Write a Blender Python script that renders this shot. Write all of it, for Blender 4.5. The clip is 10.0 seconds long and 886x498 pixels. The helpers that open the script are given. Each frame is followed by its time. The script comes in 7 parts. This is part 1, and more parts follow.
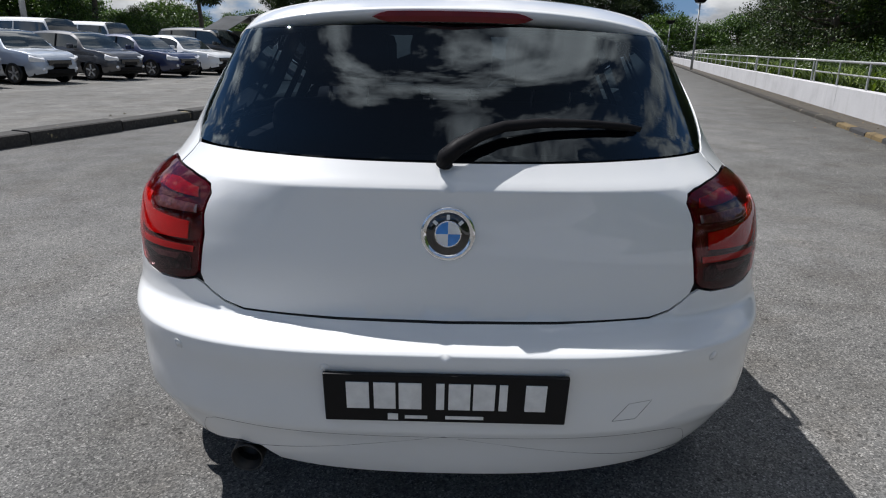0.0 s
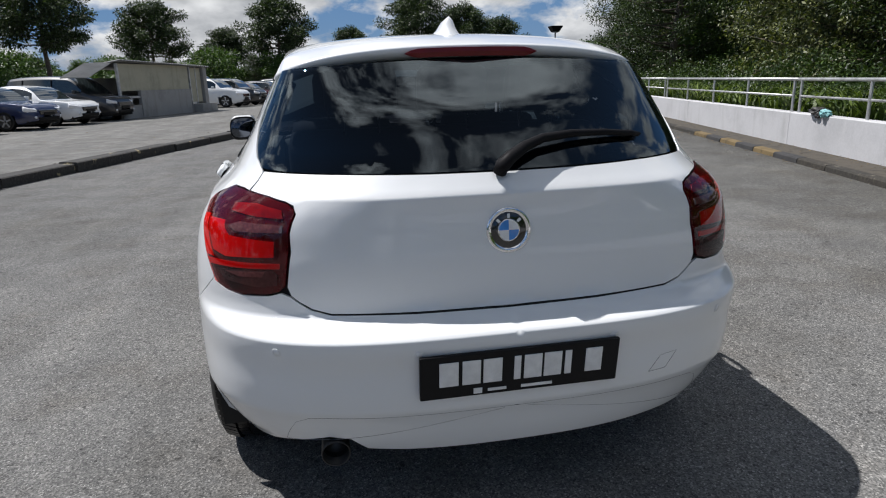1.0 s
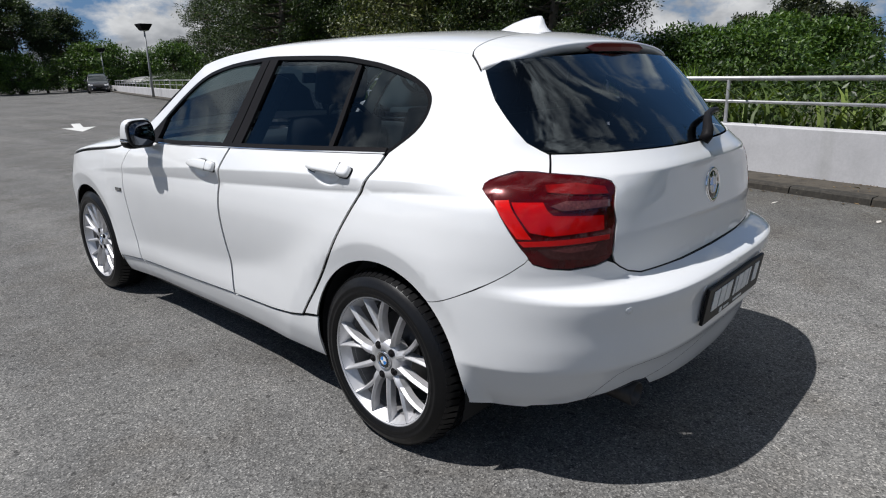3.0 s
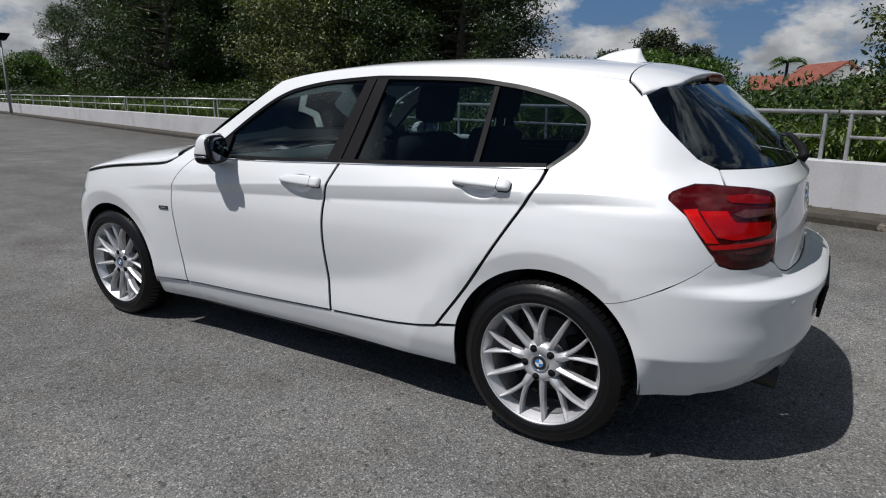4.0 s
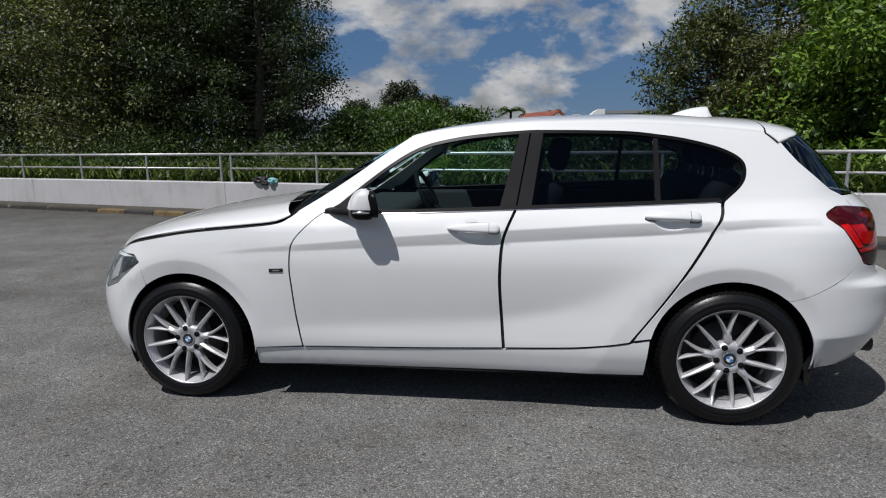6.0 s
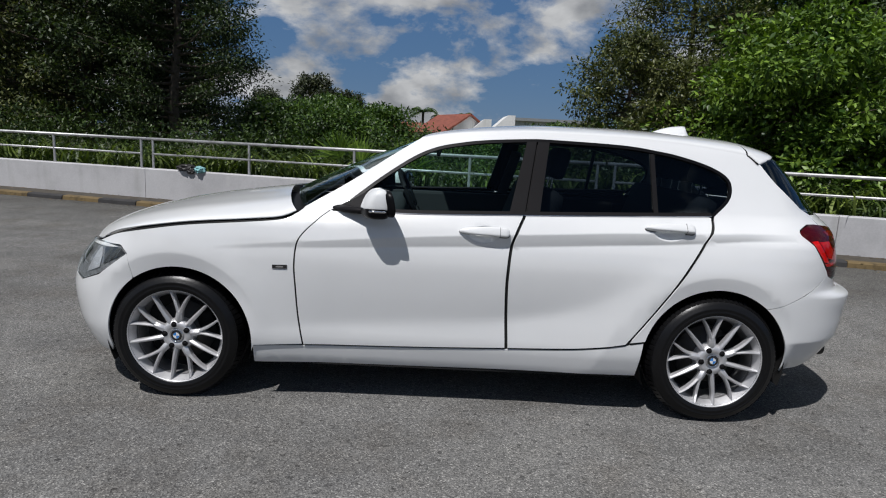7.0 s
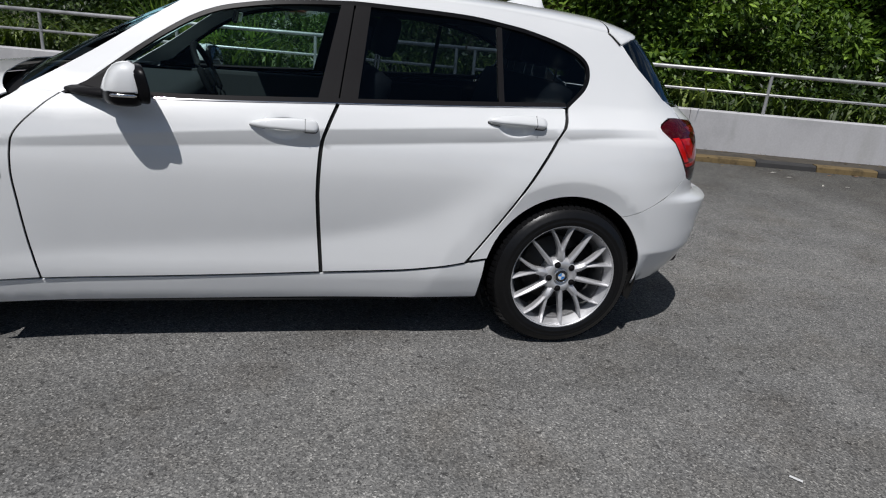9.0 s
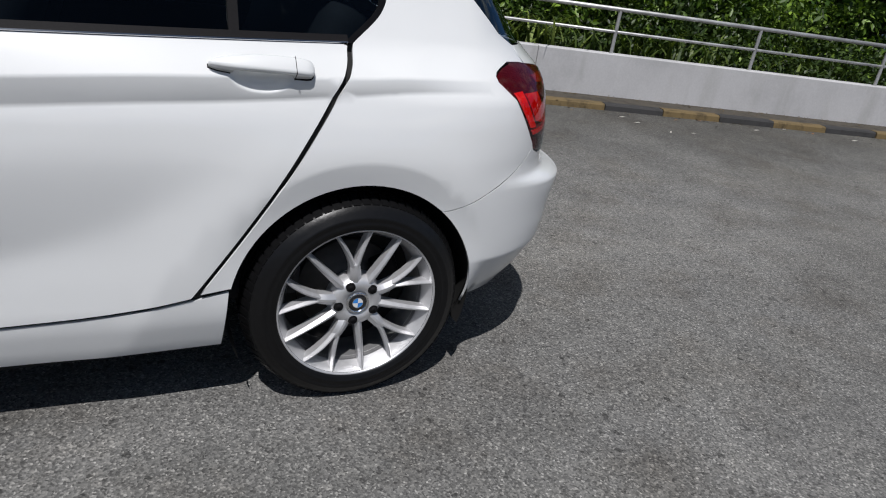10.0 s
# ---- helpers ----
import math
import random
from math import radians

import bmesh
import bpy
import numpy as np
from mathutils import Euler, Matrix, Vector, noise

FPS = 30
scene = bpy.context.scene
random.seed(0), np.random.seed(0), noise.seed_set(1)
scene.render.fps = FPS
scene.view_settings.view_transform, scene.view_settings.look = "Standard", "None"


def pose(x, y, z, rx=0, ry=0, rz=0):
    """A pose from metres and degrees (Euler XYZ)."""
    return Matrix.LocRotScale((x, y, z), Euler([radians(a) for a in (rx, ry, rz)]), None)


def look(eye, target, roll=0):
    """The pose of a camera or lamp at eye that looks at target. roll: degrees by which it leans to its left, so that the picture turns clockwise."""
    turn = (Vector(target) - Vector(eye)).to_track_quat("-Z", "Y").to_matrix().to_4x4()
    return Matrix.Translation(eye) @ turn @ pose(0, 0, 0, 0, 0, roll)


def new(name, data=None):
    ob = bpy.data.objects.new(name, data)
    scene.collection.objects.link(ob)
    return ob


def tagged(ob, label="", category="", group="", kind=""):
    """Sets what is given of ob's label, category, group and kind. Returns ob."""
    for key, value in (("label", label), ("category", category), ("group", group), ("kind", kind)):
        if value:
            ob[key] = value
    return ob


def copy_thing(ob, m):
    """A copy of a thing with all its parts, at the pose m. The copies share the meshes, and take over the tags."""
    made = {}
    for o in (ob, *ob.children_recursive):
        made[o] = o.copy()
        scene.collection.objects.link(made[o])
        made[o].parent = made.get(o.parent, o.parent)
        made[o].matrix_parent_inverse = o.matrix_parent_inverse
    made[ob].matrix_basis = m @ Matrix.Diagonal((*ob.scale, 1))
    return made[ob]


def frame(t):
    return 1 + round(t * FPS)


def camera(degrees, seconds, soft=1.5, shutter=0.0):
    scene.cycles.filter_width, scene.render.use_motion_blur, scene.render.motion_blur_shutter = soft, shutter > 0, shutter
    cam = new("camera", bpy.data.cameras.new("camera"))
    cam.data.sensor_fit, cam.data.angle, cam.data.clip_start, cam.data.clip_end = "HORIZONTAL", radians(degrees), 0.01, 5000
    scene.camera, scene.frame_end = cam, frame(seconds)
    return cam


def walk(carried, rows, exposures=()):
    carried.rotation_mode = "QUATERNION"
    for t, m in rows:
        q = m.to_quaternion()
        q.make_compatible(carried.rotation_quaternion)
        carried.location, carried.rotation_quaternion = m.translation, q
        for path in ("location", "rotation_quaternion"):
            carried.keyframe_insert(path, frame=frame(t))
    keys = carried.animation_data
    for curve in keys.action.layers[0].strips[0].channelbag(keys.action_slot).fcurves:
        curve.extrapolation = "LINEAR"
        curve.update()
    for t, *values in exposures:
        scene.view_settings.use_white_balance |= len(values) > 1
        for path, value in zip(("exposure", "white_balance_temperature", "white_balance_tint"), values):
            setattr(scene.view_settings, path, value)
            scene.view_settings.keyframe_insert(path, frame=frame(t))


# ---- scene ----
cam = camera(70.5, 10.0, soft=1.1)
PATH = [
    (0, (-0.004, -2.07, 1.286), (-0.013, -0.168, 0.668), 1.2),
    (0.5, (-0.129, -2.308, 1.298), (-0.06, -0.388, 0.742), -1.0),
    (1, (-0.462, -2.288, 1.278), (-0.108, -0.391, 0.755), -1.6),
    (1.5, (-0.918, -2.257, 1.247), (-0.267, -0.443, 0.711), 0.9),
    (2, (-1.359, -2.092, 1.254), (-0.362, -0.429, 0.762), 2.5),
    (2.2, (-1.54, -1.988, 1.265), (-0.434, -0.402, 0.754), 0.8),
    (3.3, (-2.373, -1.293, 1.291), (-0.9, -0.056, 0.744), -0.8),
    (3.5, (-2.495, -1.131, 1.286), (-0.987, 0.064, 0.739), -0.3),
    (4, (-2.889, -0.812, 1.286), (-1.234, 0.202, 0.807), 0.3),
    (4.5, (-3.17, -0.428, 1.285), (-1.377, 0.396, 0.961), 0.2),
    (5, (-3.417, -0.016, 1.318), (-1.555, 0.658, 1.036), 0.4),
    (5.2, (-3.526, 0.154, 1.317), (-1.65, 0.763, 0.988), 0.9),
    (6.3, (-3.817, 1.131, 1.322), (-1.855, 1.263, 0.961), -0.1),
    (6.5, (-3.853, 1.248, 1.338), (-1.89, 1.286, 0.955), 1.4),
    (7, (-3.837, 1.409, 1.333), (-1.866, 1.389, 0.993), 2.8),
    (7.5, (-3.82, 1.477, 1.331), (-1.861, 1.395, 0.938), 2.7),
    (8, (-3.845, 1.486, 1.33), (-1.89, 1.401, 0.92), 1.8),
    (8.5, (-3.625, 1.324, 1.282), (-1.71, 1.092, 0.753), 2.4),
    (9, (-3.235, 1.109, 1.273), (-1.393, 0.675, 0.626), 5.0),
    (9.5, (-2.793, 0.894, 1.263), (-1.053, 0.258, 0.509), 4.3),
    (10, (-2.380, 0.550, 1.211), (-0.750, -0.299, 0.421), 8.0),
]
walk(cam, [(t, look(e, g, r)) for t, e, g, r in PATH],
     [(0.0, 0.15), (2.2, 0.13), (3.3, -0.17), (5.0, -0.43), (7.5, -0.40), (8.2, -0.42), (9.0, -0.52), (9.5, -0.50), (10.0, -0.44)])

# ---------------------------------------------------------------- sky and sun
SUN = Vector((-0.47, 0.27, 1.0)).normalized()
DRIFT = (146.2, 77.7, 31.82)
world = bpy.data.worlds.new("world")
scene.world = world
world.use_nodes = True


def build_sky():
    nt = world.node_tree
    nt.nodes.clear()
    out = nt.nodes.new("ShaderNodeOutputWorld")
    bg = nt.nodes.new("ShaderNodeBackground")
    sky = nt.nodes.new("ShaderNodeTexSky")
    sky.sky_type = "NISHITA"
    sky.sun_disc = False
    sky.sun_elevation = math.asin(SUN.z)
    sky.sun_rotation = math.atan2(SUN.x, SUN.y)
    sky.air_density, sky.dust_density, sky.ozone_density = 1.0, 0.1, 3.0
    tc = nt.nodes.new("ShaderNodeTexCoord")
    # cloud layer: the direction projected on a flat layer overhead
    sep = nt.nodes.new("ShaderNodeSeparateXYZ")
    nt.links.new(tc.outputs["Generated"], sep.inputs[0])
    zz = nt.nodes.new("ShaderNodeMath"); zz.operation = "MAXIMUM"; zz.inputs[1].default_value = 0.0
    nt.links.new(sep.outputs["Z"], zz.inputs[0])
    za = nt.nodes.new("ShaderNodeMath"); za.operation = "MULTIPLY_ADD"; za.inputs[1].default_value = 0.6; za.inputs[2].default_value = 0.30
    nt.links.new(zz.outputs[0], za.inputs[0])
    dv = nt.nodes.new("ShaderNodeVectorMath"); dv.operation = "DIVIDE"
    nt.links.new(tc.outputs["Generated"], dv.inputs[0])
    cz = nt.nodes.new("ShaderNodeCombineXYZ")
    for i in range(3):
        nt.links.new(za.outputs[0], cz.inputs[i])
    nt.links.new(cz.outputs[0], dv.inputs[1])
    n1 = nt.nodes.new("ShaderNodeTexNoise")
    n1.inputs["Scale"].default_value = 2.3
    n1.inputs["Detail"].default_value = 9.0
    n1.inputs["Roughness"].default_value = 0.58
    n1.inputs["Distortion"].default_value = 0.12
    drift = nt.nodes.new("ShaderNodeVectorMath"); drift.operation = "ADD"
    drift.inputs[1].default_value = DRIFT
    nt.links.new(dv.outputs[0], drift.inputs[0])
    nt.links.new(drift.outputs[0], n1.inputs["Vector"])
    ramp = nt.nodes.new("ShaderNodeValToRGB")
    ramp.color_ramp.elements[0].position = 0.49
    ramp.color_ramp.elements[0].color = (0, 0, 0, 1)
    ramp.color_ramp.elements[1].position = 0.60
    ramp.color_ramp.elements[1].color = (1, 1, 1, 1)
    # more cloud overhead than towards the horizon
    pw = nt.nodes.new("ShaderNodeMath"); pw.operation = "POWER"; pw.inputs[1].default_value = 5.0
    nt.links.new(zz.outputs[0], pw.inputs[0])
    up = nt.nodes.new("ShaderNodeMath"); up.operation = "MULTIPLY_ADD"; up.inputs[1].default_value = 0.02
    nt.links.new(pw.outputs[0], up.inputs[0])
    nt.links.new(n1.outputs["Fac"], up.inputs[2])
    bank = nt.nodes.new("ShaderNodeMath"); bank.operation = "MAXIMUM"; bank.inputs[1].default_value = 0.0
    nt.links.new(sep.outputs["Y"], bank.inputs[0])
    more = nt.nodes.new("ShaderNodeMath"); more.operation = "MULTIPLY_ADD"; more.inputs[1].default_value = 0.11
    low = nt.nodes.new("ShaderNodeMapRange")
    for k, v in zip(range(1, 5), (0.12, 0.42, 1.0, 0.0)):
        low.inputs[k].default_value = v
    nt.links.new(zz.outputs[0], low.inputs[0])
    near = nt.nodes.new("ShaderNodeMath"); near.operation = "MULTIPLY"
    nt.links.new(bank.outputs[0], near.inputs[0])
    nt.links.new(low.outputs[0], near.inputs[1])
    nt.links.new(near.outputs[0], more.inputs[0])
    nt.links.new(up.outputs[0], more.inputs[2])
    nt.links.new(more.outputs[0], ramp.inputs[0])
    # inside of the clouds: grey bases and white tops
    n2 = nt.nodes.new("ShaderNodeTexNoise")
    n2.inputs["Scale"].default_value = 4.5
    n2.inputs["Detail"].default_value = 6.0
    nt.links.new(drift.outputs[0], n2.inputs["Vector"])
    r2 = nt.nodes.new("ShaderNodeValToRGB")
    r2.color_ramp.elements[0].position = 0.35
    r2.color_ramp.elements[0].color = (8.0, 8.4, 9.1, 1)
    r2.color_ramp.elements[1].position = 0.65
    r2.color_ramp.elements[1].color = (17.5, 17.8, 18.2, 1)
    nt.links.new(n2.outputs["Fac"], r2.inputs[0])
    mix = nt.nodes.new("ShaderNodeMix"); mix.data_type = "RGBA"
    nt.links.new(ramp.outputs[0], mix.inputs[0])
    hs = nt.nodes.new("ShaderNodeHueSaturation")
    hs.inputs["Saturation"].default_value = 1.25
    nt.links.new(sky.outputs[0], hs.inputs["Color"])
    # clear tropical blue between the clouds
    blue = nt.nodes.new("ShaderNodeMix"); blue.data_type = "RGBA"
    blue.inputs[0].default_value = 0.75
    nt.links.new(hs.outputs[0], blue.inputs[6])
    deep = nt.nodes.new("ShaderNodeValToRGB")
    for el, (p_, c_) in zip((deep.color_ramp.elements[0], deep.color_ramp.elements[1], deep.color_ramp.elements.new(0.28)),
                            ((0.0, (3.3, 6.2, 11.2, 1)), (0.85, (1.0, 2.3, 5.6, 1)), (0.28, (2.2, 5.0, 10.8, 1)))):
        el.position, el.color = p_, c_
    nt.links.new(zz.outputs[0], deep.inputs[0])
    nt.links.new(deep.outputs[0], blue.inputs[7])
    nt.links.new(blue.outputs[2], mix.inputs[6])
    # clouds are brighter round the sun
    toward = nt.nodes.new("ShaderNodeVectorMath"); toward.operation = "DOT_PRODUCT"
    toward.inputs[1].default_value = SUN
    nt.links.new(tc.outputs["Generated"], toward.inputs[0])
    glare = nt.nodes.new("ShaderNodeMapRange")
    for k, v in zip(range(1, 5), (0.45, 1.0, 1.0, 2.3)):
        glare.inputs[k].default_value = v
    nt.links.new(toward.outputs["Value"], glare.inputs[0])
    lit = nt.nodes.new("ShaderNodeVectorMath"); lit.operation = "SCALE"
    nt.links.new(r2.outputs[0], lit.inputs[0])
    nt.links.new(glare.outputs[0], lit.inputs["Scale"])
    nt.links.new(lit.outputs[0], mix.inputs[7])
    nt.links.new(mix.outputs[2], bg.inputs[0])
    bg.inputs[1].default_value = 0.041
    nt.links.new(bg.outputs[0], out.inputs[0])


build_sky()
sun = new("sun", bpy.data.lights.new("sun", "SUN"))
sun.data.energy = 5.2
sun.data.angle = radians(0.53)
sun.data.color = (1.0, 0.98, 0.98)
sun.matrix_world = look(SUN * 60, (0, 0, 0))


# ---------------------------------------------------------------- materials
def shader(name):
    m = bpy.data.materials.new(name)
    m.use_nodes = True
    nt = m.node_tree
    b = nt.nodes["Principled BSDF"]
    return m, nt, b


def noise_node(nt, scale, detail=4.0, rough=0.55, coords="Object"):
    tc = nt.nodes.new("ShaderNodeTexCoord")
    n = nt.nodes.new("ShaderNodeTexNoise")
    n.inputs["Scale"].default_value = scale
    n.inputs["Detail"].default_value = detail
    n.inputs["Roughness"].default_value = rough
    if coords == "World":
        nt.links.new(nt.nodes.new("ShaderNodeNewGeometry").outputs["Position"], n.inputs["Vector"])
    else:
        nt.links.new(tc.outputs[coords], n.inputs["Vector"])
    return n


def ramp_node(nt, src, stops):
    r = nt.nodes.new("ShaderNodeValToRGB")
    e = r.color_ramp.elements
    while len(e) < len(stops):
        e.new(0.5)
    for el, (p, c) in zip(e, stops):
        el.position = p
        el.color = (*c, 1) if len(c) == 3 else c
    nt.links.new(src, r.inputs[0])
    return r


def mix_node(nt, fac, a, b, mode="MIX"):
    m = nt.nodes.new("ShaderNodeMix")
    m.data_type = "RGBA"
    m.blend_type = mode
    for sock, v in ((m.inputs[0], fac), (m.inputs[6], a), (m.inputs[7], b)):
        if isinstance(v, bpy.types.NodeSocket):
            nt.links.new(v, sock)
        elif isinstance(v, (int, float)):
            sock.default_value = v
        else:
            sock.default_value = (*v, 1)
    return m.outputs[2]


def bump_node(nt, b, src, strength, dist=0.01):
    n = nt.nodes.new("ShaderNodeBump")
    n.inputs["Strength"].default_value = strength
    n.inputs["Distance"].default_value = dist
    nt.links.new(src, n.inputs["Height"])
    nt.links.new(n.outputs[0], b.inputs["Normal"])
    return n


def plain(name, col, rough=0.5, metal=0.0, coat=0.0, spec=0.5, var=0.12, scale=30.0, bump=0.0):
    m, nt, b = shader(name)
    n = noise_node(nt, scale)
    lo = tuple(c * (1 - var) for c in col)
    hi = tuple(min(1, c * (1 + var)) for c in col)
    r = ramp_node(nt, n.outputs["Fac"], [(0.3, lo), (0.7, hi)])
    nt.links.new(r.outputs[0], b.inputs["Base Color"])
    b.inputs["Roughness"].default_value = rough
    b.inputs["Metallic"].default_value = metal
    b.inputs["Coat Weight"].default_value = coat
    b.inputs["Coat Roughness"].default_value = 0.03
    b.inputs["Specular IOR Level"].default_value = spec
    if bump:
        bump_node(nt, b, n.outputs["Fac"], bump)
    return m


def paint(name, col, flake=0.0):
    m, nt, b = shader(name)
    n = noise_node(nt, 3.0, 3.0)
    r = ramp_node(nt, n.outputs["Fac"], [(0.3, tuple(c * 0.975 for c in col)), (0.7, col)])
    nt.links.new(r.outputs[0], b.inputs["Base Color"])
    b.inputs["Roughness"].default_value = 0.42
    b.inputs["Metallic"].default_value = flake
    b.inputs["Coat Weight"].default_value = 1.0
    n2 = noise_node(nt, 14.0, 5.0)
    rr = ramp_node(nt, n2.outputs["Fac"], [(0.35, (0.02, 0.02, 0.02)), (0.75, (0.07, 0.07, 0.07))])
    nt.links.new(rr.outputs[0], b.inputs["Coat Roughness"])
    return m


def glass(name, tint, gloss=0.02, spec=0.0, ior=1.62):
    """Thin tinted pane: the tint is seen through, gloss by Fresnel, its reflections coloured bluish."""
    m = bpy.data.materials.new(name)
    m.use_nodes = True
    nt = m.node_tree
    nt.nodes.clear()
    out = nt.nodes.new("ShaderNodeOutputMaterial")
    tr = nt.nodes.new("ShaderNodeBsdfTransparent")
    tr.inputs[0].default_value = (*tint, 1)
    gl = nt.nodes.new("ShaderNodeBsdfGlossy")
    # cool gloss colour paints a bluer sky into the reflections
    gl.inputs["Color"].default_value = (0.84, 0.95, 1.0, 1)
    n = noise_node(nt, 9.0, 4.0)
    rr = ramp_node(nt, n.outputs["Fac"], [(0.35, (gloss, gloss, gloss)), (0.8, (gloss * 2.2,) * 3)])
    nt.links.new(rr.outputs[0], gl.inputs["Roughness"])
    fr = nt.nodes.new("ShaderNodeFresnel")
    fr.inputs[0].default_value = ior
    mx = nt.nodes.new("ShaderNodeMixShader")
    ad = nt.nodes.new("ShaderNodeMath"); ad.operation = "ADD"; ad.inputs[1].default_value = spec
    nt.links.new(fr.outputs[0], ad.inputs[0])
    nt.links.new(ad.outputs[0], mx.inputs[0])
    nt.links.new(tr.outputs[0], mx.inputs[1])
    nt.links.new(gl.outputs[0], mx.inputs[2])
    nt.links.new(mx.outputs[0], out.inputs[0])
    return m


def asphalt_mat(name, lo, hi, worn):
    m, nt, b = shader(name)
    big = noise_node(nt, 0.35, 6.0, 0.6)
    mid = noise_node(nt, 2.3, 6.0, 0.65)
    fine = noise_node(nt, 140.0, 3.0, 0.75)
    tc = nt.nodes.new("ShaderNodeTexCoord")
    vo = nt.nodes.new("ShaderNodeTexVoronoi")
    vo.inputs["Scale"].default_value = 175.0
    nt.links.new(tc.outputs["Object"], vo.inputs["Vector"])
    base = ramp_node(nt, mid.outputs["Fac"], [(0.3, lo), (0.72, hi)])
    tcs = nt.nodes.new("ShaderNodeTexCoord")
    mp = nt.nodes.new("ShaderNodeMapping")
    mp.inputs["Rotation"].default_value = (0, 0, 0.29)
    mp.inputs["Scale"].default_value = (1.3, 0.16, 1.0)
    nt.links.new(tcs.outputs["Object"], mp.inputs[0])
    st = nt.nodes.new("ShaderNodeTexNoise")
    st.inputs["Scale"].default_value = 1.0
    st.inputs["Detail"].default_value = 7.0
    st.inputs["Roughness"].default_value = 0.62
    nt.links.new(mp.outputs[0], st.inputs["Vector"])
    streak = ramp_node(nt, st.outputs["Fac"], [(0.35, (0.88, 0.88, 0.875)), (0.5, (1, 1, 1)), (0.66, (1.16, 1.155, 1.14))])
    stain = ramp_node(nt, big.outputs["Fac"], [(0.36, (0.84, 0.83, 0.81)), (0.5, (1, 1, 1)), (0.68, (1.10, 1.095, 1.08))])
    c = mix_node(nt, 1.0, base.outputs[0], stain.outputs[0], "MULTIPLY")
    c = mix_node(nt, 1.0, c, streak.outputs[0], "MULTIPLY")
    stones = ramp_node(nt, vo.outputs["Color"], [(0.0, (0.22, 0.22, 0.22)), (0.5, (0.84, 0.84, 0.83)), (0.76, (1.2, 1.19, 1.16)), (1.0, (2.6, 2.57, 2.5))])
    c = mix_node(nt, worn, c, stones.outputs[0], "MULTIPLY")
    # grime and damp stains gathering towards the parapet's kerb
    geo = nt.nodes.new("ShaderNodeNewGeometry")
    dot = nt.nodes.new("ShaderNodeVectorMath"); dot.operation = "DOT_PRODUCT"
    dot.inputs[1].default_value = (0.9592, -0.2826, 0.0)
    nt.links.new(geo.outputs["Position"], dot.inputs[0])
    wob = nt.nodes.new("ShaderNodeMath"); wob.operation = "MULTIPLY_ADD"; wob.inputs[1].default_value = 2.4
    nt.links.new(st.outputs["Fac"], wob.inputs[0])
    nt.links.new(dot.outputs["Value"], wob.inputs[2])
    band = nt.nodes.new("ShaderNodeMapRange")
    for k, v in zip(range(1, 5), (2.9, 5.3, 0.0, 1.0)):
        band.inputs[k].default_value = v
    nt.links.new(wob.outputs[0], band.inputs[0])
    grime = ramp_node(nt, band.outputs[0], [(0.0, (1, 1, 1)), (1.0, (0.60, 0.59, 0.565))])
    c = mix_node(nt, 1.0, c, grime.outputs[0], "MULTIPLY")
    # coarser chippings and pits, and dull brown patches
    vc = nt.nodes.new("ShaderNodeTexVoronoi")
    vc.inputs["Scale"].default_value = 62.0
    nt.links.new(tc.outputs["Object"], vc.inputs["Vector"])
    chips = ramp_node(nt, vc.outputs["Color"], [(0.0, (0.16, 0.16, 0.16)), (0.09, (0.45, 0.45, 0.45)), (0.17, (0.95, 0.95, 0.95)), (0.72, (1.02, 1.02, 1.01)), (0.94, (1.16, 1.15, 1.14)), (1.0, (1.8, 1.78, 1.74))])
    c = mix_node(nt, 0.75, c, chips.outputs[0], "MULTIPLY")
    pat = noise_node(nt, 1.7, 8.0, 0.68)
    brown = ramp_node(nt, pat.outputs["Fac"], [(0.36, (0.84, 0.815, 0.785)), (0.52, (1.0, 1.0, 1.0)), (0.72, (1.07, 1.065, 1.05))])
    c = mix_node(nt, 1.0, c, brown.outputs[0], "MULTIPLY")
    grit = ramp_node(nt, fine.outputs["Fac"], [(0.3, (0.7, 0.7, 0.7)), (0.7, (1.25, 1.25, 1.25))])
    c = mix_node(nt, 0.8, c, grit.outputs[0], "MULTIPLY")
    nt.links.new(c, b.inputs["Base Color"])
    b.inputs["Roughness"].default_value = 0.82
    b.inputs["Diffuse Roughness"].default_value = 0.4
    b.inputs["Specular IOR Level"].default_value = 0.2
    bump_node(nt, b, vo.outputs["Distance"], 0.35, 0.006)
    return m


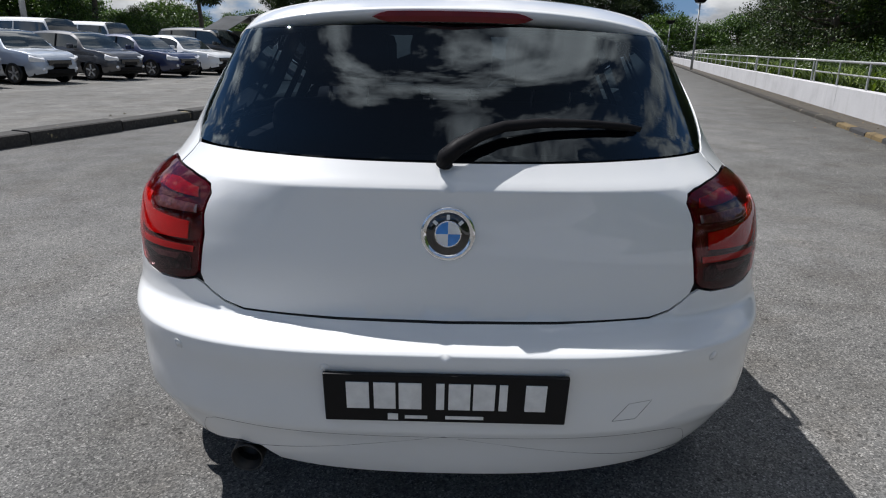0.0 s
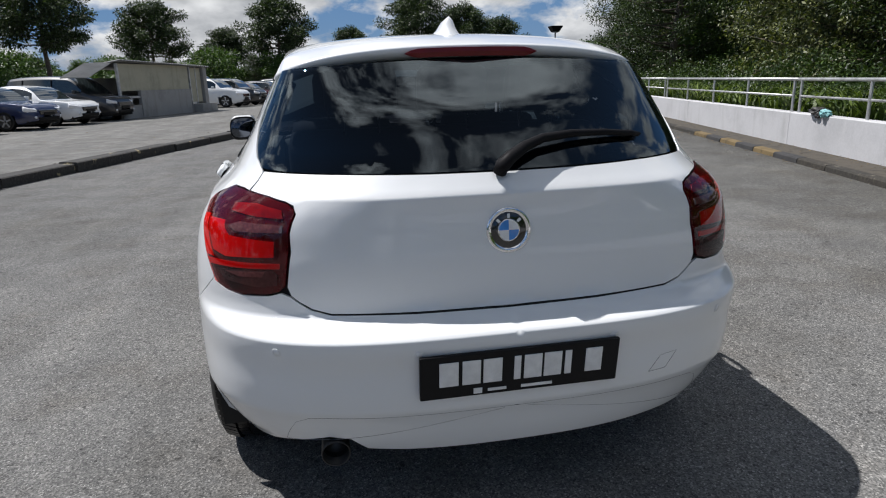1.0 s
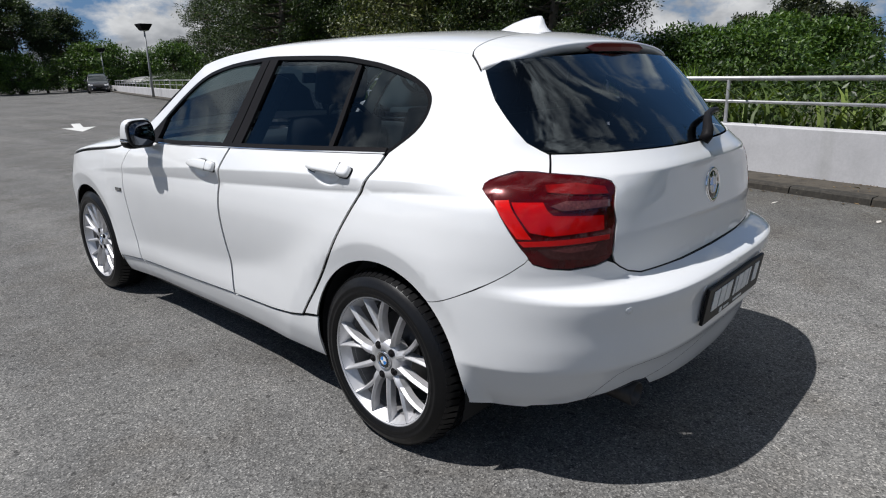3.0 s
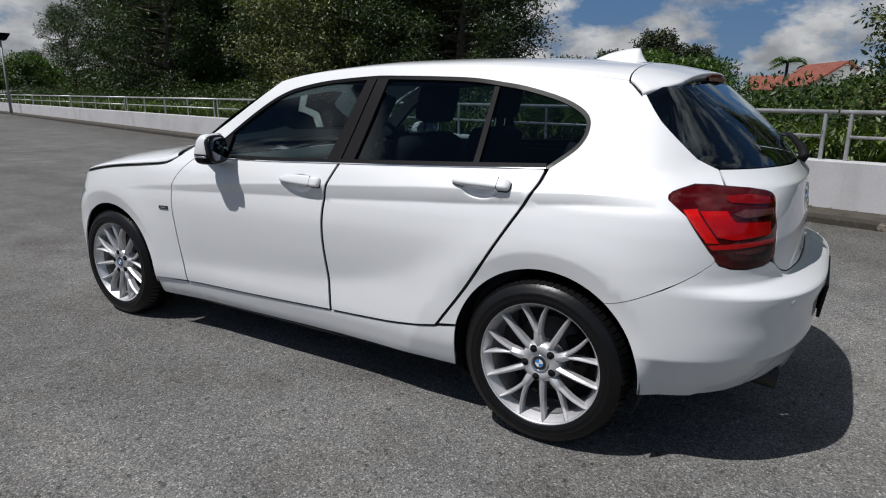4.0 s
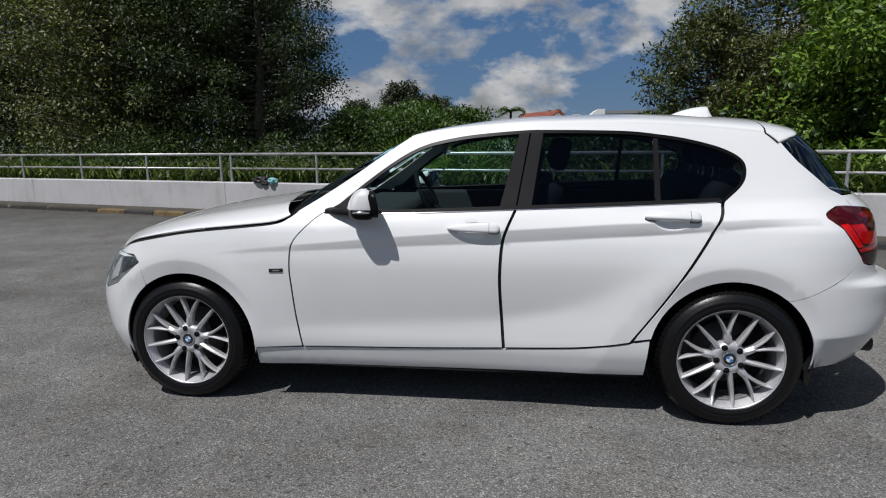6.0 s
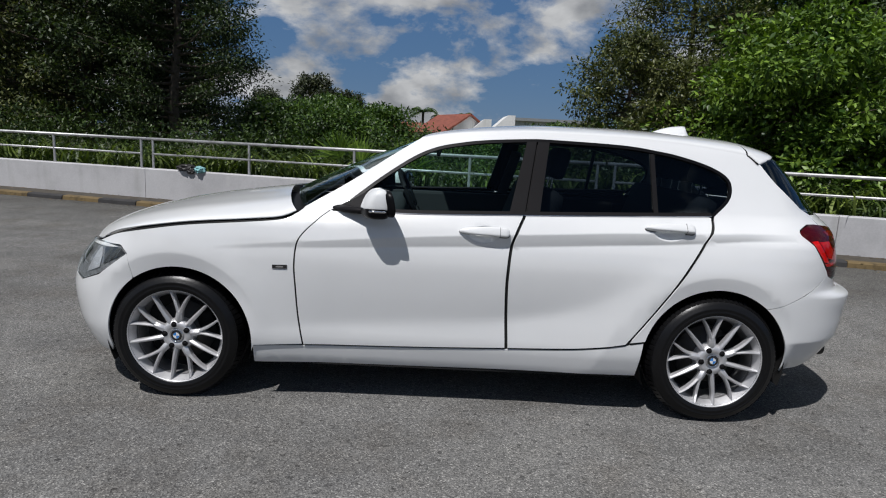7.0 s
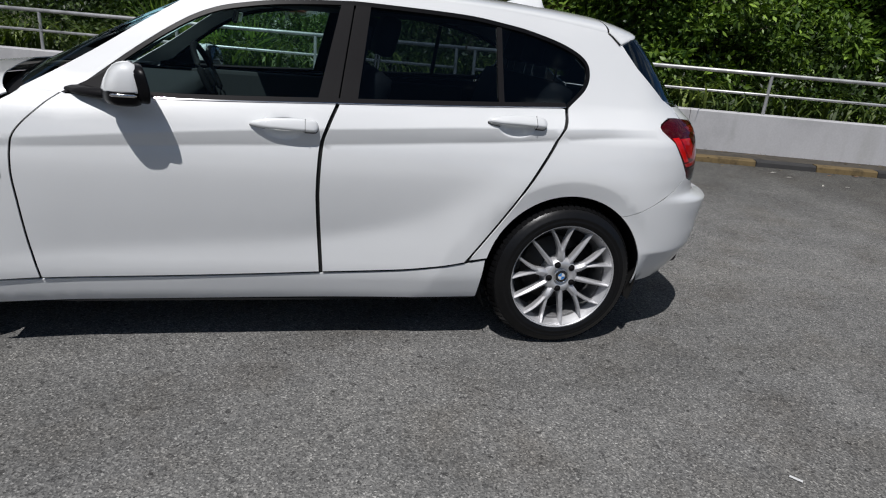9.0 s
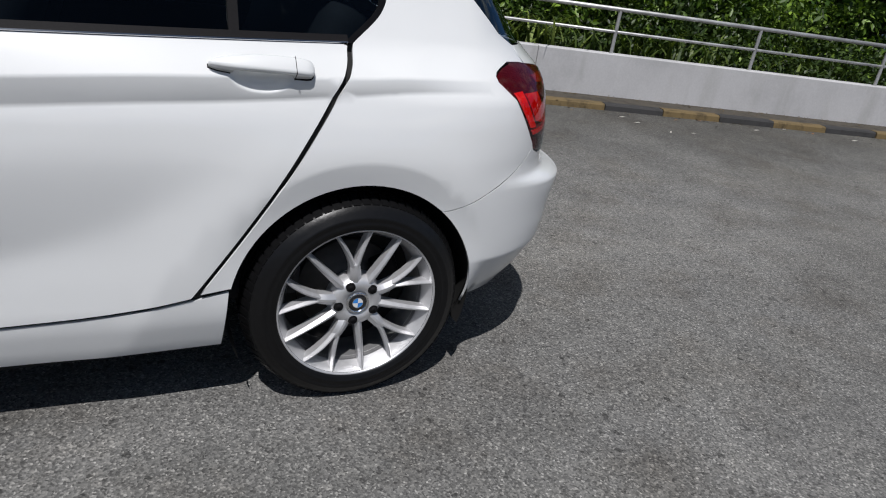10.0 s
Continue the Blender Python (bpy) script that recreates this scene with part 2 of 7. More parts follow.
def concrete_mat(name, col, dirt, scale=1.0):
    m, nt, b = shader(name)
    a = noise_node(nt, 1.1 * scale, 7.0, 0.65, "World")
    f = noise_node(nt, 40.0 * scale, 5.0, 0.7, "World")
    r = ramp_node(nt, a.outputs["Fac"], [(0.28, tuple(c * dirt for c in col)), (0.5, col), (0.75, tuple(min(1, c * 1.08) for c in col))])
    g = ramp_node(nt, f.outputs["Fac"], [(0.3, (0.92, 0.92, 0.92)), (0.65, (1.03, 1.03, 1.03))])
    c = mix_node(nt, 1.0, r.outputs[0], g.outputs[0], "MULTIPLY")
    # faint run marks down upright faces
    pos = nt.nodes.new("ShaderNodeNewGeometry")
    mp = nt.nodes.new("ShaderNodeMapping")
    mp.inputs["Scale"].default_value = (3.5, 3.5, 0.5)
    nt.links.new(pos.outputs["Position"], mp.inputs[0])
    dr = nt.nodes.new("ShaderNodeTexNoise")
    dr.inputs["Scale"].default_value = 1.0
    dr.inputs["Detail"].default_value = 6.0
    nt.links.new(mp.outputs[0], dr.inputs["Vector"])
    runs = ramp_node(nt, dr.outputs["Fac"], [(0.32, (0.88, 0.88, 0.865)), (0.46, (1, 1, 1)), (0.66, (1, 1, 1)), (0.74, (1.08, 1.08, 1.07))])
    nt.links.new(mix_node(nt, 1.0, c, runs.outputs[0], "MULTIPLY"), b.inputs["Base Color"])
    b.inputs["Roughness"].default_value = 0.85
    bump_node(nt, b, f.outputs["Fac"], 0.14, 0.004)
    return m


def leaf_mat(name, dark, light, gloss=0.42):
    m, nt, b = shader(name)
    geo = nt.nodes.new("ShaderNodeNewGeometry")
    r = ramp_node(nt, geo.outputs["Random Per Island"], [(0.0, dark), (0.6, tuple((x + y) / 2 for x, y in zip(dark, light))), (0.93, light), (1.0, tuple(min(1, c * 1.5) for c in light))])
    n = noise_node(nt, 0.8, 3.0)
    s = ramp_node(nt, n.outputs["Fac"], [(0.3, (0.7, 0.75, 0.7)), (0.7, (1.2, 1.15, 1.0))])
    c = mix_node(nt, 1.0, r.outputs[0], s.outputs[0], "MULTIPLY")
    nt.links.new(c, b.inputs["Base Color"])
    b.inputs["Roughness"].default_value = gloss
    b.inputs["Specular IOR Level"].default_value = 0.30
    tl = nt.nodes.new("ShaderNodeBsdfTranslucent")
    nt.links.new(mix_node(nt, 1.0, c, (1.5, 1.7, 0.5), "MULTIPLY"), tl.inputs[0])
    mx = nt.nodes.new("ShaderNodeMixShader")
    mx.inputs[0].default_value = 0.16
    nt.links.new(b.outputs[0], mx.inputs[1])
    nt.links.new(tl.outputs[0], mx.inputs[2])
    nt.links.new(mx.outputs[0], nt.nodes["Material Output"].inputs[0])
    return m


WHITE_PAINT = paint("white_paint", (0.755, 0.765, 0.765))
BLACK_TRIM = plain("black_trim", (0.006, 0.006, 0.007), 0.32, spec=0.10)
SATIN_BLACK = plain("satin_black", (0.012, 0.0115, 0.0125), 0.5, spec=0.06, bump=0.02, scale=200)
GAP_BLACK = plain("gap_black", (0.006, 0.006, 0.006), 0.8)
RUBBER = plain("tyre_rubber", (0.006, 0.006, 0.0065), 0.33, spec=0.30, bump=0.06, scale=60)
ALLOY = plain("alloy", (0.62, 0.62, 0.63), 0.42, metal=0.60, coat=0.2, var=0.08)
STEEL = plain("galvanised_steel", (0.52, 0.52, 0.515), 0.48, metal=0.65, var=0.25, scale=6)
CHROME = plain("chrome", (0.82, 0.82, 0.83), 0.08, metal=1.0, var=0.04)
# rim metal darker than ALLOY: shade inside the wheel is put into the colour
BARREL_SHADED = plain("wheel_barrel", (0.30, 0.30, 0.305), 0.5, metal=0.6, var=0.15)
DISC = plain("brake_disc", (0.09, 0.085, 0.08), 0.5, metal=0.6)
TINT_REAR = glass("rear_tint_glass", (0.36, 0.42, 0.46), 0.0015, 0.0, 1.45)
TINT_FRONT = glass("front_tint_glass", (0.72, 0.86, 0.85), 0.002, 0.0, 1.38)
TINT_BACK = glass("back_tint_glass", (0.29, 0.325, 0.38), 0.006, 0.03)
LAMP_DARK_RED = plain("lamp_dark_red", (0.062, 0.002, 0.005), 0.15, coat=0.5, var=0.2)
LAMP_RED = plain("lamp_red", (0.48, 0.005, 0.006), 0.2, coat=0.4, var=0.15, scale=60)
LAMP_WINE = plain("lamp_wine_red", (0.20, 0.004, 0.006), 0.25, coat=0.3, var=0.35, scale=70)
LAMP_BRIGHT = plain("lamp_bright_red", (0.60, 0.012, 0.008), 0.2, coat=0.4, var=0.12, scale=80)
LAMP_SMOKE = plain("lamp_smoke", (0.045, 0.038, 0.04), 0.1, coat=0.6, var=0.4, scale=90)
LAMP_GREY = plain("lamp_grey", (0.12, 0.09, 0.095), 0.2, coat=0.5, var=0.35, scale=120)
BRAKE_RED = plain("brake_lamp_red", (0.15, 0.005, 0.006), 0.35, coat=0.15, spec=0.3)
INTERIOR = plain("cabin_fabric", (0.024, 0.024, 0.026), 0.8, bump=0.1, scale=120)
CABIN_GREY = plain("cabin_grey", (0.06, 0.06, 0.062), 0.8)
PLATE_BLACK = plain("plate_black", (0.008, 0.008, 0.009), 0.4, spec=0.15)
PLATE_WHITE = plain("plate_white", (0.72, 0.72, 0.71), 0.4)
BLUE = plain("emblem_blue", (0.03, 0.22, 0.62), 0.2, coat=1.0)
BLACK_GLOSS = plain("gloss_black", (0.01, 0.01, 0.011), 0.08, coat=1.0)
ASPHALT = asphalt_mat("asphalt", (0.142, 0.141, 0.1395), (0.200, 0.198, 0.194), 0.9)
ASPHALT_LOT = asphalt_mat("asphalt_lot", (0.15, 0.148, 0.14), (0.25, 0.245, 0.235), 0.5)
WALL_PAINT = concrete_mat("parapet_paint", (0.50, 0.497, 0.503), 0.82)
KERB_BLACK = concrete_mat("kerb_black", (0.036, 0.035, 0.035), 0.5, 6.0)
KERB_YELLOW = concrete_mat("kerb_yellow", (0.15, 0.105, 0.045), 0.30, 7.0)
KERB_MOSS = concrete_mat("kerb_moss", (0.066, 0.056, 0.042), 0.35, 6.0)


def peeled_mat(name, dark, cream):
    """Dark stained kerb paint with cream patches where it has peeled."""
    m, nt, b = shader(name)
    a = noise_node(nt, 3.2, 9.0, 0.68, "World")
    f = noise_node(nt, 26.0, 6.0, 0.7, "World")
    base = ramp_node(nt, f.outputs["Fac"], [(0.35, tuple(c * 0.45 for c in dark)), (0.6, dark), (0.75, tuple(c * 2.0 for c in dark))])
    patch = ramp_node(nt, a.outputs["Fac"], [(0.615, (0, 0, 0)), (0.645, (1, 1, 1))])
    nt.links.new(mix_node(nt, patch.outputs[0], base.outputs[0], cream), b.inputs["Base Color"])
    b.inputs["Roughness"].default_value = 0.85
    bump_node(nt, b, f.outputs["Fac"], 0.3, 0.006)
    return m


KERB_CONC = peeled_mat("kerb_concrete", (0.042, 0.036, 0.027), (0.165, 0.145, 0.11))
KERB_GRIME = peeled_mat("kerb_grime", (0.036, 0.032, 0.025), (0.13, 0.115, 0.088))
KERB_PEELED = peeled_mat("kerb_peeled", (0.045, 0.042, 0.038), (0.30, 0.25, 0.14))
ROAD_WHITE = concrete_mat("road_marking", (0.6, 0.6, 0.58), 0.75, 3.0)
SOIL = plain("soil", (0.05, 0.055, 0.025), 0.95, var=0.4, scale=2.0)
BARK = plain("bark", (0.10, 0.08, 0.06), 0.9, var=0.4, scale=9.0, bump=0.5)
LEAF_DARK = leaf_mat("leaf_dark", (0.011, 0.022, 0.008), (0.062, 0.092, 0.034), 0.46)
LEAF_FAR = leaf_mat("leaf_far", (0.022, 0.032, 0.02), (0.075, 0.085, 0.05))
LEAF_MID = leaf_mat("leaf_mid", (0.020, 0.052, 0.012), (0.095, 0.16, 0.032))
LEAF_OLIVE = leaf_mat("leaf_olive", (0.022, 0.034, 0.012), (0.15, 0.165, 0.062))
LEAF_GREY = leaf_mat("leaf_grey_green", (0.036, 0.050, 0.021), (0.205, 0.22, 0.10), 0.45)
LEAF_LIGHT = leaf_mat("leaf_light", (0.024, 0.062, 0.010), (0.20, 0.31, 0.05))
LEAF_SHRUB = leaf_mat("leaf_shrub", (0.009, 0.022, 0.006), (0.06, 0.098, 0.024))
GRASS = leaf_mat("grass_blade", (0.026, 0.052, 0.010), (0.155, 0.205, 0.05), 0.5)


# ---------------------------------------------------------------- mesh helpers
def empty(name, m=None):
    ob = new(name)
    ob.empty_display_size = 0.2
    if m is not None:
        ob.matrix_world = m
    return ob


def mesh_part(name, verts, faces, material, parent=None, label="", smooth=False):
    me = bpy.data.meshes.new(name)
    me.from_pydata([tuple(v) for v in verts], [], [tuple(f) for f in faces])
    me.materials.append(material)
    if smooth:
        me.polygons.foreach_set("use_smooth", [True] * len(me.polygons))
    me.update()
    ob = new(name, me)
    if parent is not None:
        ob.parent = parent
    if label:
        ob["label"] = label
    return ob


def part(name, bm, material, parent=None, label="", smooth=False):
    bmesh.ops.recalc_face_normals(bm, faces=bm.faces)
    me = bpy.data.meshes.new(name)
    bm.to_mesh(me)
    bm.free()
    me.materials.append(material)
    if smooth:
        me.polygons.foreach_set("use_smooth", [True] * len(me.polygons))
    ob = new(name, me)
    if parent is not None:
        ob.parent = parent
    if label:
        ob["label"] = label
    return ob


def box(bm, x0, x1, y0, y1, z0, z1, m=None, bevel=0.0):
    vs = [bm.verts.new((x, y, z)) for x in (x0, x1) for y in (y0, y1) for z in (z0, z1)]
    fs = [bm.faces.new([vs[i] for i in q]) for q in ((0, 1, 3, 2), (4, 6, 7, 5), (0, 4, 5, 1), (2, 3, 7, 6), (0, 2, 6, 4), (1, 5, 7, 3))]
    if bevel:
        es = list({e for f in fs for e in f.edges})
        r = bmesh.ops.bevel(bm, geom=es, offset=bevel, segments=2, affect="EDGES", profile=0.6)
        vs = list({v for f in r["faces"] for v in f.verts} | {v for v in vs if v.is_valid})
    if m is not None:
        for v in vs:
            v.co = m @ v.co
    return vs


def lathe(bm, profile, n=48, axis="x"):
    """Turns (along, radius) pairs round an axis through the origin."""
    rings = []
    for a, r in profile:
        ring = []
        for i in range(n):
            w = 2 * math.pi * i / n
            c, s = r * math.cos(w), r * math.sin(w)
            ring.append(bm.verts.new((a, c, s) if axis == "x" else (c, s, a) if axis == "z" else (c, a, s)))
        rings.append(ring)
    for p, q in zip(rings, rings[1:]):
        for i in range(n):
            bm.faces.new((p[i], p[(i + 1) % n], q[(i + 1) % n], q[i]))
    return rings


def tube(bm, path, radii, n=8, cap=True):
    """A round tube along a list of points."""
    path = [Vector(p) for p in path]
    rings = []
    for i, p in enumerate(path):
        d = (path[min(i + 1, len(path) - 1)] - path[max(i - 1, 0)]).normalized()
        side = d.cross(Vector((0, 0, 1)) if abs(d.z) < 0.9 else Vector((1, 0, 0))).normalized()
        up = side.cross(d)
        r = radii[i] if isinstance(radii, (list, tuple)) else radii
        rings.append([bm.verts.new(p + r * (math.cos(2 * math.pi * k / n) * side + math.sin(2 * math.pi * k / n) * up)) for k in range(n)])
    for a, b in zip(rings, rings[1:]):
        for k in range(n):
            bm.faces.new((a[k], a[(k + 1) % n], b[(k + 1) % n], b[k]))
    if cap:
        bm.faces.new(rings[0][::-1])
        bm.faces.new(rings[-1])


def curve(pts):
    """Monotone cubic through (x, y) pairs."""
    px = np.array([p[0] for p in pts], float)
    py = np.array([p[1] for p in pts], float)
    h = np.diff(px)
    d = np.diff(py) / h
    m = np.zeros(len(px))
    m[0], m[-1] = d[0], d[-1]
    for i in range(1, len(px) - 1):
        if d[i - 1] * d[i] > 0:
            w1, w2 = 2 * h[i] + h[i - 1], h[i] + 2 * h[i - 1]
            m[i] = (w1 + w2) / (w1 / d[i - 1] + w2 / d[i])

    def f(x):
        x = np.clip(x, px[0], px[-1])
        i = np.clip(np.searchsorted(px, x) - 1, 0, len(h) - 1)
        t = (x - px[i]) / h[i]
        return ((1 + 2 * t) * (1 - t) ** 2 * py[i] + t * (1 - t) ** 2 * h[i] * m[i]
                + t * t * (3 - 2 * t) * py[i + 1] + t * t * (t - 1) * h[i] * m[i + 1])
    return f


def spl(pts, n=8):
    """Catmull-Rom line through 2D points."""
    p = [np.array(q, float) for q in pts]
    p = [2 * p[0] - p[1]] + p + [2 * p[-1] - p[-2]]
    out = []
    for i in range(1, len(p) - 2):
        for k in range(n):
            t = k / n
            out.append(0.5 * (2 * p[i] + (p[i + 1] - p[i - 1]) * t + (2 * p[i - 1] - 5 * p[i] + 4 * p[i + 1] - p[i + 2]) * t * t
                              + (3 * p[i] - p[i - 1] - 3 * p[i + 1] + p[i + 2]) * t ** 3))
    out.append(p[-2])
    return [tuple(q) for q in out]


def arc(cy, cz, r, a0, a1, n=24):
    return [(cy + r * math.cos(radians(a0 + (a1 - a0) * i / n)), cz + r * math.sin(radians(a0 + (a1 - a0) * i / n))) for i in range(n + 1)]


# ---------------------------------------------------------------- hatchback: body surface
# Plan outlines at each height: x half-width, y along the car (front +), z up. Rear axle at y = 0.
HALF = curve([(0.15, 0.79), (0.20, 0.832), (0.26, 0.856), (0.33, 0.874), (0.37, 0.877), (0.42, 0.877), (0.52, 0.875), (0.62, 0.8745), (0.72, 0.875), (0.82, 0.867),
              (0.90, 0.850), (0.96, 0.828), (1.01, 0.802), (1.10, 0.752), (1.22, 0.688), (1.34, 0.622), (1.42, 0.572)])
TAPER_LOW = curve([(-1.0, 0.12), (-0.6, 0.050), (-0.25, 0.003), (0.0, 0.0), (2.3, 0.0), (2.7, 0.0), (3.1, 0.03), (3.6, 0.10)])
TAPER_UP = curve([(-0.8, 0.15), (-0.35, 0.076), (0.03, 0.042), (0.5, 0.012), (1.0, 0.0), (1.5, 0.012), (2.05, 0.045), (2.6, 0.08)])
REAR_END = curve([(0.15, -0.68), (0.22, -0.735), (0.30, -0.79), (0.42, -0.828), (0.44, -0.838), (0.56, -0.846), (0.635, -0.862), (0.648, -0.862), (0.662, -0.842), (0.684, -0.772),
                  (0.692, -0.763), (0.80, -0.762), (0.89, -0.752), (0.96, -0.746), (0.980, -0.7475), (0.988, -0.748), (0.994, -0.7445), (1.02, -0.722), (1.05, -0.697), (1.08, -0.670), (1.20, -0.556), (1.31, -0.416), (1.40, -0.31)])
REAR_START = curve([(0.15, -0.25), (0.95, -0.25), (1.08, -0.28), (1.31, -0.22), (1.42, -0.16)])
FRONT_END = curve([(0.15, 3.31), (0.25, 3.385), (0.35, 3.43), (0.50, 3.46), (0.62, 3.415), (0.72, 3.335), (0.80, 3.235), (0.95, 3.0), (1.45, 2.6)])
FRONT_START = 2.85
CREASE = curve([(-0.9, 0.975), (-0.35, 0.961), (-0.08, 0.957), (0.03, 0.951), (0.49, 0.936), (0.77, 0.919), (0.98, 0.906), (1.32, 0.886), (1.59, 0.866), (1.99, 0.831), (2.26, 0.806), (2.6, 0.775)])
BAND = curve([(-0.9, 0.03), (-0.35, 0.032), (0.0, 0.042), (0.5, 0.062), (1.04, 0.060), (1.59, 0.048), (1.99, 0.034), (2.26, 0.020), (2.6, 0.015)])
LEAN = curve([(-0.9, -0.30), (-0.45, -0.22), (-0.1, -0.10), (0.12, 0.0), (0.4, 0.14), (1.9, 0.16), (2.2, 0.10), (2.6, 0.0)])
SCOOP = curve([(0.3, 0.74), (0.476, 0.655), (0.608, 0.582), (0.884, 0.502), (1.16, 0.459), (1.58, 0.437), (2.0, 0.415), (2.3, 0.40)])
SCOOP_D = curve([(0.25, 0.0), (0.45, 0.007), (0.62, 0.020), (0.85, 0.034), (1.1, 0.040), (1.9, 0.038), (2.2, 0.018), (2.33, 0.0)])
NOSE_IN = curve([(-1.0, 0.0), (2.65, 0.0), (2.85, 0.010), (3.0, 0.028), (3.15, 0.05), (3.4, 0.07)])
K = 0.7
LIP = 0.428
HANDLES = ((1.183, 0.900), (0.284, 0.948))
HP = math.pi / 2


def base_width(y, z):
    w = np.clip((z - 0.90) / 0.14, 0, 1)
    w = w * w * (3 - 2 * w)
    return HALF(z) - TAPER_LOW(y) * (1 - w) - TAPER_UP(y) * w


def band_drop():
    """Depth of the band under the crease, so that it leans inwards by LEAN on its whole length."""
    out = []
    for y in np.linspace(-0.8, 2.6, 35):
        zc, wb = float(CREASE(y)), float(BAND(y))
        natural = (float(base_width(y, zc - wb)) - float(base_width(y, zc))) / wb
        out.append((y, max(0.0, wb * (natural + float(LEAN(y)))) * float(np.clip((2.55 - y) / 0.25, 0, 1) * np.interp(y, [-0.45, -0.12], [0.25, 1.0]))))
    return curve(out)


DROP = band_drop()


def half_width(y, z):
    x = base_width(y, z)
    # shoulder crease: the skin falls inwards below it over a band, then eases out again
    q, w_, g_ = z - CREASE(y), BAND(y), DROP(y)
    x = x + g_ * np.where(q > 0, 0.45 * np.exp(-np.maximum(q, 0) / 0.08), np.where(q > -w_, 0.45 + np.clip(q, -w_, 0) / w_, -0.55 * np.exp(np.minimum(q + w_, 0) / 0.13)))
    # doors drawn in below the shoulder, turning out again at the lower edge of the scoop
    top, low, dep = CREASE(y) - w_, SCOOP(y), SCOOP_D(y)
    in_ = dep * np.clip((top - z) / (top - low), 0, 1.6) ** 2
    out_ = dep - 0.07 * (low - z)
    x = x - np.maximum(-np.log(np.exp(-260 * in_) + np.exp(-260 * out_)) / 260 + 0.00267, 0) * dep / (dep + 0.002)
    for cy in (0.01, 2.675):
        r = np.hypot(y - cy, z - 0.315)
        lip = 0.010 * np.exp(-(np.maximum(r - LIP, 0) / 0.10) ** 2) - 0.20 * np.clip(LIP - r, 0, 0.12)
        x = x + lip * np.clip((z - 0.36) / 0.28, 0, 1)
    # dished recesses behind the door handles
    for hy, hz in HANDLES:
        w = np.clip((1 - ((y - hy) / 0.080) ** 2 - ((z - hz + 0.002) / 0.041) ** 2) / 0.85, 0, 1)
        x = x - 0.022 * w * w * (3 - 2 * w)
    # wing tops turn in towards the nose
    t_ = np.clip((z - 0.62) / 0.22, 0, 1)
    x = x - NOSE_IN(y) * t_ * t_ * (3 - 2 * t_)
    # lower edge of the rear bumper tucks under
    x = x - 0.38 * np.clip((0.425 - z), 0, 0.3) * np.clip((-0.32 - y) / 0.08, 0, 1)
    return x


NOSE_POWER = 2.3


def corner_power(z):
    return np.interp(z, [0.30, 0.42, 0.50, 0.655, 0.72, 0.95, 1.02, 1.07, 1.20, 1.31], [2.7, 3.1, 3.3, 3.45, 3.1, 3.1, 2.7, 2.4, 2.65, 3.4])


def rounded(a, n):
    """Superellipse by its polar angle."""
    c, d = np.maximum(np.cos(a), 0), np.maximum(np.sin(a), 0)
    r = (c ** n + d ** n) ** (1 / n)
    return c / r, d / r


def surf(s, z):
    """The outer surface: s runs along the car's side, wraps round the corners to the middle of tail and nose."""
    s, z = np.asarray(s, float), np.asarray(z, float)
    y0 = REAR_START(z)
    sf = FRONT_START - y0
    phi_r = np.clip(-s / K, 0, HP)
    phi_f = np.clip((s - sf) / K, 0, HP)
    nr = corner_power(z)
    nf = NOSE_POWER
    cr, ar = rounded(phi_r, nr)
    cf, af = rounded(phi_f, nf)
    y = np.where(s < 0, y0 - (y0 - REAR_END(z)) * ar,
                 np.where(s > sf, FRONT_START + (FRONT_END(z) - FRONT_START) * af, y0 + s))
    x = half_width(y, z) * np.where(s < 0, cr, np.where(s > sf, cf, 1.0))
    return np.stack([-x, y, z + 0 * x], -1)


def surf_n(s, z, e=0.004):
    s, z = np.asarray(s, float), np.asarray(z, float)
    a = surf(s + e, z) - surf(s - e, z)
    b = surf(s, z + e) - surf(s, z - e)
    n = np.cross(b, a)
    ln = np.linalg.norm(n, axis=-1, keepdims=True)
    n = n / np.maximum(ln, 1e-9)
    # at the mid-plane the surface faces straight back or ahead
    mid = s < -K * HP + 2 * e
    n[mid] = np.stack([0 * z[mid], n[mid][:, 1], n[mid][:, 2]], -1)
    return n / np.maximum(np.linalg.norm(n, axis=-1, keepdims=True), 1e-9)


S_MID = -K * HP
S_NOSE = K * HP


def side(y, z):
    """Chart place of the body side at y."""
    y0 = float(REAR_START(z))
    if y < y0:
        n, p = float(corner_power(z)), min((y0 - y) / (y0 - float(REAR_END(z))), 0.999)
        return (-K * math.atan2(p, (1 - p ** n) ** (1 / n)), z)
    if y > FRONT_START:
        n, p = NOSE_POWER, min((y - FRONT_START) / (float(FRONT_END(z)) - FRONT_START), 0.999)
        return (FRONT_START - y0 + K * math.atan2(p, (1 - p ** n) ** (1 / n)), z)
    return (y - y0, z)


def sides(pts):
    out = []
    for i, (y, z) in enumerate(pts):
        if i:
            y0, z0 = pts[i - 1]
            n = int(math.hypot(y - y0, z - z0) / 0.03)
            out += [side(y0 + (y - y0) * k / (n + 1), z0 + (z - z0) * k / (n + 1)) for k in range(1, n + 1)]
        out.append(side(y, z))
    return out


def rear(x, z):
    """Chart place of the tail surface at half-width x."""
    lo, hi = 0.0, HP
    for _ in range(40):
        m = (lo + hi) / 2
        if -surf(-K * m, z)[..., 0] > x:
            lo = m
        else:
            hi = m
    return (-K * (lo + hi) / 2 if x > 0.0005 else S_MID, z)


def rears(pts):
    return [rear(x, z) for x, z in pts]


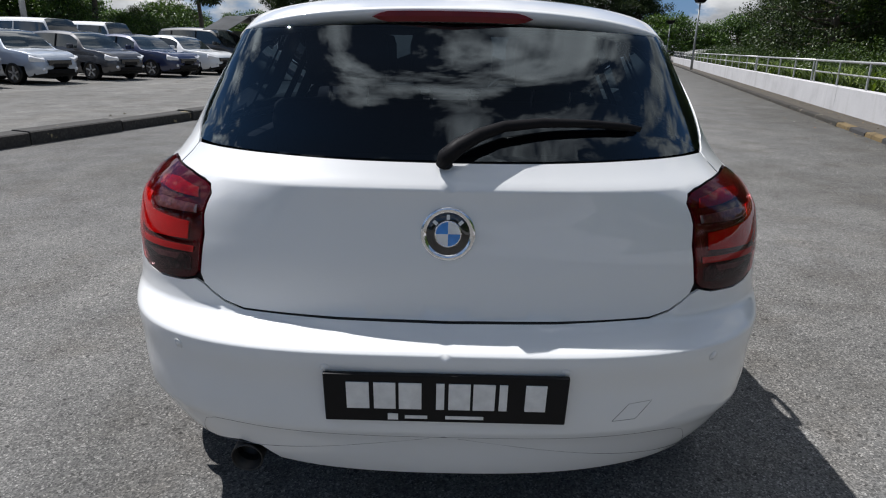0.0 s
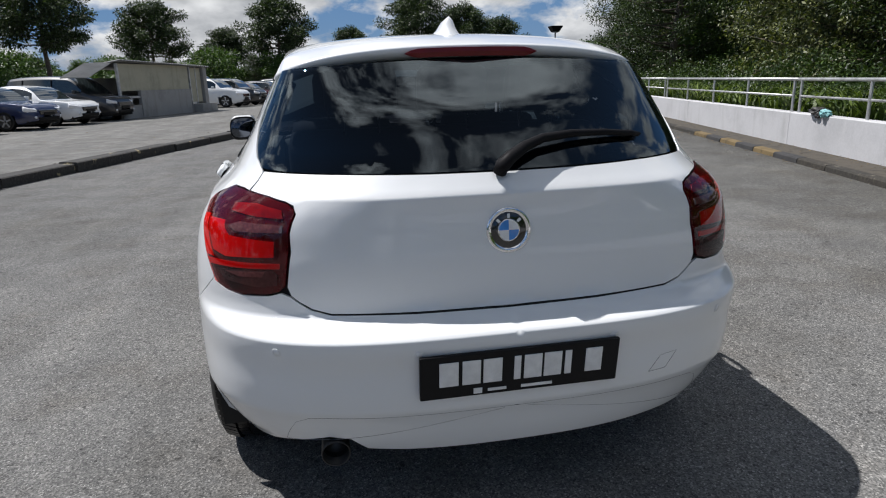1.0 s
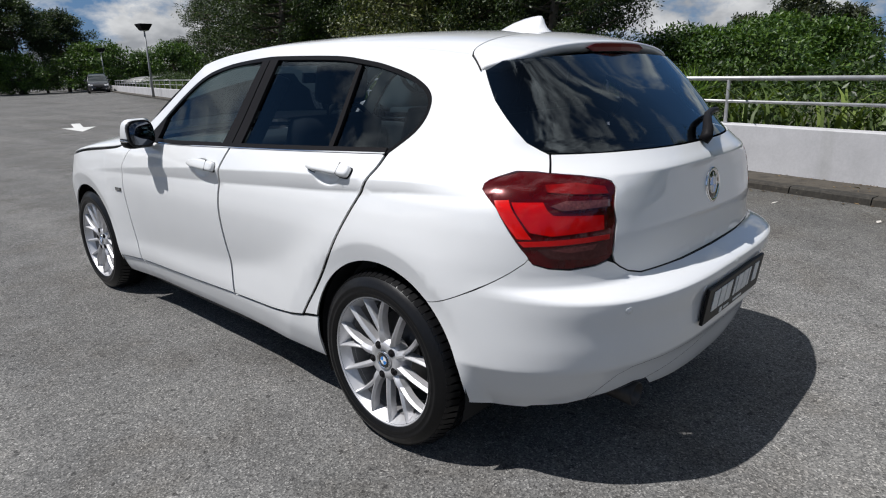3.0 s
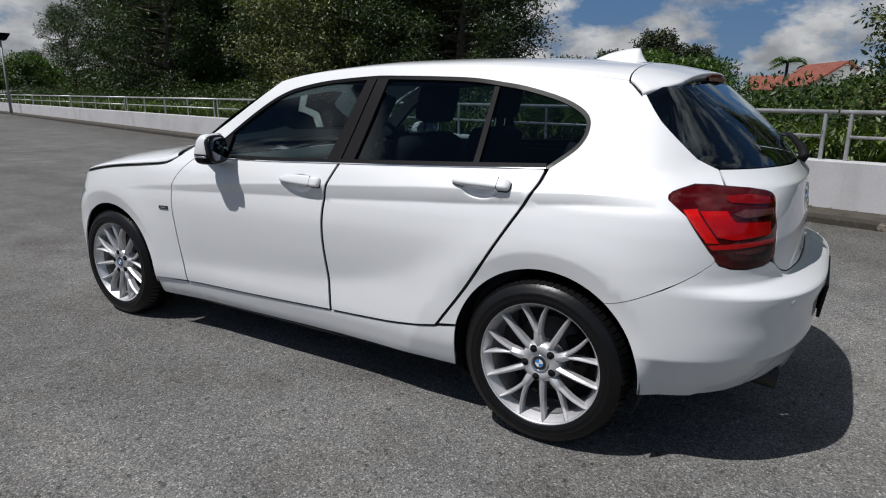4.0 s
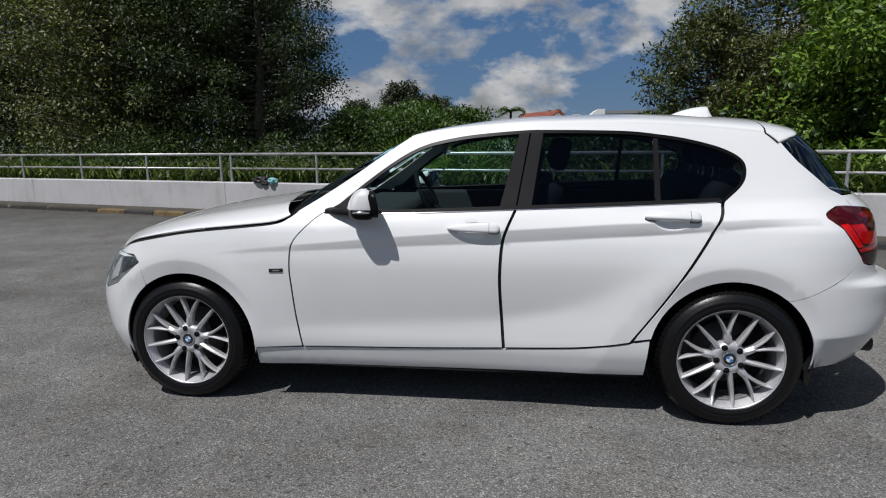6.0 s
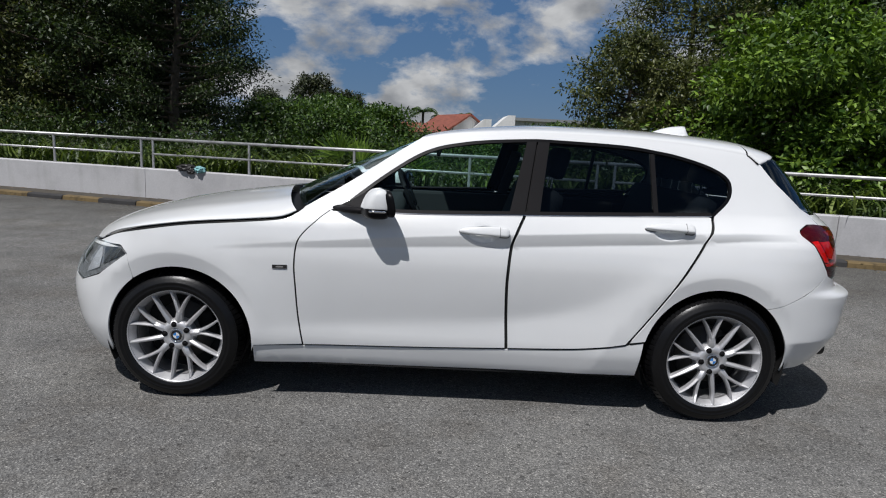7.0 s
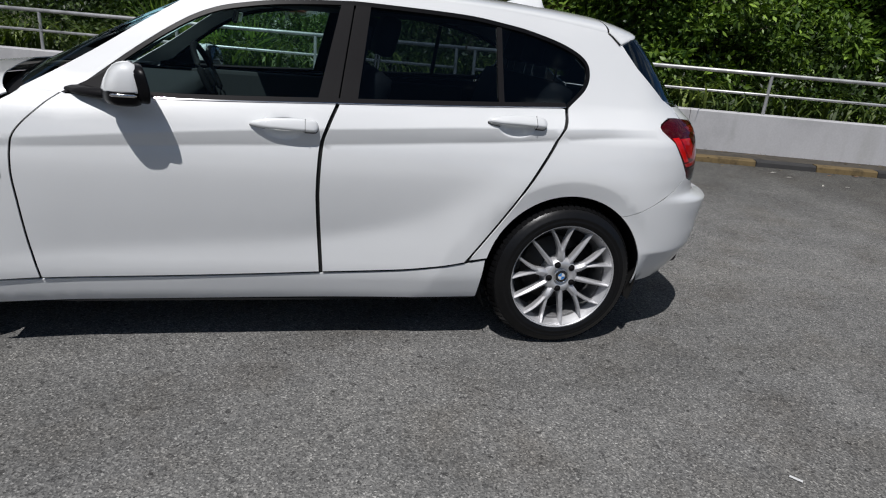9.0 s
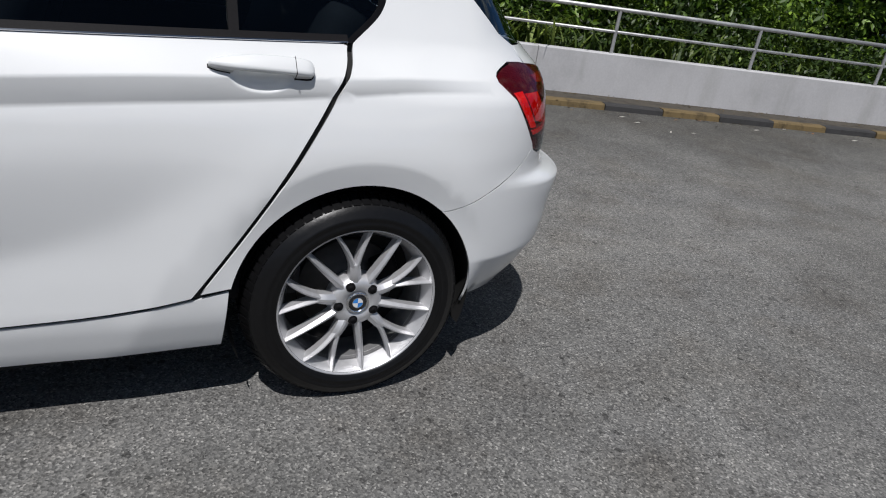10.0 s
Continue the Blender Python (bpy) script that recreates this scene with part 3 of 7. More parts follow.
def nose(x, z):
    sf = float(FRONT_START - REAR_START(z))
    lo, hi = 0.0, HP
    for _ in range(40):
        m = (lo + hi) / 2
        if -surf(sf + K * m, z)[..., 0] > x:
            lo = m
        else:
            hi = m
    return (sf + K * (lo + hi) / 2 if x > 0.0005 else sf + S_NOSE, z)


def noses(pts):
    return [nose(x, z) for x, z in pts]


def dense(poly, res):
    out = []
    for a, b in zip(poly, poly[1:] + poly[:1]):
        n = max(1, int(math.ceil(math.hypot(b[0] - a[0], b[1] - a[1]) / res)))
        out += [(a[0] + (b[0] - a[0]) * i / n, a[1] + (b[1] - a[1]) * i / n) for i in range(n)]
    return out


def inside(px, pz, poly):
    p = np.array(poly)
    q = np.roll(p, -1, 0)
    c = np.zeros(len(px), bool)
    for (x0, z0), (x1, z1) in zip(p, q):
        hit = (z0 > pz) != (z1 > pz)
        c ^= hit & (px < (x1 - x0) * (pz - z0) / (z1 - z0 + 1e-12) + x0)
    return c


def chart_mesh(poly, res, lines=()):
    from mathutils.geometry import delaunay_2d_cdt
    clean = []
    for p in dense([tuple(map(float, q)) for q in poly], res):
        if not clean or math.hypot(p[0] - clean[-1][0], p[1] - clean[-1][1]) > 1e-4:
            clean.append(p)
    n = len(clean)
    b = np.array(clean)
    gx, gz = np.meshgrid(np.arange(b[:, 0].min(), b[:, 0].max(), res), np.arange(b[:, 1].min() + res * 0.37, b[:, 1].max(), res))
    gx[1::2] += res / 2
    px, pz = gx.ravel(), gz.ravel()
    extra = np.array([p for ln in lines for p in ln]) if lines else np.zeros((0, 2))
    tag = np.array([(i, k) for i, ln in enumerate(lines) for k in range(len(ln))]) if lines else np.zeros((0, 2), int)

    def fits(x, z):
        ok = inside(x, z, clean)
        if len(x):
            ok &= np.array([np.min(np.hypot(b[:, 0] - p, b[:, 1] - q)) for p, q in zip(x, z)]) > res * 0.4
        return ok

    if len(extra):
        far = np.array([np.min(np.hypot(extra[:, 0] - x, extra[:, 1] - z)) for x, z in zip(px, pz)]) > res * 0.45 if len(px) else np.zeros(0, bool)
        px, pz = px[far], pz[far]
        ok = fits(extra[:, 0], extra[:, 1])
        extra, tag = extra[ok], tag[ok]
    ok = fits(px, pz)
    px, pz = px[ok], pz[ok]
    edges = [(i, (i + 1) % n) for i in range(n)]
    edges += [(n + k, n + k + 1) for k in range(len(extra) - 1) if tag[k][0] == tag[k + 1][0] and tag[k][1] + 1 == tag[k + 1][1]]
    vs = [Vector(p) for p in clean] + [Vector(p) for p in extra] + [Vector((x, z)) for x, z in zip(px, pz)]
    v, e, f, *_ = delaunay_2d_cdt(vs, edges, [list(range(n))], 1, 1e-6)
    return np.array([(q.x, q.y) for q in v]), [tuple(q) for q in f]


def panel(name, poly, material, parent, off=0.0, thick=0.007, res=0.035, lines=(), whole=False, both=True, label="", bulge=0.0):
    """A body panel cut out of the surface, with its edges folded inwards. whole: both halves in one mesh; both: a mirrored twin."""
    uv, faces = chart_mesh(poly, res, lines)
    P = surf(uv[:, 0], uv[:, 1])
    N = surf_n(uv[:, 0], uv[:, 1])
    count = {}
    for f in faces:
        for i in range(len(f)):
            k = (f[i], f[(i + 1) % len(f)])
            count[tuple(sorted(k))] = count.get(tuple(sorted(k)), []) + [k]
    rim = [v[0] for v in count.values() if len(v) == 1]
    o = np.full(len(uv), off)
    if bulge:
        bx = np.array([uv[i] for i, _ in rim])
        d = np.array([np.min(np.hypot(bx[:, 0] - s, bx[:, 1] - z)) for s, z in uv])
        o = o + bulge * (1 - np.exp(-d / 0.02))
    V = P + N * o[:, None]
    mid = np.abs(uv[:, 0] - S_MID) < 1e-5
    V[mid, 0] = 0.0
    verts, fs = [tuple(v) for v in V], [tuple(f) for f in faces]
    # orient outwards
    a, b, c = (V[i] for i in faces[len(faces) // 2][:3])
    if np.dot(np.cross(b - a, c - a), N[faces[len(faces) // 2][0]]) < 0:
        fs = [f[::-1] for f in fs]
        rim = [(j, i) for i, j in rim]
    top, low = {}, {}
    nrm = [tuple(q) for q in N]
    if bulge:
        acc = np.zeros_like(V)
        for f in fs:
            fn = np.cross(V[f[1]] - V[f[0]], V[f[2]] - V[f[0]])
            for i in f:
                acc[i] += fn
        nrm = [tuple(q / (np.linalg.norm(q) + 1e-12)) for q in acc]
    for i, j in rim:
        if mid[i] and mid[j]:
            continue
        for k in (i, j):
            if k not in top:
                top[k] = len(verts)
                verts.append(tuple(V[k]))
                low[k] = len(verts)
                verts.append(tuple(V[k] - N[k] * thick))
                nrm += [(0, 0, 0), (0, 0, 0)]
        fs.append((top[j], top[i], low[i], low[j]))
        fn = np.cross(V[i] - V[j], np.array(verts[low[j]]) - V[j])
        fn = fn / (np.linalg.norm(fn) + 1e-12)
        for k in (top[i], top[j], low[i], low[j]):
            nrm[k] = tuple(np.array(nrm[k]) + fn)
    made = []
    if whole:
        n = len(verts)
        keep = {i: i for i in range(len(uv)) if mid[i]}
        verts2 = verts + [(-x, y, z) for x, y, z in verts]
        fs2 = fs + [tuple(keep.get(i, i + n) for i in f[::-1]) for f in fs]
        made.append(mesh_part(name, verts2, fs2, material, parent, label, True))
        made[-1].data.normals_split_custom_set_from_vertices(nrm + [(-x, y, z) for x, y, z in nrm])
    else:
        made.append(mesh_part(name, verts, fs, material, parent, label, True))
        made[-1].data.normals_split_custom_set_from_vertices(nrm)
        if both:
            made.append(mesh_part(name, [(-x, y, z) for x, y, z in verts], [f[::-1] for f in fs], material, parent, label, True))
            made[-1].data.normals_split_custom_set_from_vertices([(-x, y, z) for x, y, z in nrm])
    return made


car = tagged(empty("hatchback_car"), "white five-door hatchback with tinted windows parked on asphalt", "car")

# gap lines of the side, as (y, z)
WHEEL_R, WHEEL_F = (0.010, 0.318), (2.682, 0.316)
DOOR_FRONT = spl([(1.935, 0.975), (1.99, 0.93), (2.075, 0.835), (2.094, 0.72), (2.088, 0.60), (2.075, 0.44), (2.053, 0.306)])
DOOR_MID = spl([(0.99, 0.992), (1.027, 0.91), (1.049, 0.835), (1.059, 0.70), (1.057, 0.58), (1.041, 0.329)])
DOOR_REAR = spl([(0.055, 1.02), (0.075, 0.955), (0.175, 0.79), (0.31, 0.58), (0.445, 0.396)])
SILL_TOP = curve([(0.30, 0.415), (0.37, 0.401), (0.56, 0.365), (0.73, 0.344), (1.04, 0.328), (1.57, 0.310), (2.30, 0.296)])
BELT = curve([(0.0, 1.026), (0.99, 0.992), (1.68, 0.972), (1.95, 0.972)])
OPENING = [(1.925, 0.974)] + spl([(1.885, 0.995), (1.70, 1.143), (1.55, 1.246), (1.44, 1.298), (1.33, 1.325), (1.19, 1.346), (0.975, 1.362), (0.84, 1.364), (0.485, 1.354),
                                (0.31, 1.334), (0.19, 1.313), (0.045, 1.272), (-0.045, 1.222), (-0.066, 1.165), (-0.04, 1.10), (0.045, 1.027)], 6)
ROOF_EDGE = curve([(-0.34, 1.305), (-0.2, 1.330), (0.0, 1.356), (0.2, 1.376), (0.5, 1.392), (0.9, 1.396), (1.25, 1.380), (1.515, 1.340), (1.60, 1.29)])
PILLAR_A = spl([(1.515, 1.340), (1.66, 1.245), (1.85, 1.115), (2.06, 0.985)])
HOOD_GAP = spl([(2.06, 0.988), (2.10, 0.962), (2.165, 0.935), (2.335, 0.917), (2.573, 0.897), (2.739, 0.875), (2.943, 0.834), (3.09, 0.776)])
g = 0.004


def crease_lines(y0, y1, step=0.03):
    ys = np.arange(y0, y1, step)
    out = [[side(y, float(CREASE(y)) + d) for y in ys] for d in (0.045, 0.02, 0.005, 0.0, -0.005)]
    out += [[side(y, float(CREASE(y) - BAND(y)) + d) for y in ys] for d in (0.006, -0.006)]
    ys = ys[ys > 0.40]
    if len(ys) > 2:
        out += [[side(y, float(SCOOP(y)) + d) for y in ys] for d in (0.03, 0.006, -0.006, -0.03)]
    return out


def handle_lines(hy, hz):
    return [[side(hy + 0.080 * r * math.cos(a), hz - 0.002 + 0.041 * r * math.sin(a)) for a in np.linspace(0, 2 * math.pi, 29)] for r in (1.04, 0.98, 0.90, 0.80, 0.68, 0.5, 0.25)]


def lip_lines(cy, a0, a1):
    return [[side(cy + r * math.cos(radians(a)), 0.315 + r * math.sin(radians(a))) for a in np.linspace(a0, a1, 34)] for r in (LIP - 0.03, LIP - 0.007, LIP, LIP + 0.007, LIP + 0.03)]


def shifted(pts, dy):
    return [(y + dy, z) for y, z in pts]


# lamp, bumper and tailgate outlines
LAMP_R = (sides([(-0.390, 0.978), (-0.382, 0.970), (-0.386, 0.956), (-0.448, 0.908), (-0.527, 0.797), (-0.540, 0.780)])
          + rears([(0.776, 0.761), (0.745, 0.747), (0.70, 0.741), (0.63, 0.746), (0.597, 0.757), (0.583, 0.772), (0.567, 0.87), (0.547, 0.955), (0.547, 0.967), (0.558, 0.977),
                   (0.61, 0.990), (0.68, 1.000), (0.708, 1.002)]) + sides([(-0.410, 0.988)]))
SEAM_R = [side(-0.2207, 0.5953)] + sides(spl([(-0.2207, 0.5953), (-0.259, 0.605), (-0.33, 0.634), (-0.427, 0.684), (-0.49, 0.724), (-0.534, 0.760)], 5))[1:] + [side(-0.541, 0.772)]
TAIL_EDGE = [rear(0.625, 1.046), rear(0.663, 1.0010)]
GLASS_EDGE = rears([(0.600, 1.048), (0.634, 1.056), (0.646, 1.078), (0.645, 1.13), (0.627, 1.20), (0.592, 1.31)])

# doors
panel("front_door", sides(shifted(DOOR_FRONT, -g) + [(y, float(SILL_TOP(y)) + g) for y in np.linspace(2.04, 1.05, 16)] + shifted(DOOR_MID, g * 1.9)[::-1]
                           + [(y, float(BELT(y))) for y in np.linspace(1.01, 1.92, 12)]), WHITE_PAINT, car, lines=crease_lines(1.06, 2.07) + handle_lines(*HANDLES[0]), res=0.032)
panel("rear_door", sides(shifted(DOOR_MID, -g * 1.9) + [(y, float(SILL_TOP(y)) + g) for y in np.linspace(1.03, 0.46, 10)] + shifted(DOOR_REAR, g * 1.9)[::-1]
                          + [(y, float(BELT(y))) for y in np.linspace(0.075, 0.985, 12)]), WHITE_PAINT, car, lines=crease_lines(0.1, 1.05) + handle_lines(*HANDLES[1]), res=0.032)
# rear quarter, roof rail and windscreen pillar in one pressing
quarter = (sides(shifted(DOOR_REAR, -g * 1.9)) + sides([(0.372, 0.405)])
           + sides([(y, z + 0.0) for y, z in arc(0.012, 0.318, 0.362, 14, 128, 26)]) + [(s, z + 0.0016) for s, z in SEAM_R]
           + sides([(-0.536, 0.783), (-0.523, 0.799), (-0.444, 0.911), (-0.382, 0.957), (-0.378, 0.971), (-0.387, 0.982), (-0.408, 0.992)]) + [rear(0.708, 1.006), rear(0.68, 1.005)]
           + [(s + g, z) for s, z in TAIL_EDGE[::-1]] + GLASS_EDGE[1:]
           + sides([(y, float(ROOF_EDGE(y))) for y in np.linspace(-0.205, 1.50, 40)]) + sides(PILLAR_A) + sides(OPENING))
panel("quarter_panel", quarter, WHITE_PAINT, car, lines=crease_lines(-0.34, 0.06) + lip_lines(0.01, 50, 118), res=0.032)
# front wing
wing = (sides(shifted(DOOR_FRONT, g)[::-1]) + sides([(1.97, 0.985)]) + sides(PILLAR_A[-1:]) + [(s, z - 0.010 - 0.008 * i / 60) for i, (s, z) in enumerate(sides(HOOD_GAP[1:]))] + sides([(2.945, 0.764), (2.930, 0.758), (2.899, 0.728), (2.8745, 0.614)])
        + sides(arc(2.662, 0.312, 0.362, 55, 188, 34)) + sides([(2.292, 0.296)]))
panel("front_wing", wing, WHITE_PAINT, car, lines=crease_lines(2.08, 2.5) + lip_lines(2.675, 60, 160), res=0.032)
# sills
panel("sill", sides([(y, float(SILL_TOP(y)) - g * 1.9) for y in np.linspace(2.295, 0.368, 24)] + [(0.375, 0.318), (0.385, 0.212)] + [(0.9, 0.205), (1.6, 0.198), (2.298, 0.193)]),
      WHITE_PAINT, car, off=-0.006, res=0.04)
# rear bumper
BUMP_TOP = [(s, z - 0.0018) for s, z in SEAM_R] + rears([(0.774, 0.755), (0.745, 0.741), (0.70, 0.735), (0.63, 0.740), (0.595, 0.750), (0.572, 0.740), (0.550, 0.723), (0.52, 0.706), (0.47, 0.693), (0.25, 0.687)]) + [(S_MID, 0.685), (S_MID, 0.297)]
BUMP_END = sides([(-0.50, 0.268), (-0.397, 0.264), (-0.345, 0.272)]) + sides(arc(0.012, 0.318, 0.362, 183, 130, 16))
shelf = [[(s, z) for s in np.arange(S_MID + 0.015, -0.10, 0.022)] for z in (0.625, 0.633, 0.640, 0.646, 0.652, 0.658, 0.664, 0.670, 0.676, 0.681, 0.42, 0.435, 0.45)]
panel("rear_bumper", BUMP_TOP + rears([(0.15, 0.298), (0.30, 0.300), (0.40, 0.306), (0.445, 0.345), (0.50, 0.350), (0.58, 0.320), (0.66, 0.288), (0.72, 0.278)]) + BUMP_END,
      WHITE_PAINT, car, lines=shelf, both=False, res=0.03)
plain_end = panel("rear_bumper", BUMP_TOP + rears([(0.15, 0.298), (0.30, 0.299), (0.44, 0.300), (0.58, 0.296), (0.66, 0.286), (0.72, 0.278)]) + BUMP_END,
                  WHITE_PAINT, car, lines=shelf, res=0.03)
bpy.data.objects.remove(plain_end[0])
# front bumper
fb = (sides([(2.8758, 0.6125), (2.9015, 0.7235), (3.065, 0.605)]) + noses([(0.715, 0.552), (0.60, 0.56), (0.45, 0.60)]) + [nose(0.0, 0.62), nose(0.0, 0.19)] + noses([(0.4, 0.19), (0.7, 0.195)])
      + sides([(3.03, 0.205)]) + sides(arc(2.662, 0.312, 0.362, -12, 53, 18)))
panel("front_bumper", fb, WHITE_PAINT, car, res=0.035)
# tailgate below the glass
gate = ([(s - g, z) for s, z in TAIL_EDGE] + rears([(0.61, 0.994), (0.565, 0.984), (0.545, 0.975), (0.540, 0.955), (0.560, 0.86), (0.577, 0.768), (0.569, 0.745), (0.548, 0.728), (0.519, 0.711), (0.47, 0.698), (0.25, 0.692)])
        + [(S_MID, 0.690), (S_MID, 1.040)] + rears([(0.2, 1.041), (0.4, 1.044)]))
panel("tailgate", gate, WHITE_PAINT, car, whole=True, res=0.03, lines=[[(s, z) for s in np.arange(S_MID + 0.02, -0.4, 0.028)] for z in (0.978, 0.984, 0.988, 0.992, 0.998, 1.008, 1.022)])
# back window
panel("back_window", rears([(0.0, 1.046), (0.2, 1.047), (0.4, 1.049), (0.57, 1.051), (0.61, 1.053)]) + [(s - g, z) for s, z in GLASS_EDGE[1:]] + rears([(0.45, 1.325), (0.2, 1.335)]) + [(S_MID, 1.337)],
      TINT_BACK, car, off=-0.003, thick=0.004, whole=True, res=0.035, label="dark tinted back window")
# side glass


def inset(pts, d):
    c = np.array([0.9, 1.15])
    out = []
    p = np.array(pts)
    for i in range(len(p)):
        t = p[min(i + 1, len(p) - 1)] - p[max(i - 1, 0)]
        n = np.array([t[1], -t[0]]) / (np.linalg.norm(t) + 1e-9)
        if np.dot(n, c - p[i]) < 0:
            n = -n
        out.append(tuple(p[i] + n * d))
    return out


TOPLINE = OPENING[1:]
INNER = inset(TOPLINE, 0.015)
panel("window_frame", sides([(1.915, 0.975)] + TOPLINE + [(0.075, 1.028)] + INNER[::-1] + [(1.86, 0.99)]), BLACK_TRIM, car, off=-0.001, thick=0.011, res=0.03)
panel("belt_trim", sides([(y, float(BELT(y)) + 0.004) for y in np.linspace(1.93, 0.06, 30)] + [(y, float(BELT(y)) + 0.020) for y in np.linspace(0.06, 1.90, 30)]), SATIN_BLACK, car, off=0.003, thick=0.02, res=0.03)
panel("belt_chrome", sides([(y, float(BELT(y)) + 0.001) for y in np.linspace(1.70, 0.06, 30)] + [(y, float(BELT(y)) + 0.004) for y in np.linspace(0.06, 1.70, 30)]), CHROME, car, off=0.004, thick=0.008, res=0.04)
panel("pillar_trim", sides([(1.062, 1.01), (0.977, 1.348), (0.928, 1.349), (0.988, 1.01)]), SATIN_BLACK, car, off=0.001, thick=0.012)
panel("pillar_seal", sides([(1.000, 1.012), (0.936, 1.346), (0.910, 1.346), (0.968, 1.012)]), GAP_BLACK, car, off=-0.014, thick=0.004)
panel("pillar_trim", sides([(0.980, 1.01), (0.920, 1.349), (0.862, 1.349), (0.915, 1.012)]), SATIN_BLACK, car, off=0.001, thick=0.012)
panel("quarter_light_bar", sides([(0.352, 1.03), (0.346, 1.318), (0.325, 1.316), (0.328, 1.03)]), SATIN_BLACK, car, off=0.0, thick=0.011)
panel("mirror_base_trim", sides([(1.90, 0.993), (1.735, 0.993), (1.735, 1.088)]), SATIN_BLACK, car, off=0.002, thick=0.02)


def between(y0, y1):
    return [(y, z) for y, z in INNER if y0 < y < y1]


front_glass = [(1.80, 0.994), (1.055, 1.012), (0.972, 1.342)] + between(0.972, 1.80)[::-1]
panel("front_side_window", sides(front_glass + front_glass[:1])[:-1], TINT_FRONT, car, off=-0.010, thick=0.003, res=0.06, label="light green tinted side window")
mid_glass = [(0.920, 1.012), (0.345, 1.025), (0.338, 1.315)] + between(0.345, 0.865)[::-1] + [(0.866, 1.343)]
panel("rear_side_window", sides(mid_glass + mid_glass[:1])[:-1], TINT_REAR, car, off=-0.010, thick=0.003, res=0.06, label="dark tinted side window")
qg = [(0.333, 1.025), (0.06, 1.034)] + [p for p in INNER if p[0] < 0.32][::-1] + [(0.330, 1.312)]
panel("quarter_window", sides(qg + qg[:1])[:-1], TINT_REAR, car, off=-0.010, thick=0.003, res=0.05, label="dark tinted quarter window")

# dark shell behind the panel gaps
shell_side = (sides([(2.05, 0.985)] + [(y, z) for y, z in HOOD_GAP[1:]]) + noses([(0.78, 0.74), (0.6, 0.70), (0.3, 0.68), (0.0, 0.68), (0.0, 0.2), (0.5, 0.2)]) + sides([(3.02, 0.21)])
              + sides(arc(2.662, 0.312, 0.366, -12, 190, 36)) + sides([(2.28, 0.2), (0.395, 0.215)]) + sides(arc(0.012, 0.318, 0.366, -12, 192, 36))
              + sides([(-0.36, 0.28), (-0.5, 0.278)]) + rears([(0.65, 0.30), (0.5, 0.36), (0.3, 0.31), (0.0, 0.31), (0.0, 1.03), (0.3, 1.03), (0.56, 1.035)]) + sides([(0.0, 1.015), (0.99, 0.985), (1.9, 0.968)]))
panel("inner_shell", shell_side, GAP_BLACK, car, off=-0.013, thick=0.002, res=0.05, lines=shelf)


# ---------------------------------------------------------------- roof, bonnet, windscreen
ROOF_MID = curve([(-0.40, 1.392), (-0.2, 1.415), (0.0, 1.432), (0.25, 1.445), (0.5, 1.450), (0.85, 1.446), (1.15, 1.425), (1.40, 1.388), (1.6, 1.34)])


def roof_point(y, u):
    ze = float(ROOF_EDGE(y))
    xe = float(half_width(y, ze))
    zm = float(ROOF_MID(y))
    a = u * HP
    return (-xe * math.cos(a) ** 0.95, y, ze + (zm - ze) * math.sin(a) ** 0.98)


def sheet(name, fn, nu, nv, material, parent, thick=0.01, label="", flip=False):
    """A mirrored sheet from fn(u, v), u from the edge (0) to the middle (1), with its rim folded down."""
    verts, faces = [], []
    for j in range(nv + 1):
        for i in range(2 * nu + 1):
            u = i / nu if i <= nu else 2 - i / nu
            x, y, z = fn(u, j / nv)
            verts.append((x if i <= nu else -x, y, z))
    w = 2 * nu + 1
    for j in range(nv):
        for i in range(2 * nu):
            q = (j * w + i, j * w + i + 1, (j + 1) * w + i + 1, (j + 1) * w + i)
            faces.append(q if not flip else q[::-1])
    loop = [i for i in range(w)] + [(j + 1) * w - 1 for j in range(1, nv)] + [nv * w + i for i in range(w - 1, -1, -1)] + [j * w for j in range(nv - 1, 0, -1)]
    t0 = len(verts)
    for i in loop:
        verts.append(verts[i])
        x, y, z = verts[i]
        verts.append((x * 0.997, y, z - thick))
    n = len(loop)
    for k in range(n):
        a, b = t0 + 2 * k, t0 + 2 * ((k + 1) % n)
        faces.append((a, a + 1, b + 1, b) if not flip else (b, b + 1, a + 1, a))
    return mesh_part(name, verts, faces, material, parent, label, True)


ROOF_BACK = -0.165


def roof_fn(u, v):
    y1 = 1.515 - 0.115 * u ** 1.4
    y = ROOF_BACK + (y1 - ROOF_BACK) * v
    return roof_point(y, u)


sheet("roof", roof_fn, 16, 40, WHITE_PAINT, car, 0.008)


def spoiler_cheek(v):
    """Outer edge of the spoiler: down the pillar to the upper corner of the back window."""
    y, z = -0.172 - 0.052 * v, 1.336 - 0.046 * v ** 1.15
    st, zt = side(y, z)
    n = surf_n(np.array([st]), np.array([zt]))[0]
    return Vector(surf(st, zt)) + Vector(n) * (0.002 + 0.003 * v)


def spoiler_fn(u, v):
    y1 = -0.300 - 0.080 * u ** 0.8
    y = ROOF_BACK - 0.005 + (y1 - ROOF_BACK + 0.005) * v
    x, yy, z = roof_point(y, u)
    p = Vector((x, yy, z - 0.018 * v ** 1.5))
    if u < 0.34:
        w = 1 - u / 0.34
        x0, y0, z0 = roof_point(ROOF_BACK - 0.005 + (-0.300 - ROOF_BACK + 0.005) * v, 0.0)
        p += (spoiler_cheek(v) - Vector((x0, y0, z0 - 0.018 * v ** 1.5))) * w * w * (3 - 2 * w)
    return tuple(p)


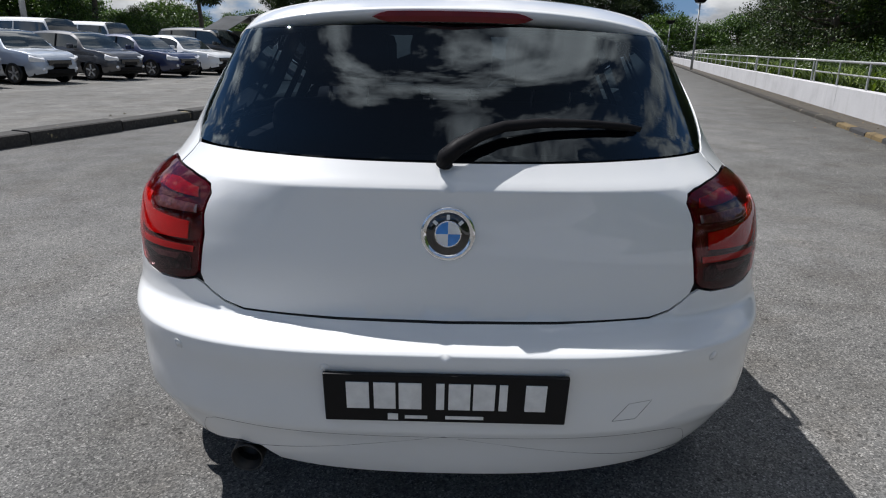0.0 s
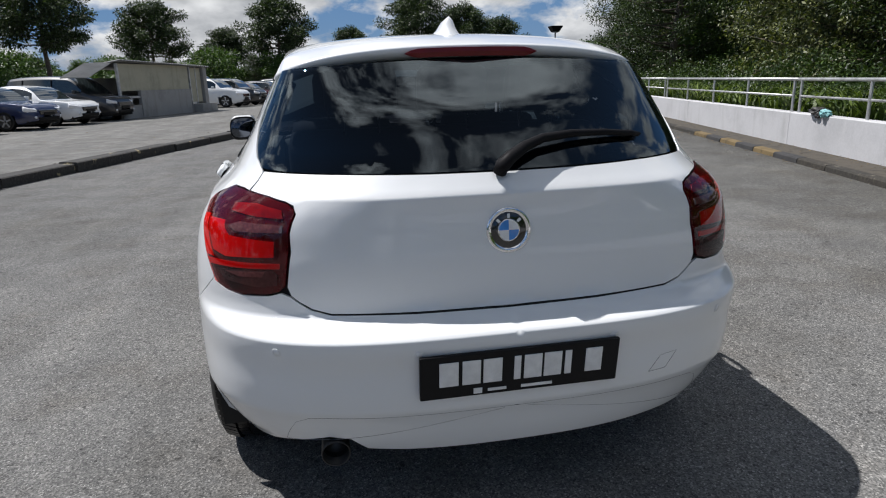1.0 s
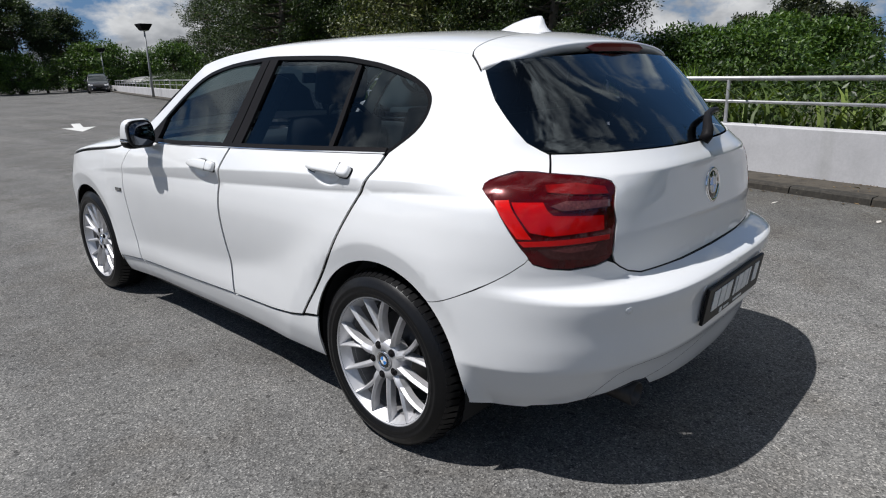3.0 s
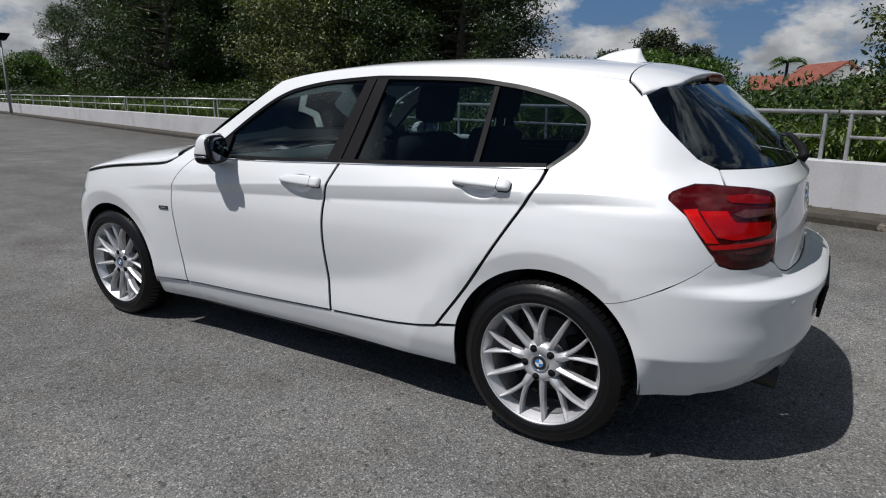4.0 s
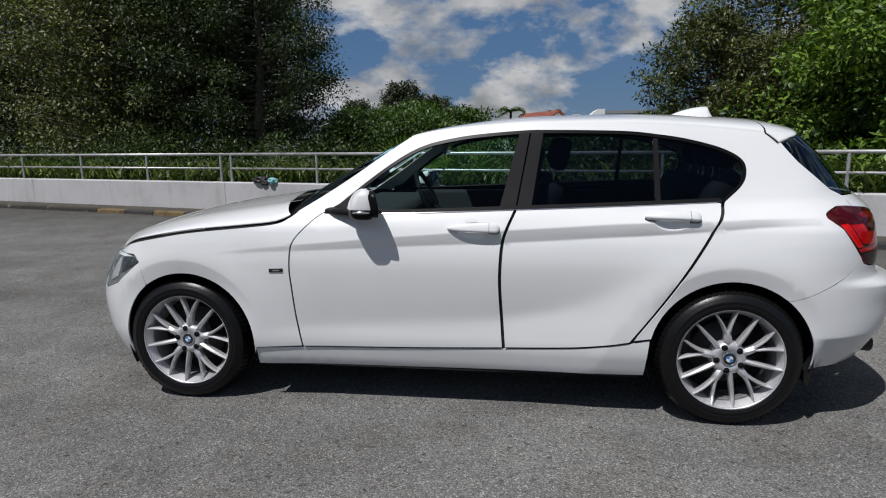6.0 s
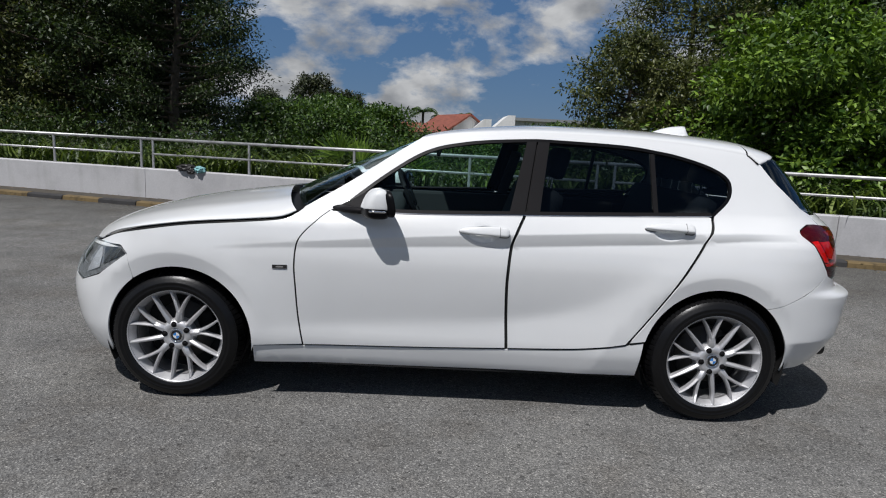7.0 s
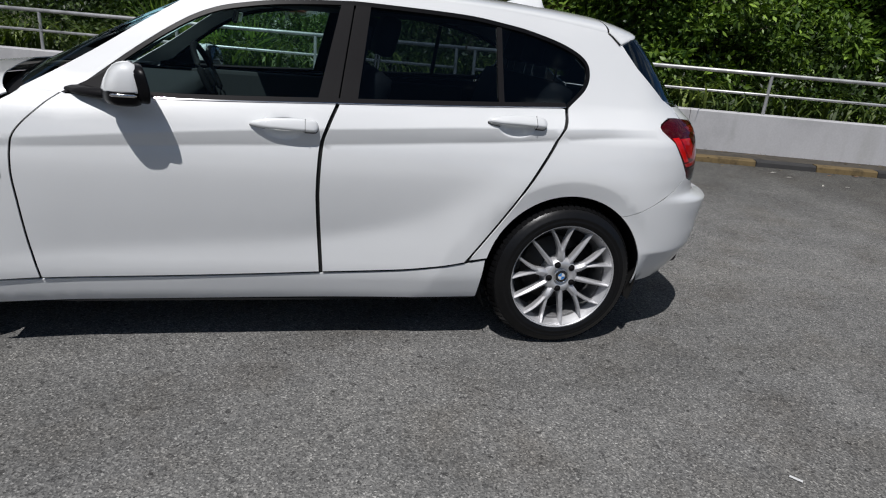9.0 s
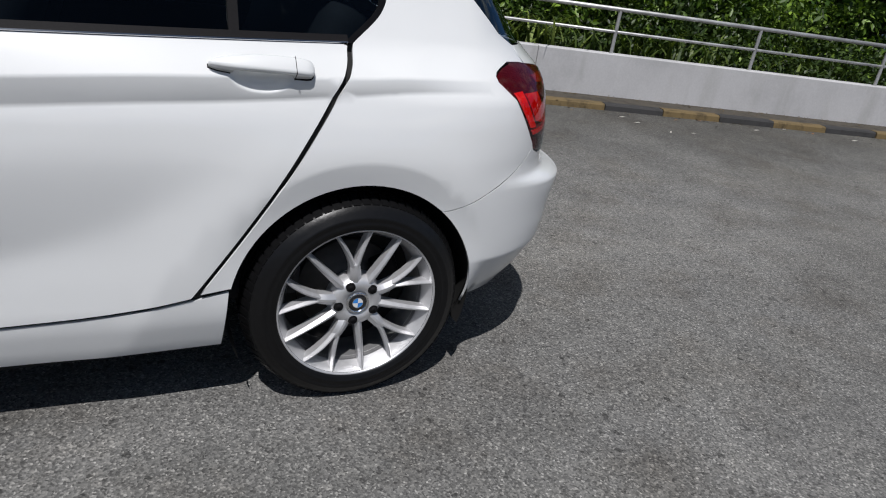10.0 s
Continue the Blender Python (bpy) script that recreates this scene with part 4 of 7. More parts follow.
def spoiler():
    """Roof spoiler with a rounded trailing edge and an underside that runs back to the glass."""
    nu, nv = 26, 12
    verts, faces = [], []
    lip = ((-0.003, -0.005, 0.004), (-0.001, -0.015, 0.008), (0.012, -0.028, 0.014), (0.030, -0.036, 0.020), (0.10, -0.034, 0.035))
    rows = nv + 1 + len(lip)
    w = 2 * nu + 1
    for j in range(rows):
        for i in range(w):
            u = i / nu if i <= nu else 2 - i / nu
            sgn = 1 if i <= nu else -1
            x, y, z = spoiler_fn(u, min(1.0, j / nv))
            if j > nv:
                dy, dz, dx = lip[j - nv - 1]
                f = 0.55 + 0.45 * min(1.0, u / 0.2)
                x, y, z = x * (1 - dx), y + dy, z + dz * f
            verts.append((sgn * x, y, z))
    for j in range(rows - 1):
        for i in range(2 * nu):
            faces.append((j * w + i, (j + 1) * w + i, (j + 1) * w + i + 1, j * w + i + 1))
    # outer edges folded in to the pillar
    for i in (0, 2 * nu):
        t0 = len(verts)
        for j in range(nv + 1):
            x, y, z = verts[j * w + i]
            verts.append((x * 0.985, y + 0.002, z - 0.006))
        for j in range(nv):
            q = (j * w + i, t0 + j, t0 + j + 1, (j + 1) * w + i)
            faces.append(q if i else q[::-1])
    mesh_part("roof_spoiler", verts, faces, WHITE_PAINT, car, "", True)
    for sgn in (1, -1):
        bm = bmesh.new()
        pts = [spoiler_cheek(v) for v in (0.0, 0.2, 0.4, 0.6, 0.8, 1.0)]
        tube(bm, [(sgn * (q.x - 0.001), q.y + 0.004, q.z - 0.0035) for q in pts], [0.0032] * 6, 6)
        part("spoiler_seam", bm, GAP_BLACK, car, "", True)


spoiler()


def strip_lamp(name, x0, x1, material, parent):
    """High brake lamp let into the spoiler's trailing edge."""
    verts, faces = [], []
    n = 20
    for i in range(n + 1):
        x = x0 + (x1 - x0) * i / n
        u = math.acos(min(1, abs(x) / 0.56) ** (1 / 0.95)) / HP
        _, y, z = spoiler_fn(u, 1.0)
        e = min(1.0, min(i, n - i) / 1.5)
        for dy, dz in ((-0.007, -0.020 + 0.012 * e), (-0.009, -0.020), (-0.005, -0.020 - 0.014 * e), (0.02, -0.022)):
            verts.append((x, y + dy, z + dz))
    for i in range(n):
        for k in range(4):
            a, b = i * 4 + k, i * 4 + (k + 1) % 4
            faces.append((a, b, b + 4, a + 4))
    faces += [(0, 1, 2, 3), tuple(n * 4 + k for k in (3, 2, 1, 0))]
    return mesh_part(name, verts, faces, material, parent, "dark red high brake lamp", False)


strip_lamp("high_brake_lamp", -0.205, 0.205, BRAKE_RED, car)

HOOD_EDGE = curve([(2.04, 0.996), (2.10, 0.966), (2.165, 0.939), (2.335, 0.921), (2.573, 0.901), (2.739, 0.879), (2.943, 0.838), (3.10, 0.776), (3.2, 0.73)])
HOOD_MID = curve([(2.0, 1.05), (2.24, 1.030), (2.55, 0.992), (2.86, 0.945), (3.17, 0.872), (3.36, 0.79), (3.43, 0.72)])


def hood_fn(u, v):
    yr = 2.10 + 0.19 * u ** 1.3
    a = u * HP
    xf = 0.718 * math.cos(a) ** 0.9
    yf = float(surf(*nose(xf, 0.772 - 0.045 * u))[1]) + 0.004
    y = yr + (yf - yr) * v
    ye = 2.10 + (3.088 - 2.10) * v
    ze = float(HOOD_EDGE(ye))
    xe = -float(surf(*side(ye, ze))[0]) - 0.004
    zm = float(HOOD_MID(yr * 0 + 2.29 + (3.415 - 2.29) * v))
    a = u * HP
    crest = 0.012 * math.exp(-((u - 0.45) / 0.12) ** 2) * (1 - v * 0.5)
    return (-xe * math.cos(a) ** 0.9, y, ze + (zm - ze) * math.sin(a) ** 0.9 + crest * 0.5)


sheet("bonnet", hood_fn, 20, 30, WHITE_PAINT, car, 0.004, flip=True)


def screen_fn(u, v):
    """Windscreen, base (v 0) to header (v 1)."""
    yb, zb = 2.055 + 0.20 * u ** 1.3, 0.985 + 0.03 * u
    yt = 1.512 - 0.115 * u ** 1.4
    xt, _, zt = roof_point(yt, u)
    xb = -(0.745) * math.cos(u * HP) ** 0.9
    bow = 0.02 * math.sin(v * math.pi)
    return (xb + (xt - xb) * v, yb + (yt - yb) * v + bow * 0.5, zb + (zt - 0.006 - zb) * v + bow)


sheet("windscreen", screen_fn, 12, 14, TINT_FRONT, car, 0.004, "light green tinted windscreen", flip=True)


def cowl_fn(u, v):
    yb, zb = 2.02 + 0.20 * u ** 1.3, 0.965 + 0.025 * u
    yr = 2.12 + 0.19 * u ** 1.3
    return (-0.74 * math.cos(u * HP) ** 0.9, yb + (yr - yb) * v, zb - 0.01 * v)


sheet("cowl_panel", cowl_fn, 8, 3, SATIN_BLACK, car, 0.02, flip=True)


# ---------------------------------------------------------------- hatchback: fittings
def frame_at(s, z):
    """Place and outward axes of the surface: x across (towards larger s), z up along it, y outwards."""
    a = np.array([s]), np.array([z])
    p, n = Vector(surf(*a)[0]), Vector(surf_n(*a)[0])
    up = (Vector((0, 0, 1)) - n * n.z).normalized()
    across = up.cross(n)
    return p, n, up, across


def emblem(name, parent, m, r):
    """Round badge: chrome rim, black ring, blue and white quarters. m: its x axis points outwards."""
    e = empty(name)
    e.parent = parent
    e.matrix_parent_inverse = Matrix()
    e.matrix_basis = m
    bm = bmesh.new()
    lathe(bm, [(0.0, r), (0.004, r), (0.0065, r * 0.95), (0.0065, r * 0.84), (0.003, r * 0.78)], 40)
    part("rim", bm, CHROME, e, "", True)
    bm = bmesh.new()
    rings = lathe(bm, [(0.003, r * 0.79), (0.0045, r * 0.76), (0.0045, r * 0.47)], 40)
    part("ring", bm, BLACK_GLOSS, e, "black ring", True)
    bm = bmesh.new()
    lathe(bm, [(0.0045, r * 0.49), (0.006, r * 0.475), (0.005, r * 0.445)], 40)
    part("inner_rim", bm, CHROME, e, "", True)
    for q in range(4):
        bm = bmesh.new()
        c = bm.verts.new((0.0058, 0, 0))
        pts = [bm.verts.new((0.005, r * 0.45 * math.cos(radians(q * 90 + k * 10)), r * 0.45 * math.sin(radians(q * 90 + k * 10)))) for k in range(10)]
        for a, b in zip(pts, pts[1:]):
            bm.faces.new((c, a, b))
        part("quarter", bm, BLUE if q % 2 else PLATE_WHITE, e, "blue quarter" if q % 2 else "white quarter")
    # plain marks in place of letters
    for w in (42, 90, 138) if name == "tail_emblem" else ():
        bm = bmesh.new()
        box(bm, 0.0045, 0.0056, -r * 0.06, r * 0.06, r * 0.53, r * 0.71, pose(0, 0, 0, w - 90, 0, 0))
        part("mark", bm, PLATE_WHITE, e)
    return e


def outward(p, n, up):
    """Matrix whose x axis is n and z axis is up."""
    yv = up.cross(n)
    m = Matrix((n, yv, up)).transposed().to_4x4()
    m.translation = p
    return m


p, n = frame_at(S_MID + 0.001, 0.893)[:2]
n = Vector((0, n.y, n.z)).normalized()
emblem("tail_emblem", car, outward(Vector((0, p.y, p.z)), n, Vector((0, -n.z, n.y)) if n.y > 0 else Vector((0, n.z, -n.y))), 0.0605)


# ------------------------------------------------ wheels
def spoke(bm, a0, r0, a1, r1, w0, w1):
    """A tapered spoke with a raised middle, in the plane of the wheel (x outwards)."""
    n = 7
    rows = []
    for i in range(n + 1):
        t = i / n
        r = r0 + (r1 - r0) * t
        a = radians(a0 + (a1 - a0) * t)
        w = (w0 + (w1 - w0) * t) / 2
        x = 0.040 + 0.005 * math.sin(t * math.pi) + (r - 0.062) * 0.10
        d = Vector((0, math.cos(a), math.sin(a)))
        q = Vector((0, -math.sin(a), math.cos(a)))
        c = d * r
        rows.append([bm.verts.new(c + q * k * w + Vector((x - dx, 0, 0))) for k, dx in ((-1.02, 0.036), (-1, 0.010), (-0.22, 0.0), (0.22, 0.0), (1, 0.010), (1.02, 0.036))])
    for p, q in zip(rows, rows[1:]):
        for k in range(5):
            bm.faces.new((p[k], p[k + 1], q[k + 1], q[k]))
    bm.faces.new(rows[0][::-1])
    bm.faces.new(rows[-1])


def build_wheel(name, turn):
    """Wheel with its axle along x, outer face at +x side of the tyre's middle."""
    w = empty(name)
    w.parent = car
    bm = bmesh.new()
    prof = [(-0.095, 0.218), (-0.104, 0.235), (-0.106, 0.262), (-0.100, 0.290), (-0.088, 0.306), (-0.080, 0.312), (-0.050, 0.3155), (0.050, 0.3155), (0.080, 0.312), (0.088, 0.306),
            (0.100, 0.290), (0.1055, 0.278), (0.1070, 0.276), (0.1075, 0.270), (0.1062, 0.268), (0.1062, 0.258), (0.1075, 0.256), (0.106, 0.250), (0.1035, 0.247), (0.104, 0.240), (0.098, 0.236), (0.093, 0.230)]
    lathe(bm, prof, 72)
    part("tyre", bm, RUBBER, w, "black tyre with tread blocks", True)
    bm = bmesh.new()
    for k in range(72):
        a = 2 * math.pi * k / 72
        for sgn in (1, -1):
            box(bm, -0.03, 0.020, -0.0105, 0.0105, -0.004, 0.0025, pose(0, 0, 0, math.degrees(a), 0, 0) @ pose(0.070 * sgn, 0, 0.3135, 0, 22 * sgn, 0))
    part("tread", bm, RUBBER, w)["kind"] = "stuff"
    bm = bmesh.new()
    for k in range(72):
        for x in (-0.022, 0.022):
            box(bm, -0.016, 0.016, -0.0125, 0.0125, -0.004, 0.002, pose(0, 0, 0, 360 * k / 72, 0, 0) @ pose(x, 0, 0.3155, 0, 0, 8))
    part("tread", bm, RUBBER, w)["kind"] = "stuff"
    rim = empty("rim")
    rim.parent = w
    bm = bmesh.new()
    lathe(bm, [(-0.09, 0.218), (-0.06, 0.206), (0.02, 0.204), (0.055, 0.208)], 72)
    part("barrel", bm, BARREL_SHADED, rim, "inner rim, its metal coloured darker for shade", True)
    bm = bmesh.new()
    lathe(bm, [(0.040, 0.206), (0.060, 0.214), (0.080, 0.224), (0.091, 0.2295), (0.0965, 0.232), (0.0985, 0.2345), (0.098, 0.2375), (0.090, 0.2385)], 72)
    ob = part("lip", bm, ALLOY, rim, "", True)
    bm = bmesh.new()
    lathe(bm, [(0.074, 0.0), (0.075, 0.028), (0.072, 0.036), (0.079, 0.042), (0.080, 0.060), (0.072, 0.074), (0.05, 0.082), (0.02, 0.082)], 40)
    part("hub", bm, ALLOY, rim, "", True)
    for k in range(5):
        a = turn + 72 * k
        bm = bmesh.new()
        spoke(bm, a, 0.062, a, 0.124, 0.036, 0.029)
        spoke(bm, a - 2, 0.108, a - 12.5, 0.229, 0.017, 0.012)
        spoke(bm, a + 2, 0.108, a + 12.5, 0.229, 0.017, 0.012)
        for v in bm.verts:
            v.co.x += 0.036
        part("fork_spoke", bm, ALLOY, rim, "silver fork-shaped spoke")
        bm = bmesh.new()
        spoke(bm, a + 36, 0.062, a + 36, 0.229, 0.024, 0.013)
        for v in bm.verts:
            v.co.x += 0.036
        part("spoke", bm, ALLOY, rim, "silver straight spoke")
        bm = bmesh.new()
        lathe(bm, [(0.036, 0.0), (0.036, 0.007), (0.0345, 0.0075), (0.0345, 0.0125), (0.0352, 0.0135), (0.030, 0.015)], 16)
        for v in bm.verts:
            v.co += Vector((0.0465, 0.057 * math.cos(radians(a + 18)), 0.057 * math.sin(radians(a + 18))))
        part("wheel_bolt", bm, SATIN_BLACK, rim, "dark wheel bolt in its seat", True)
    emblem("hub_cap", w, Matrix.Translation((0.0755, 0, 0)), 0.034)
    bm = bmesh.new()
    lathe(bm, [(-0.02, 0.0), (-0.02, 0.075), (-0.035, 0.08), (-0.035, 0.150), (-0.058, 0.150), (-0.058, 0.0)], 48)
    part("brake_disc", bm, DISC, w, "worn steel brake disc", True)
    bm = bmesh.new()
    box(bm, -0.085, -0.012, -0.06, 0.06, 0.085, 0.165, pose(0, 0, 0, -70 if turn > 40 else 70, 0, 0), bevel=0.012)
    part("brake_caliper", bm, SATIN_BLACK, w)
    bm = bmesh.new()
    lathe(bm, [(-0.06, 0.0), (-0.06, 0.205)], 40)
    part("inner_disc", bm, GAP_BLACK, w)
    return w


FLIP = pose(0, 0, 0, 0, 0, 180)
w0 = build_wheel("wheel", 97)
w0.matrix_basis = Matrix.Translation((-0.780, *WHEEL_R)) @ FLIP
w1 = build_wheel("wheel", 83)
w1.matrix_basis = Matrix.Translation((-0.757, *WHEEL_F)) @ FLIP


def twin(src, m):
    """A part with its own parts once more, at another place."""
    made = {}
    for o in (src, *src.children_recursive):
        made[o] = o.copy()
        scene.collection.objects.link(made[o])
        made[o].parent = made.get(o.parent, o.parent)
    made[src].matrix_basis = m
    return made[src]


twin(w0, Matrix.Translation((0.780, *WHEEL_R)))
twin(w1, Matrix.Translation((0.757, *WHEEL_F)))

# wheel housings
for cy, cz in (WHEEL_R, WHEEL_F):
    for sgn in (-1, 1):
        bm = bmesh.new()
        rings = []
        for x in (0.80 if cy > 1 else 0.845, 0.76, 0.55, 0.48):
            rings.append([bm.verts.new((sgn * x, cy + 0.365 * math.cos(radians(a)), cz + 0.365 * math.sin(radians(a)))) for a in range(-25, 206, 7)])
        for p, q in zip(rings, rings[1:]):
            for i in range(len(p) - 1):
                bm.faces.new((p[i], p[i + 1], q[i + 1], q[i]))
        bm.faces.new(rings[-1])
        part("wheel_housing", bm, GAP_BLACK, car, "black wheel housing", True)

# floor pan and closed underside
bm = bmesh.new()
box(bm, -0.47, 0.47, -0.36, 3.1, 0.20, 0.24)
box(bm, -0.80, 0.80, 0.40, 2.27, 0.19, 0.24)
part("floor_pan", bm, GAP_BLACK, car)
bm = bmesh.new()
box(bm, -0.58, 0.58, -0.66, -0.42, 0.33, 0.40, bevel=0.03)
part("rear_beam", bm, GAP_BLACK, car)

# ------------------------------------------------ lamps
for o in panel("tail_lamp", LAMP_R, LAMP_DARK_RED, car, off=-0.001, thick=0.012, res=0.02, bulge=0.003, label="red tail lamp with smoked and clear bands"):
    o.name = "tail_lamp"
lamps = [o for o in car.children if o.name.startswith("tail_lamp")]


def lamp_piece(name, poly, mat, off, label):
    made = panel(name, poly, mat, car, off=off - 0.0045, thick=0.002, res=0.016, label=label)
    for o, l in zip(made, lamps):
        o.parent = l


lamp_piece("light_bar", sides([(-0.432, 0.929), (-0.470, 0.932), (-0.545, 0.828), (-0.511, 0.829)]), LAMP_BRIGHT, 0.0085, "bright red bar of the lamp")
lamp_piece("light_field", sides([(-0.480, 0.926), (-0.553, 0.927)]) + rears([(0.731, 0.907), (0.722, 0.892), (0.60, 0.885), (0.605, 0.845), (0.735, 0.836), (0.772, 0.847)]), LAMP_RED, 0.0087, "red middle field of the lamp")
lamp_piece("smoked_band", rears([(0.722, 0.917), (0.686, 0.929), (0.575, 0.926), (0.578, 0.908), (0.70, 0.904)]), LAMP_GREY, 0.0092, "grey clear band of the lamp")
lamp_piece("red_band", [side(-0.514, 0.822)] + rears([(0.70, 0.826), (0.590, 0.830), (0.592, 0.816), (0.70, 0.811)]) + [side(-0.528, 0.807)], LAMP_RED, 0.0090, "thin red band of the lamp")
lamp_piece("reverse_light", rears([(0.765, 0.800), (0.612, 0.811), (0.600, 0.800), (0.602, 0.772), (0.66, 0.764), (0.745, 0.774)]), LAMP_SMOKE, 0.0088, "smoked reverse light")
lamp_piece("reverse_reflector", rears([(0.74, 0.798), (0.63, 0.807), (0.64, 0.792), (0.70, 0.788)]), LAMP_GREY, 0.0096, "ribbed grey reflector")
lamp_piece("upper_field", rears([(0.70, 0.970), (0.64, 0.974), (0.575, 0.962), (0.572, 0.942), (0.64, 0.944), (0.71, 0.952)]), LAMP_WINE, 0.0088, "red upper field of the lamp")

for o, l in zip(panel("lens", LAMP_R, glass("tail_lens", (0.92, 0.45, 0.45), 0.02, 0.0, 1.38), car, off=0.003, thick=0.004, res=0.02, bulge=0.003, label="clear outer lens"), lamps):
    o.parent = l
    o.visible_shadow = False

# head lamps
HEAD = sides([(2.906, 0.724), (2.912, 0.736), (2.938, 0.757), (3.03, 0.765)]) + noses([(0.745, 0.764), (0.60, 0.750), (0.45, 0.73), (0.45, 0.62), (0.60, 0.568), (0.715, 0.560)]) + sides([(3.067, 0.613), (2.95, 0.690)])
LAMP_HOUSE = plain("lamp_housing", (0.22, 0.225, 0.23), 0.35, metal=0.3, var=0.35, scale=40)
LAMP_CORNER = plain("lamp_corner", (0.07, 0.075, 0.08), 0.3, metal=0.3, var=0.3, scale=30)
HEAD_GLASS = glass("lamp_glass", (0.93, 0.94, 0.95), 0.01, 0.02)
heads = panel("head_lamp", HEAD, LAMP_HOUSE, car, off=-0.009, thick=0.002, res=0.03, label="clear head lamp with grey housing")
for o, c in zip(panel("lens", HEAD, HEAD_GLASS, car, off=0.001, thick=0.004, res=0.03), heads):
    o.parent = c
    o.visible_shadow = False
# inner lamp shapes: dark outer corner, pale light bar, round projectors' shroud
for nm, poly, mat, up_ in (("dark_corner", sides([(2.915, 0.724), (2.938, 0.746), (3.02, 0.752), (3.05, 0.735), (3.045, 0.66)]), LAMP_CORNER, 0.0),
                           ("light_bar", sides([(2.95, 0.752), (3.03, 0.759)]) + noses([(0.745, 0.757), (0.60, 0.744), (0.60, 0.732), (0.745, 0.742)]) + sides([(3.03, 0.744)]), PLATE_WHITE, 0.002),
                           ("reflector", sides([(3.075, 0.735)]) + noses([(0.745, 0.732), (0.735, 0.60)]) + sides([(3.07, 0.64), (3.06, 0.70)]), ALLOY, 0.001),
                           ("lamp_shroud", noses([(0.66, 0.71), (0.60, 0.71), (0.59, 0.63), (0.65, 0.62)]), LAMP_CORNER, 0.001)):
    for o, c in zip(panel(nm, poly, mat, car, off=-0.006 + up_, thick=0.002, res=0.03), heads):
        o.parent = c
# dark grille block behind the nose
bm = bmesh.new()
box(bm, -0.42, 0.42, 3.10, 3.30, 0.60, 0.715, bevel=0.03)
part("grille", bm, SATIN_BLACK, car, "black grille block")

# ------------------------------------------------ number plate
plate = empty("number_plate")
plate.parent = car
TILT = math.degrees(math.atan2(0.021, 0.125))
PM = Matrix.Translation((0.003, -0.857, 0.546)) @ pose(0, 0, 0, TILT - 2, 0, 0)
bm = bmesh.new()
box(bm, -0.268, 0.268, -0.006, 0.006, -0.0635, 0.0635, PM, bevel=0.004)
part("plate_body", bm, PLATE_BLACK, plate, "black plate")
bm = bmesh.new()
box(bm, -0.20, 0.20, 0.004, 0.05, -0.05, 0.05, PM)
part("plate_bracket", bm, SATIN_BLACK, plate)
xs = [-0.218, -0.158, -0.103, -0.021, 0.006, 0.060, 0.117, 0.174]
ws = [0.050, 0.048, 0.050, 0.018, 0.048, 0.048, 0.018, 0.046]
for x0, wd in zip(xs, ws):
    bm = bmesh.new()
    box(bm, x0, x0 + wd, -0.0085, -0.005, -0.026, 0.044, PM, bevel=0.001)
    part("character_bar", bm, PLATE_WHITE, plate, "plain white bar")
bm = bmesh.new()
box(bm, -0.128, -0.105, -0.0075, -0.005, -0.0565, -0.040, PM)
part("maker_mark", bm, PLATE_WHITE, plate, "small white mark")
for x0, x1 in ((-0.09, -0.04), (0.0, 0.085)):
    bm = bmesh.new()
    box(bm, x0, x1, -0.0072, -0.005, -0.053, -0.0445, PM)
    part("small_text_bar", bm, PLATE_WHITE, plate, "small plain bar")

# ------------------------------------------------ rear wiper
wiper = empty("rear_wiper")
wiper.parent = car
bm = bmesh.new()
base = Vector((-0.012, -0.735, 1.040))
path = []
for dx, dz, out in ((0, -0.004, 0.006), (0.004, 0.002, 0.026), (0.03, 0.018, 0.034), (0.075, 0.041, 0.034), (0.13, 0.060, 0.031), (0.22, 0.070, 0.027), (0.33, 0.071, 0.021), (0.42, 0.066, 0.016), (0.455, 0.063, 0.012)):
    q = surf(*rear(abs(base.x + dx), base.z + dz))
    path.append(Vector((base.x + dx, q[1] - out * 0.75, base.z + dz + out * 0.6)))
tube(bm, path, [0.019, 0.020, 0.018, 0.015, 0.0125, 0.011, 0.009, 0.008, 0.005], 10)
part("wiper_arm", bm, SATIN_BLACK, wiper, "", True)
bm = bmesh.new()
tube(bm, [p + Vector((0, 0.006, -0.004)) for p in path[4:]], [0.005, 0.007, 0.007, 0.007, 0.005], 6)
part("wiper_blade", bm, RUBBER, wiper, "", True)

# ------------------------------------------------ exhaust, parking sensors, tow cover, badge
bm = bmesh.new()
lathe(bm, [(0.20, 0.034), (0.0, 0.040), (-0.004, 0.0385), (-0.002, 0.036), (0.05, 0.035), (0.06, 0.0)], 28, "y")
ex = part("exhaust_tip", bm, plain("exhaust_steel", (0.045, 0.043, 0.042), 0.42, metal=0.7, var=0.3), car, "dark round steel exhaust tip", True)
bm = bmesh.new()
lathe(bm, [(0.03, 0.0345), (0.055, 0.0335), (0.06, 0.0)], 20, "y")
part("exhaust_bore", bm, GAP_BLACK, ex)
ex.matrix_basis = pose(-0.487, -0.750, 0.300, 4, 0, 0)
for x, z in ((0.262, 0.612), (0.615, 0.622)):
    for sgn in (-1, 1):
        p, n, up, ac = frame_at(rear(x, z)[0], z)
        bm = bmesh.new()
        lathe(bm, [(0.0, 0.0125), (0.0012, 0.0120), (0.0012, 0.0105), (0.0004, 0.0102), (0.0012, 0.0098), (0.0014, 0.0)], 24)
        o = part("parking_sensor", bm, WHITE_PAINT, car, "", True)
        if sgn > 0:
            p.x, n.x, up.x = -p.x, -n.x, -up.x
        o.matrix_basis = outward(p, n, up)


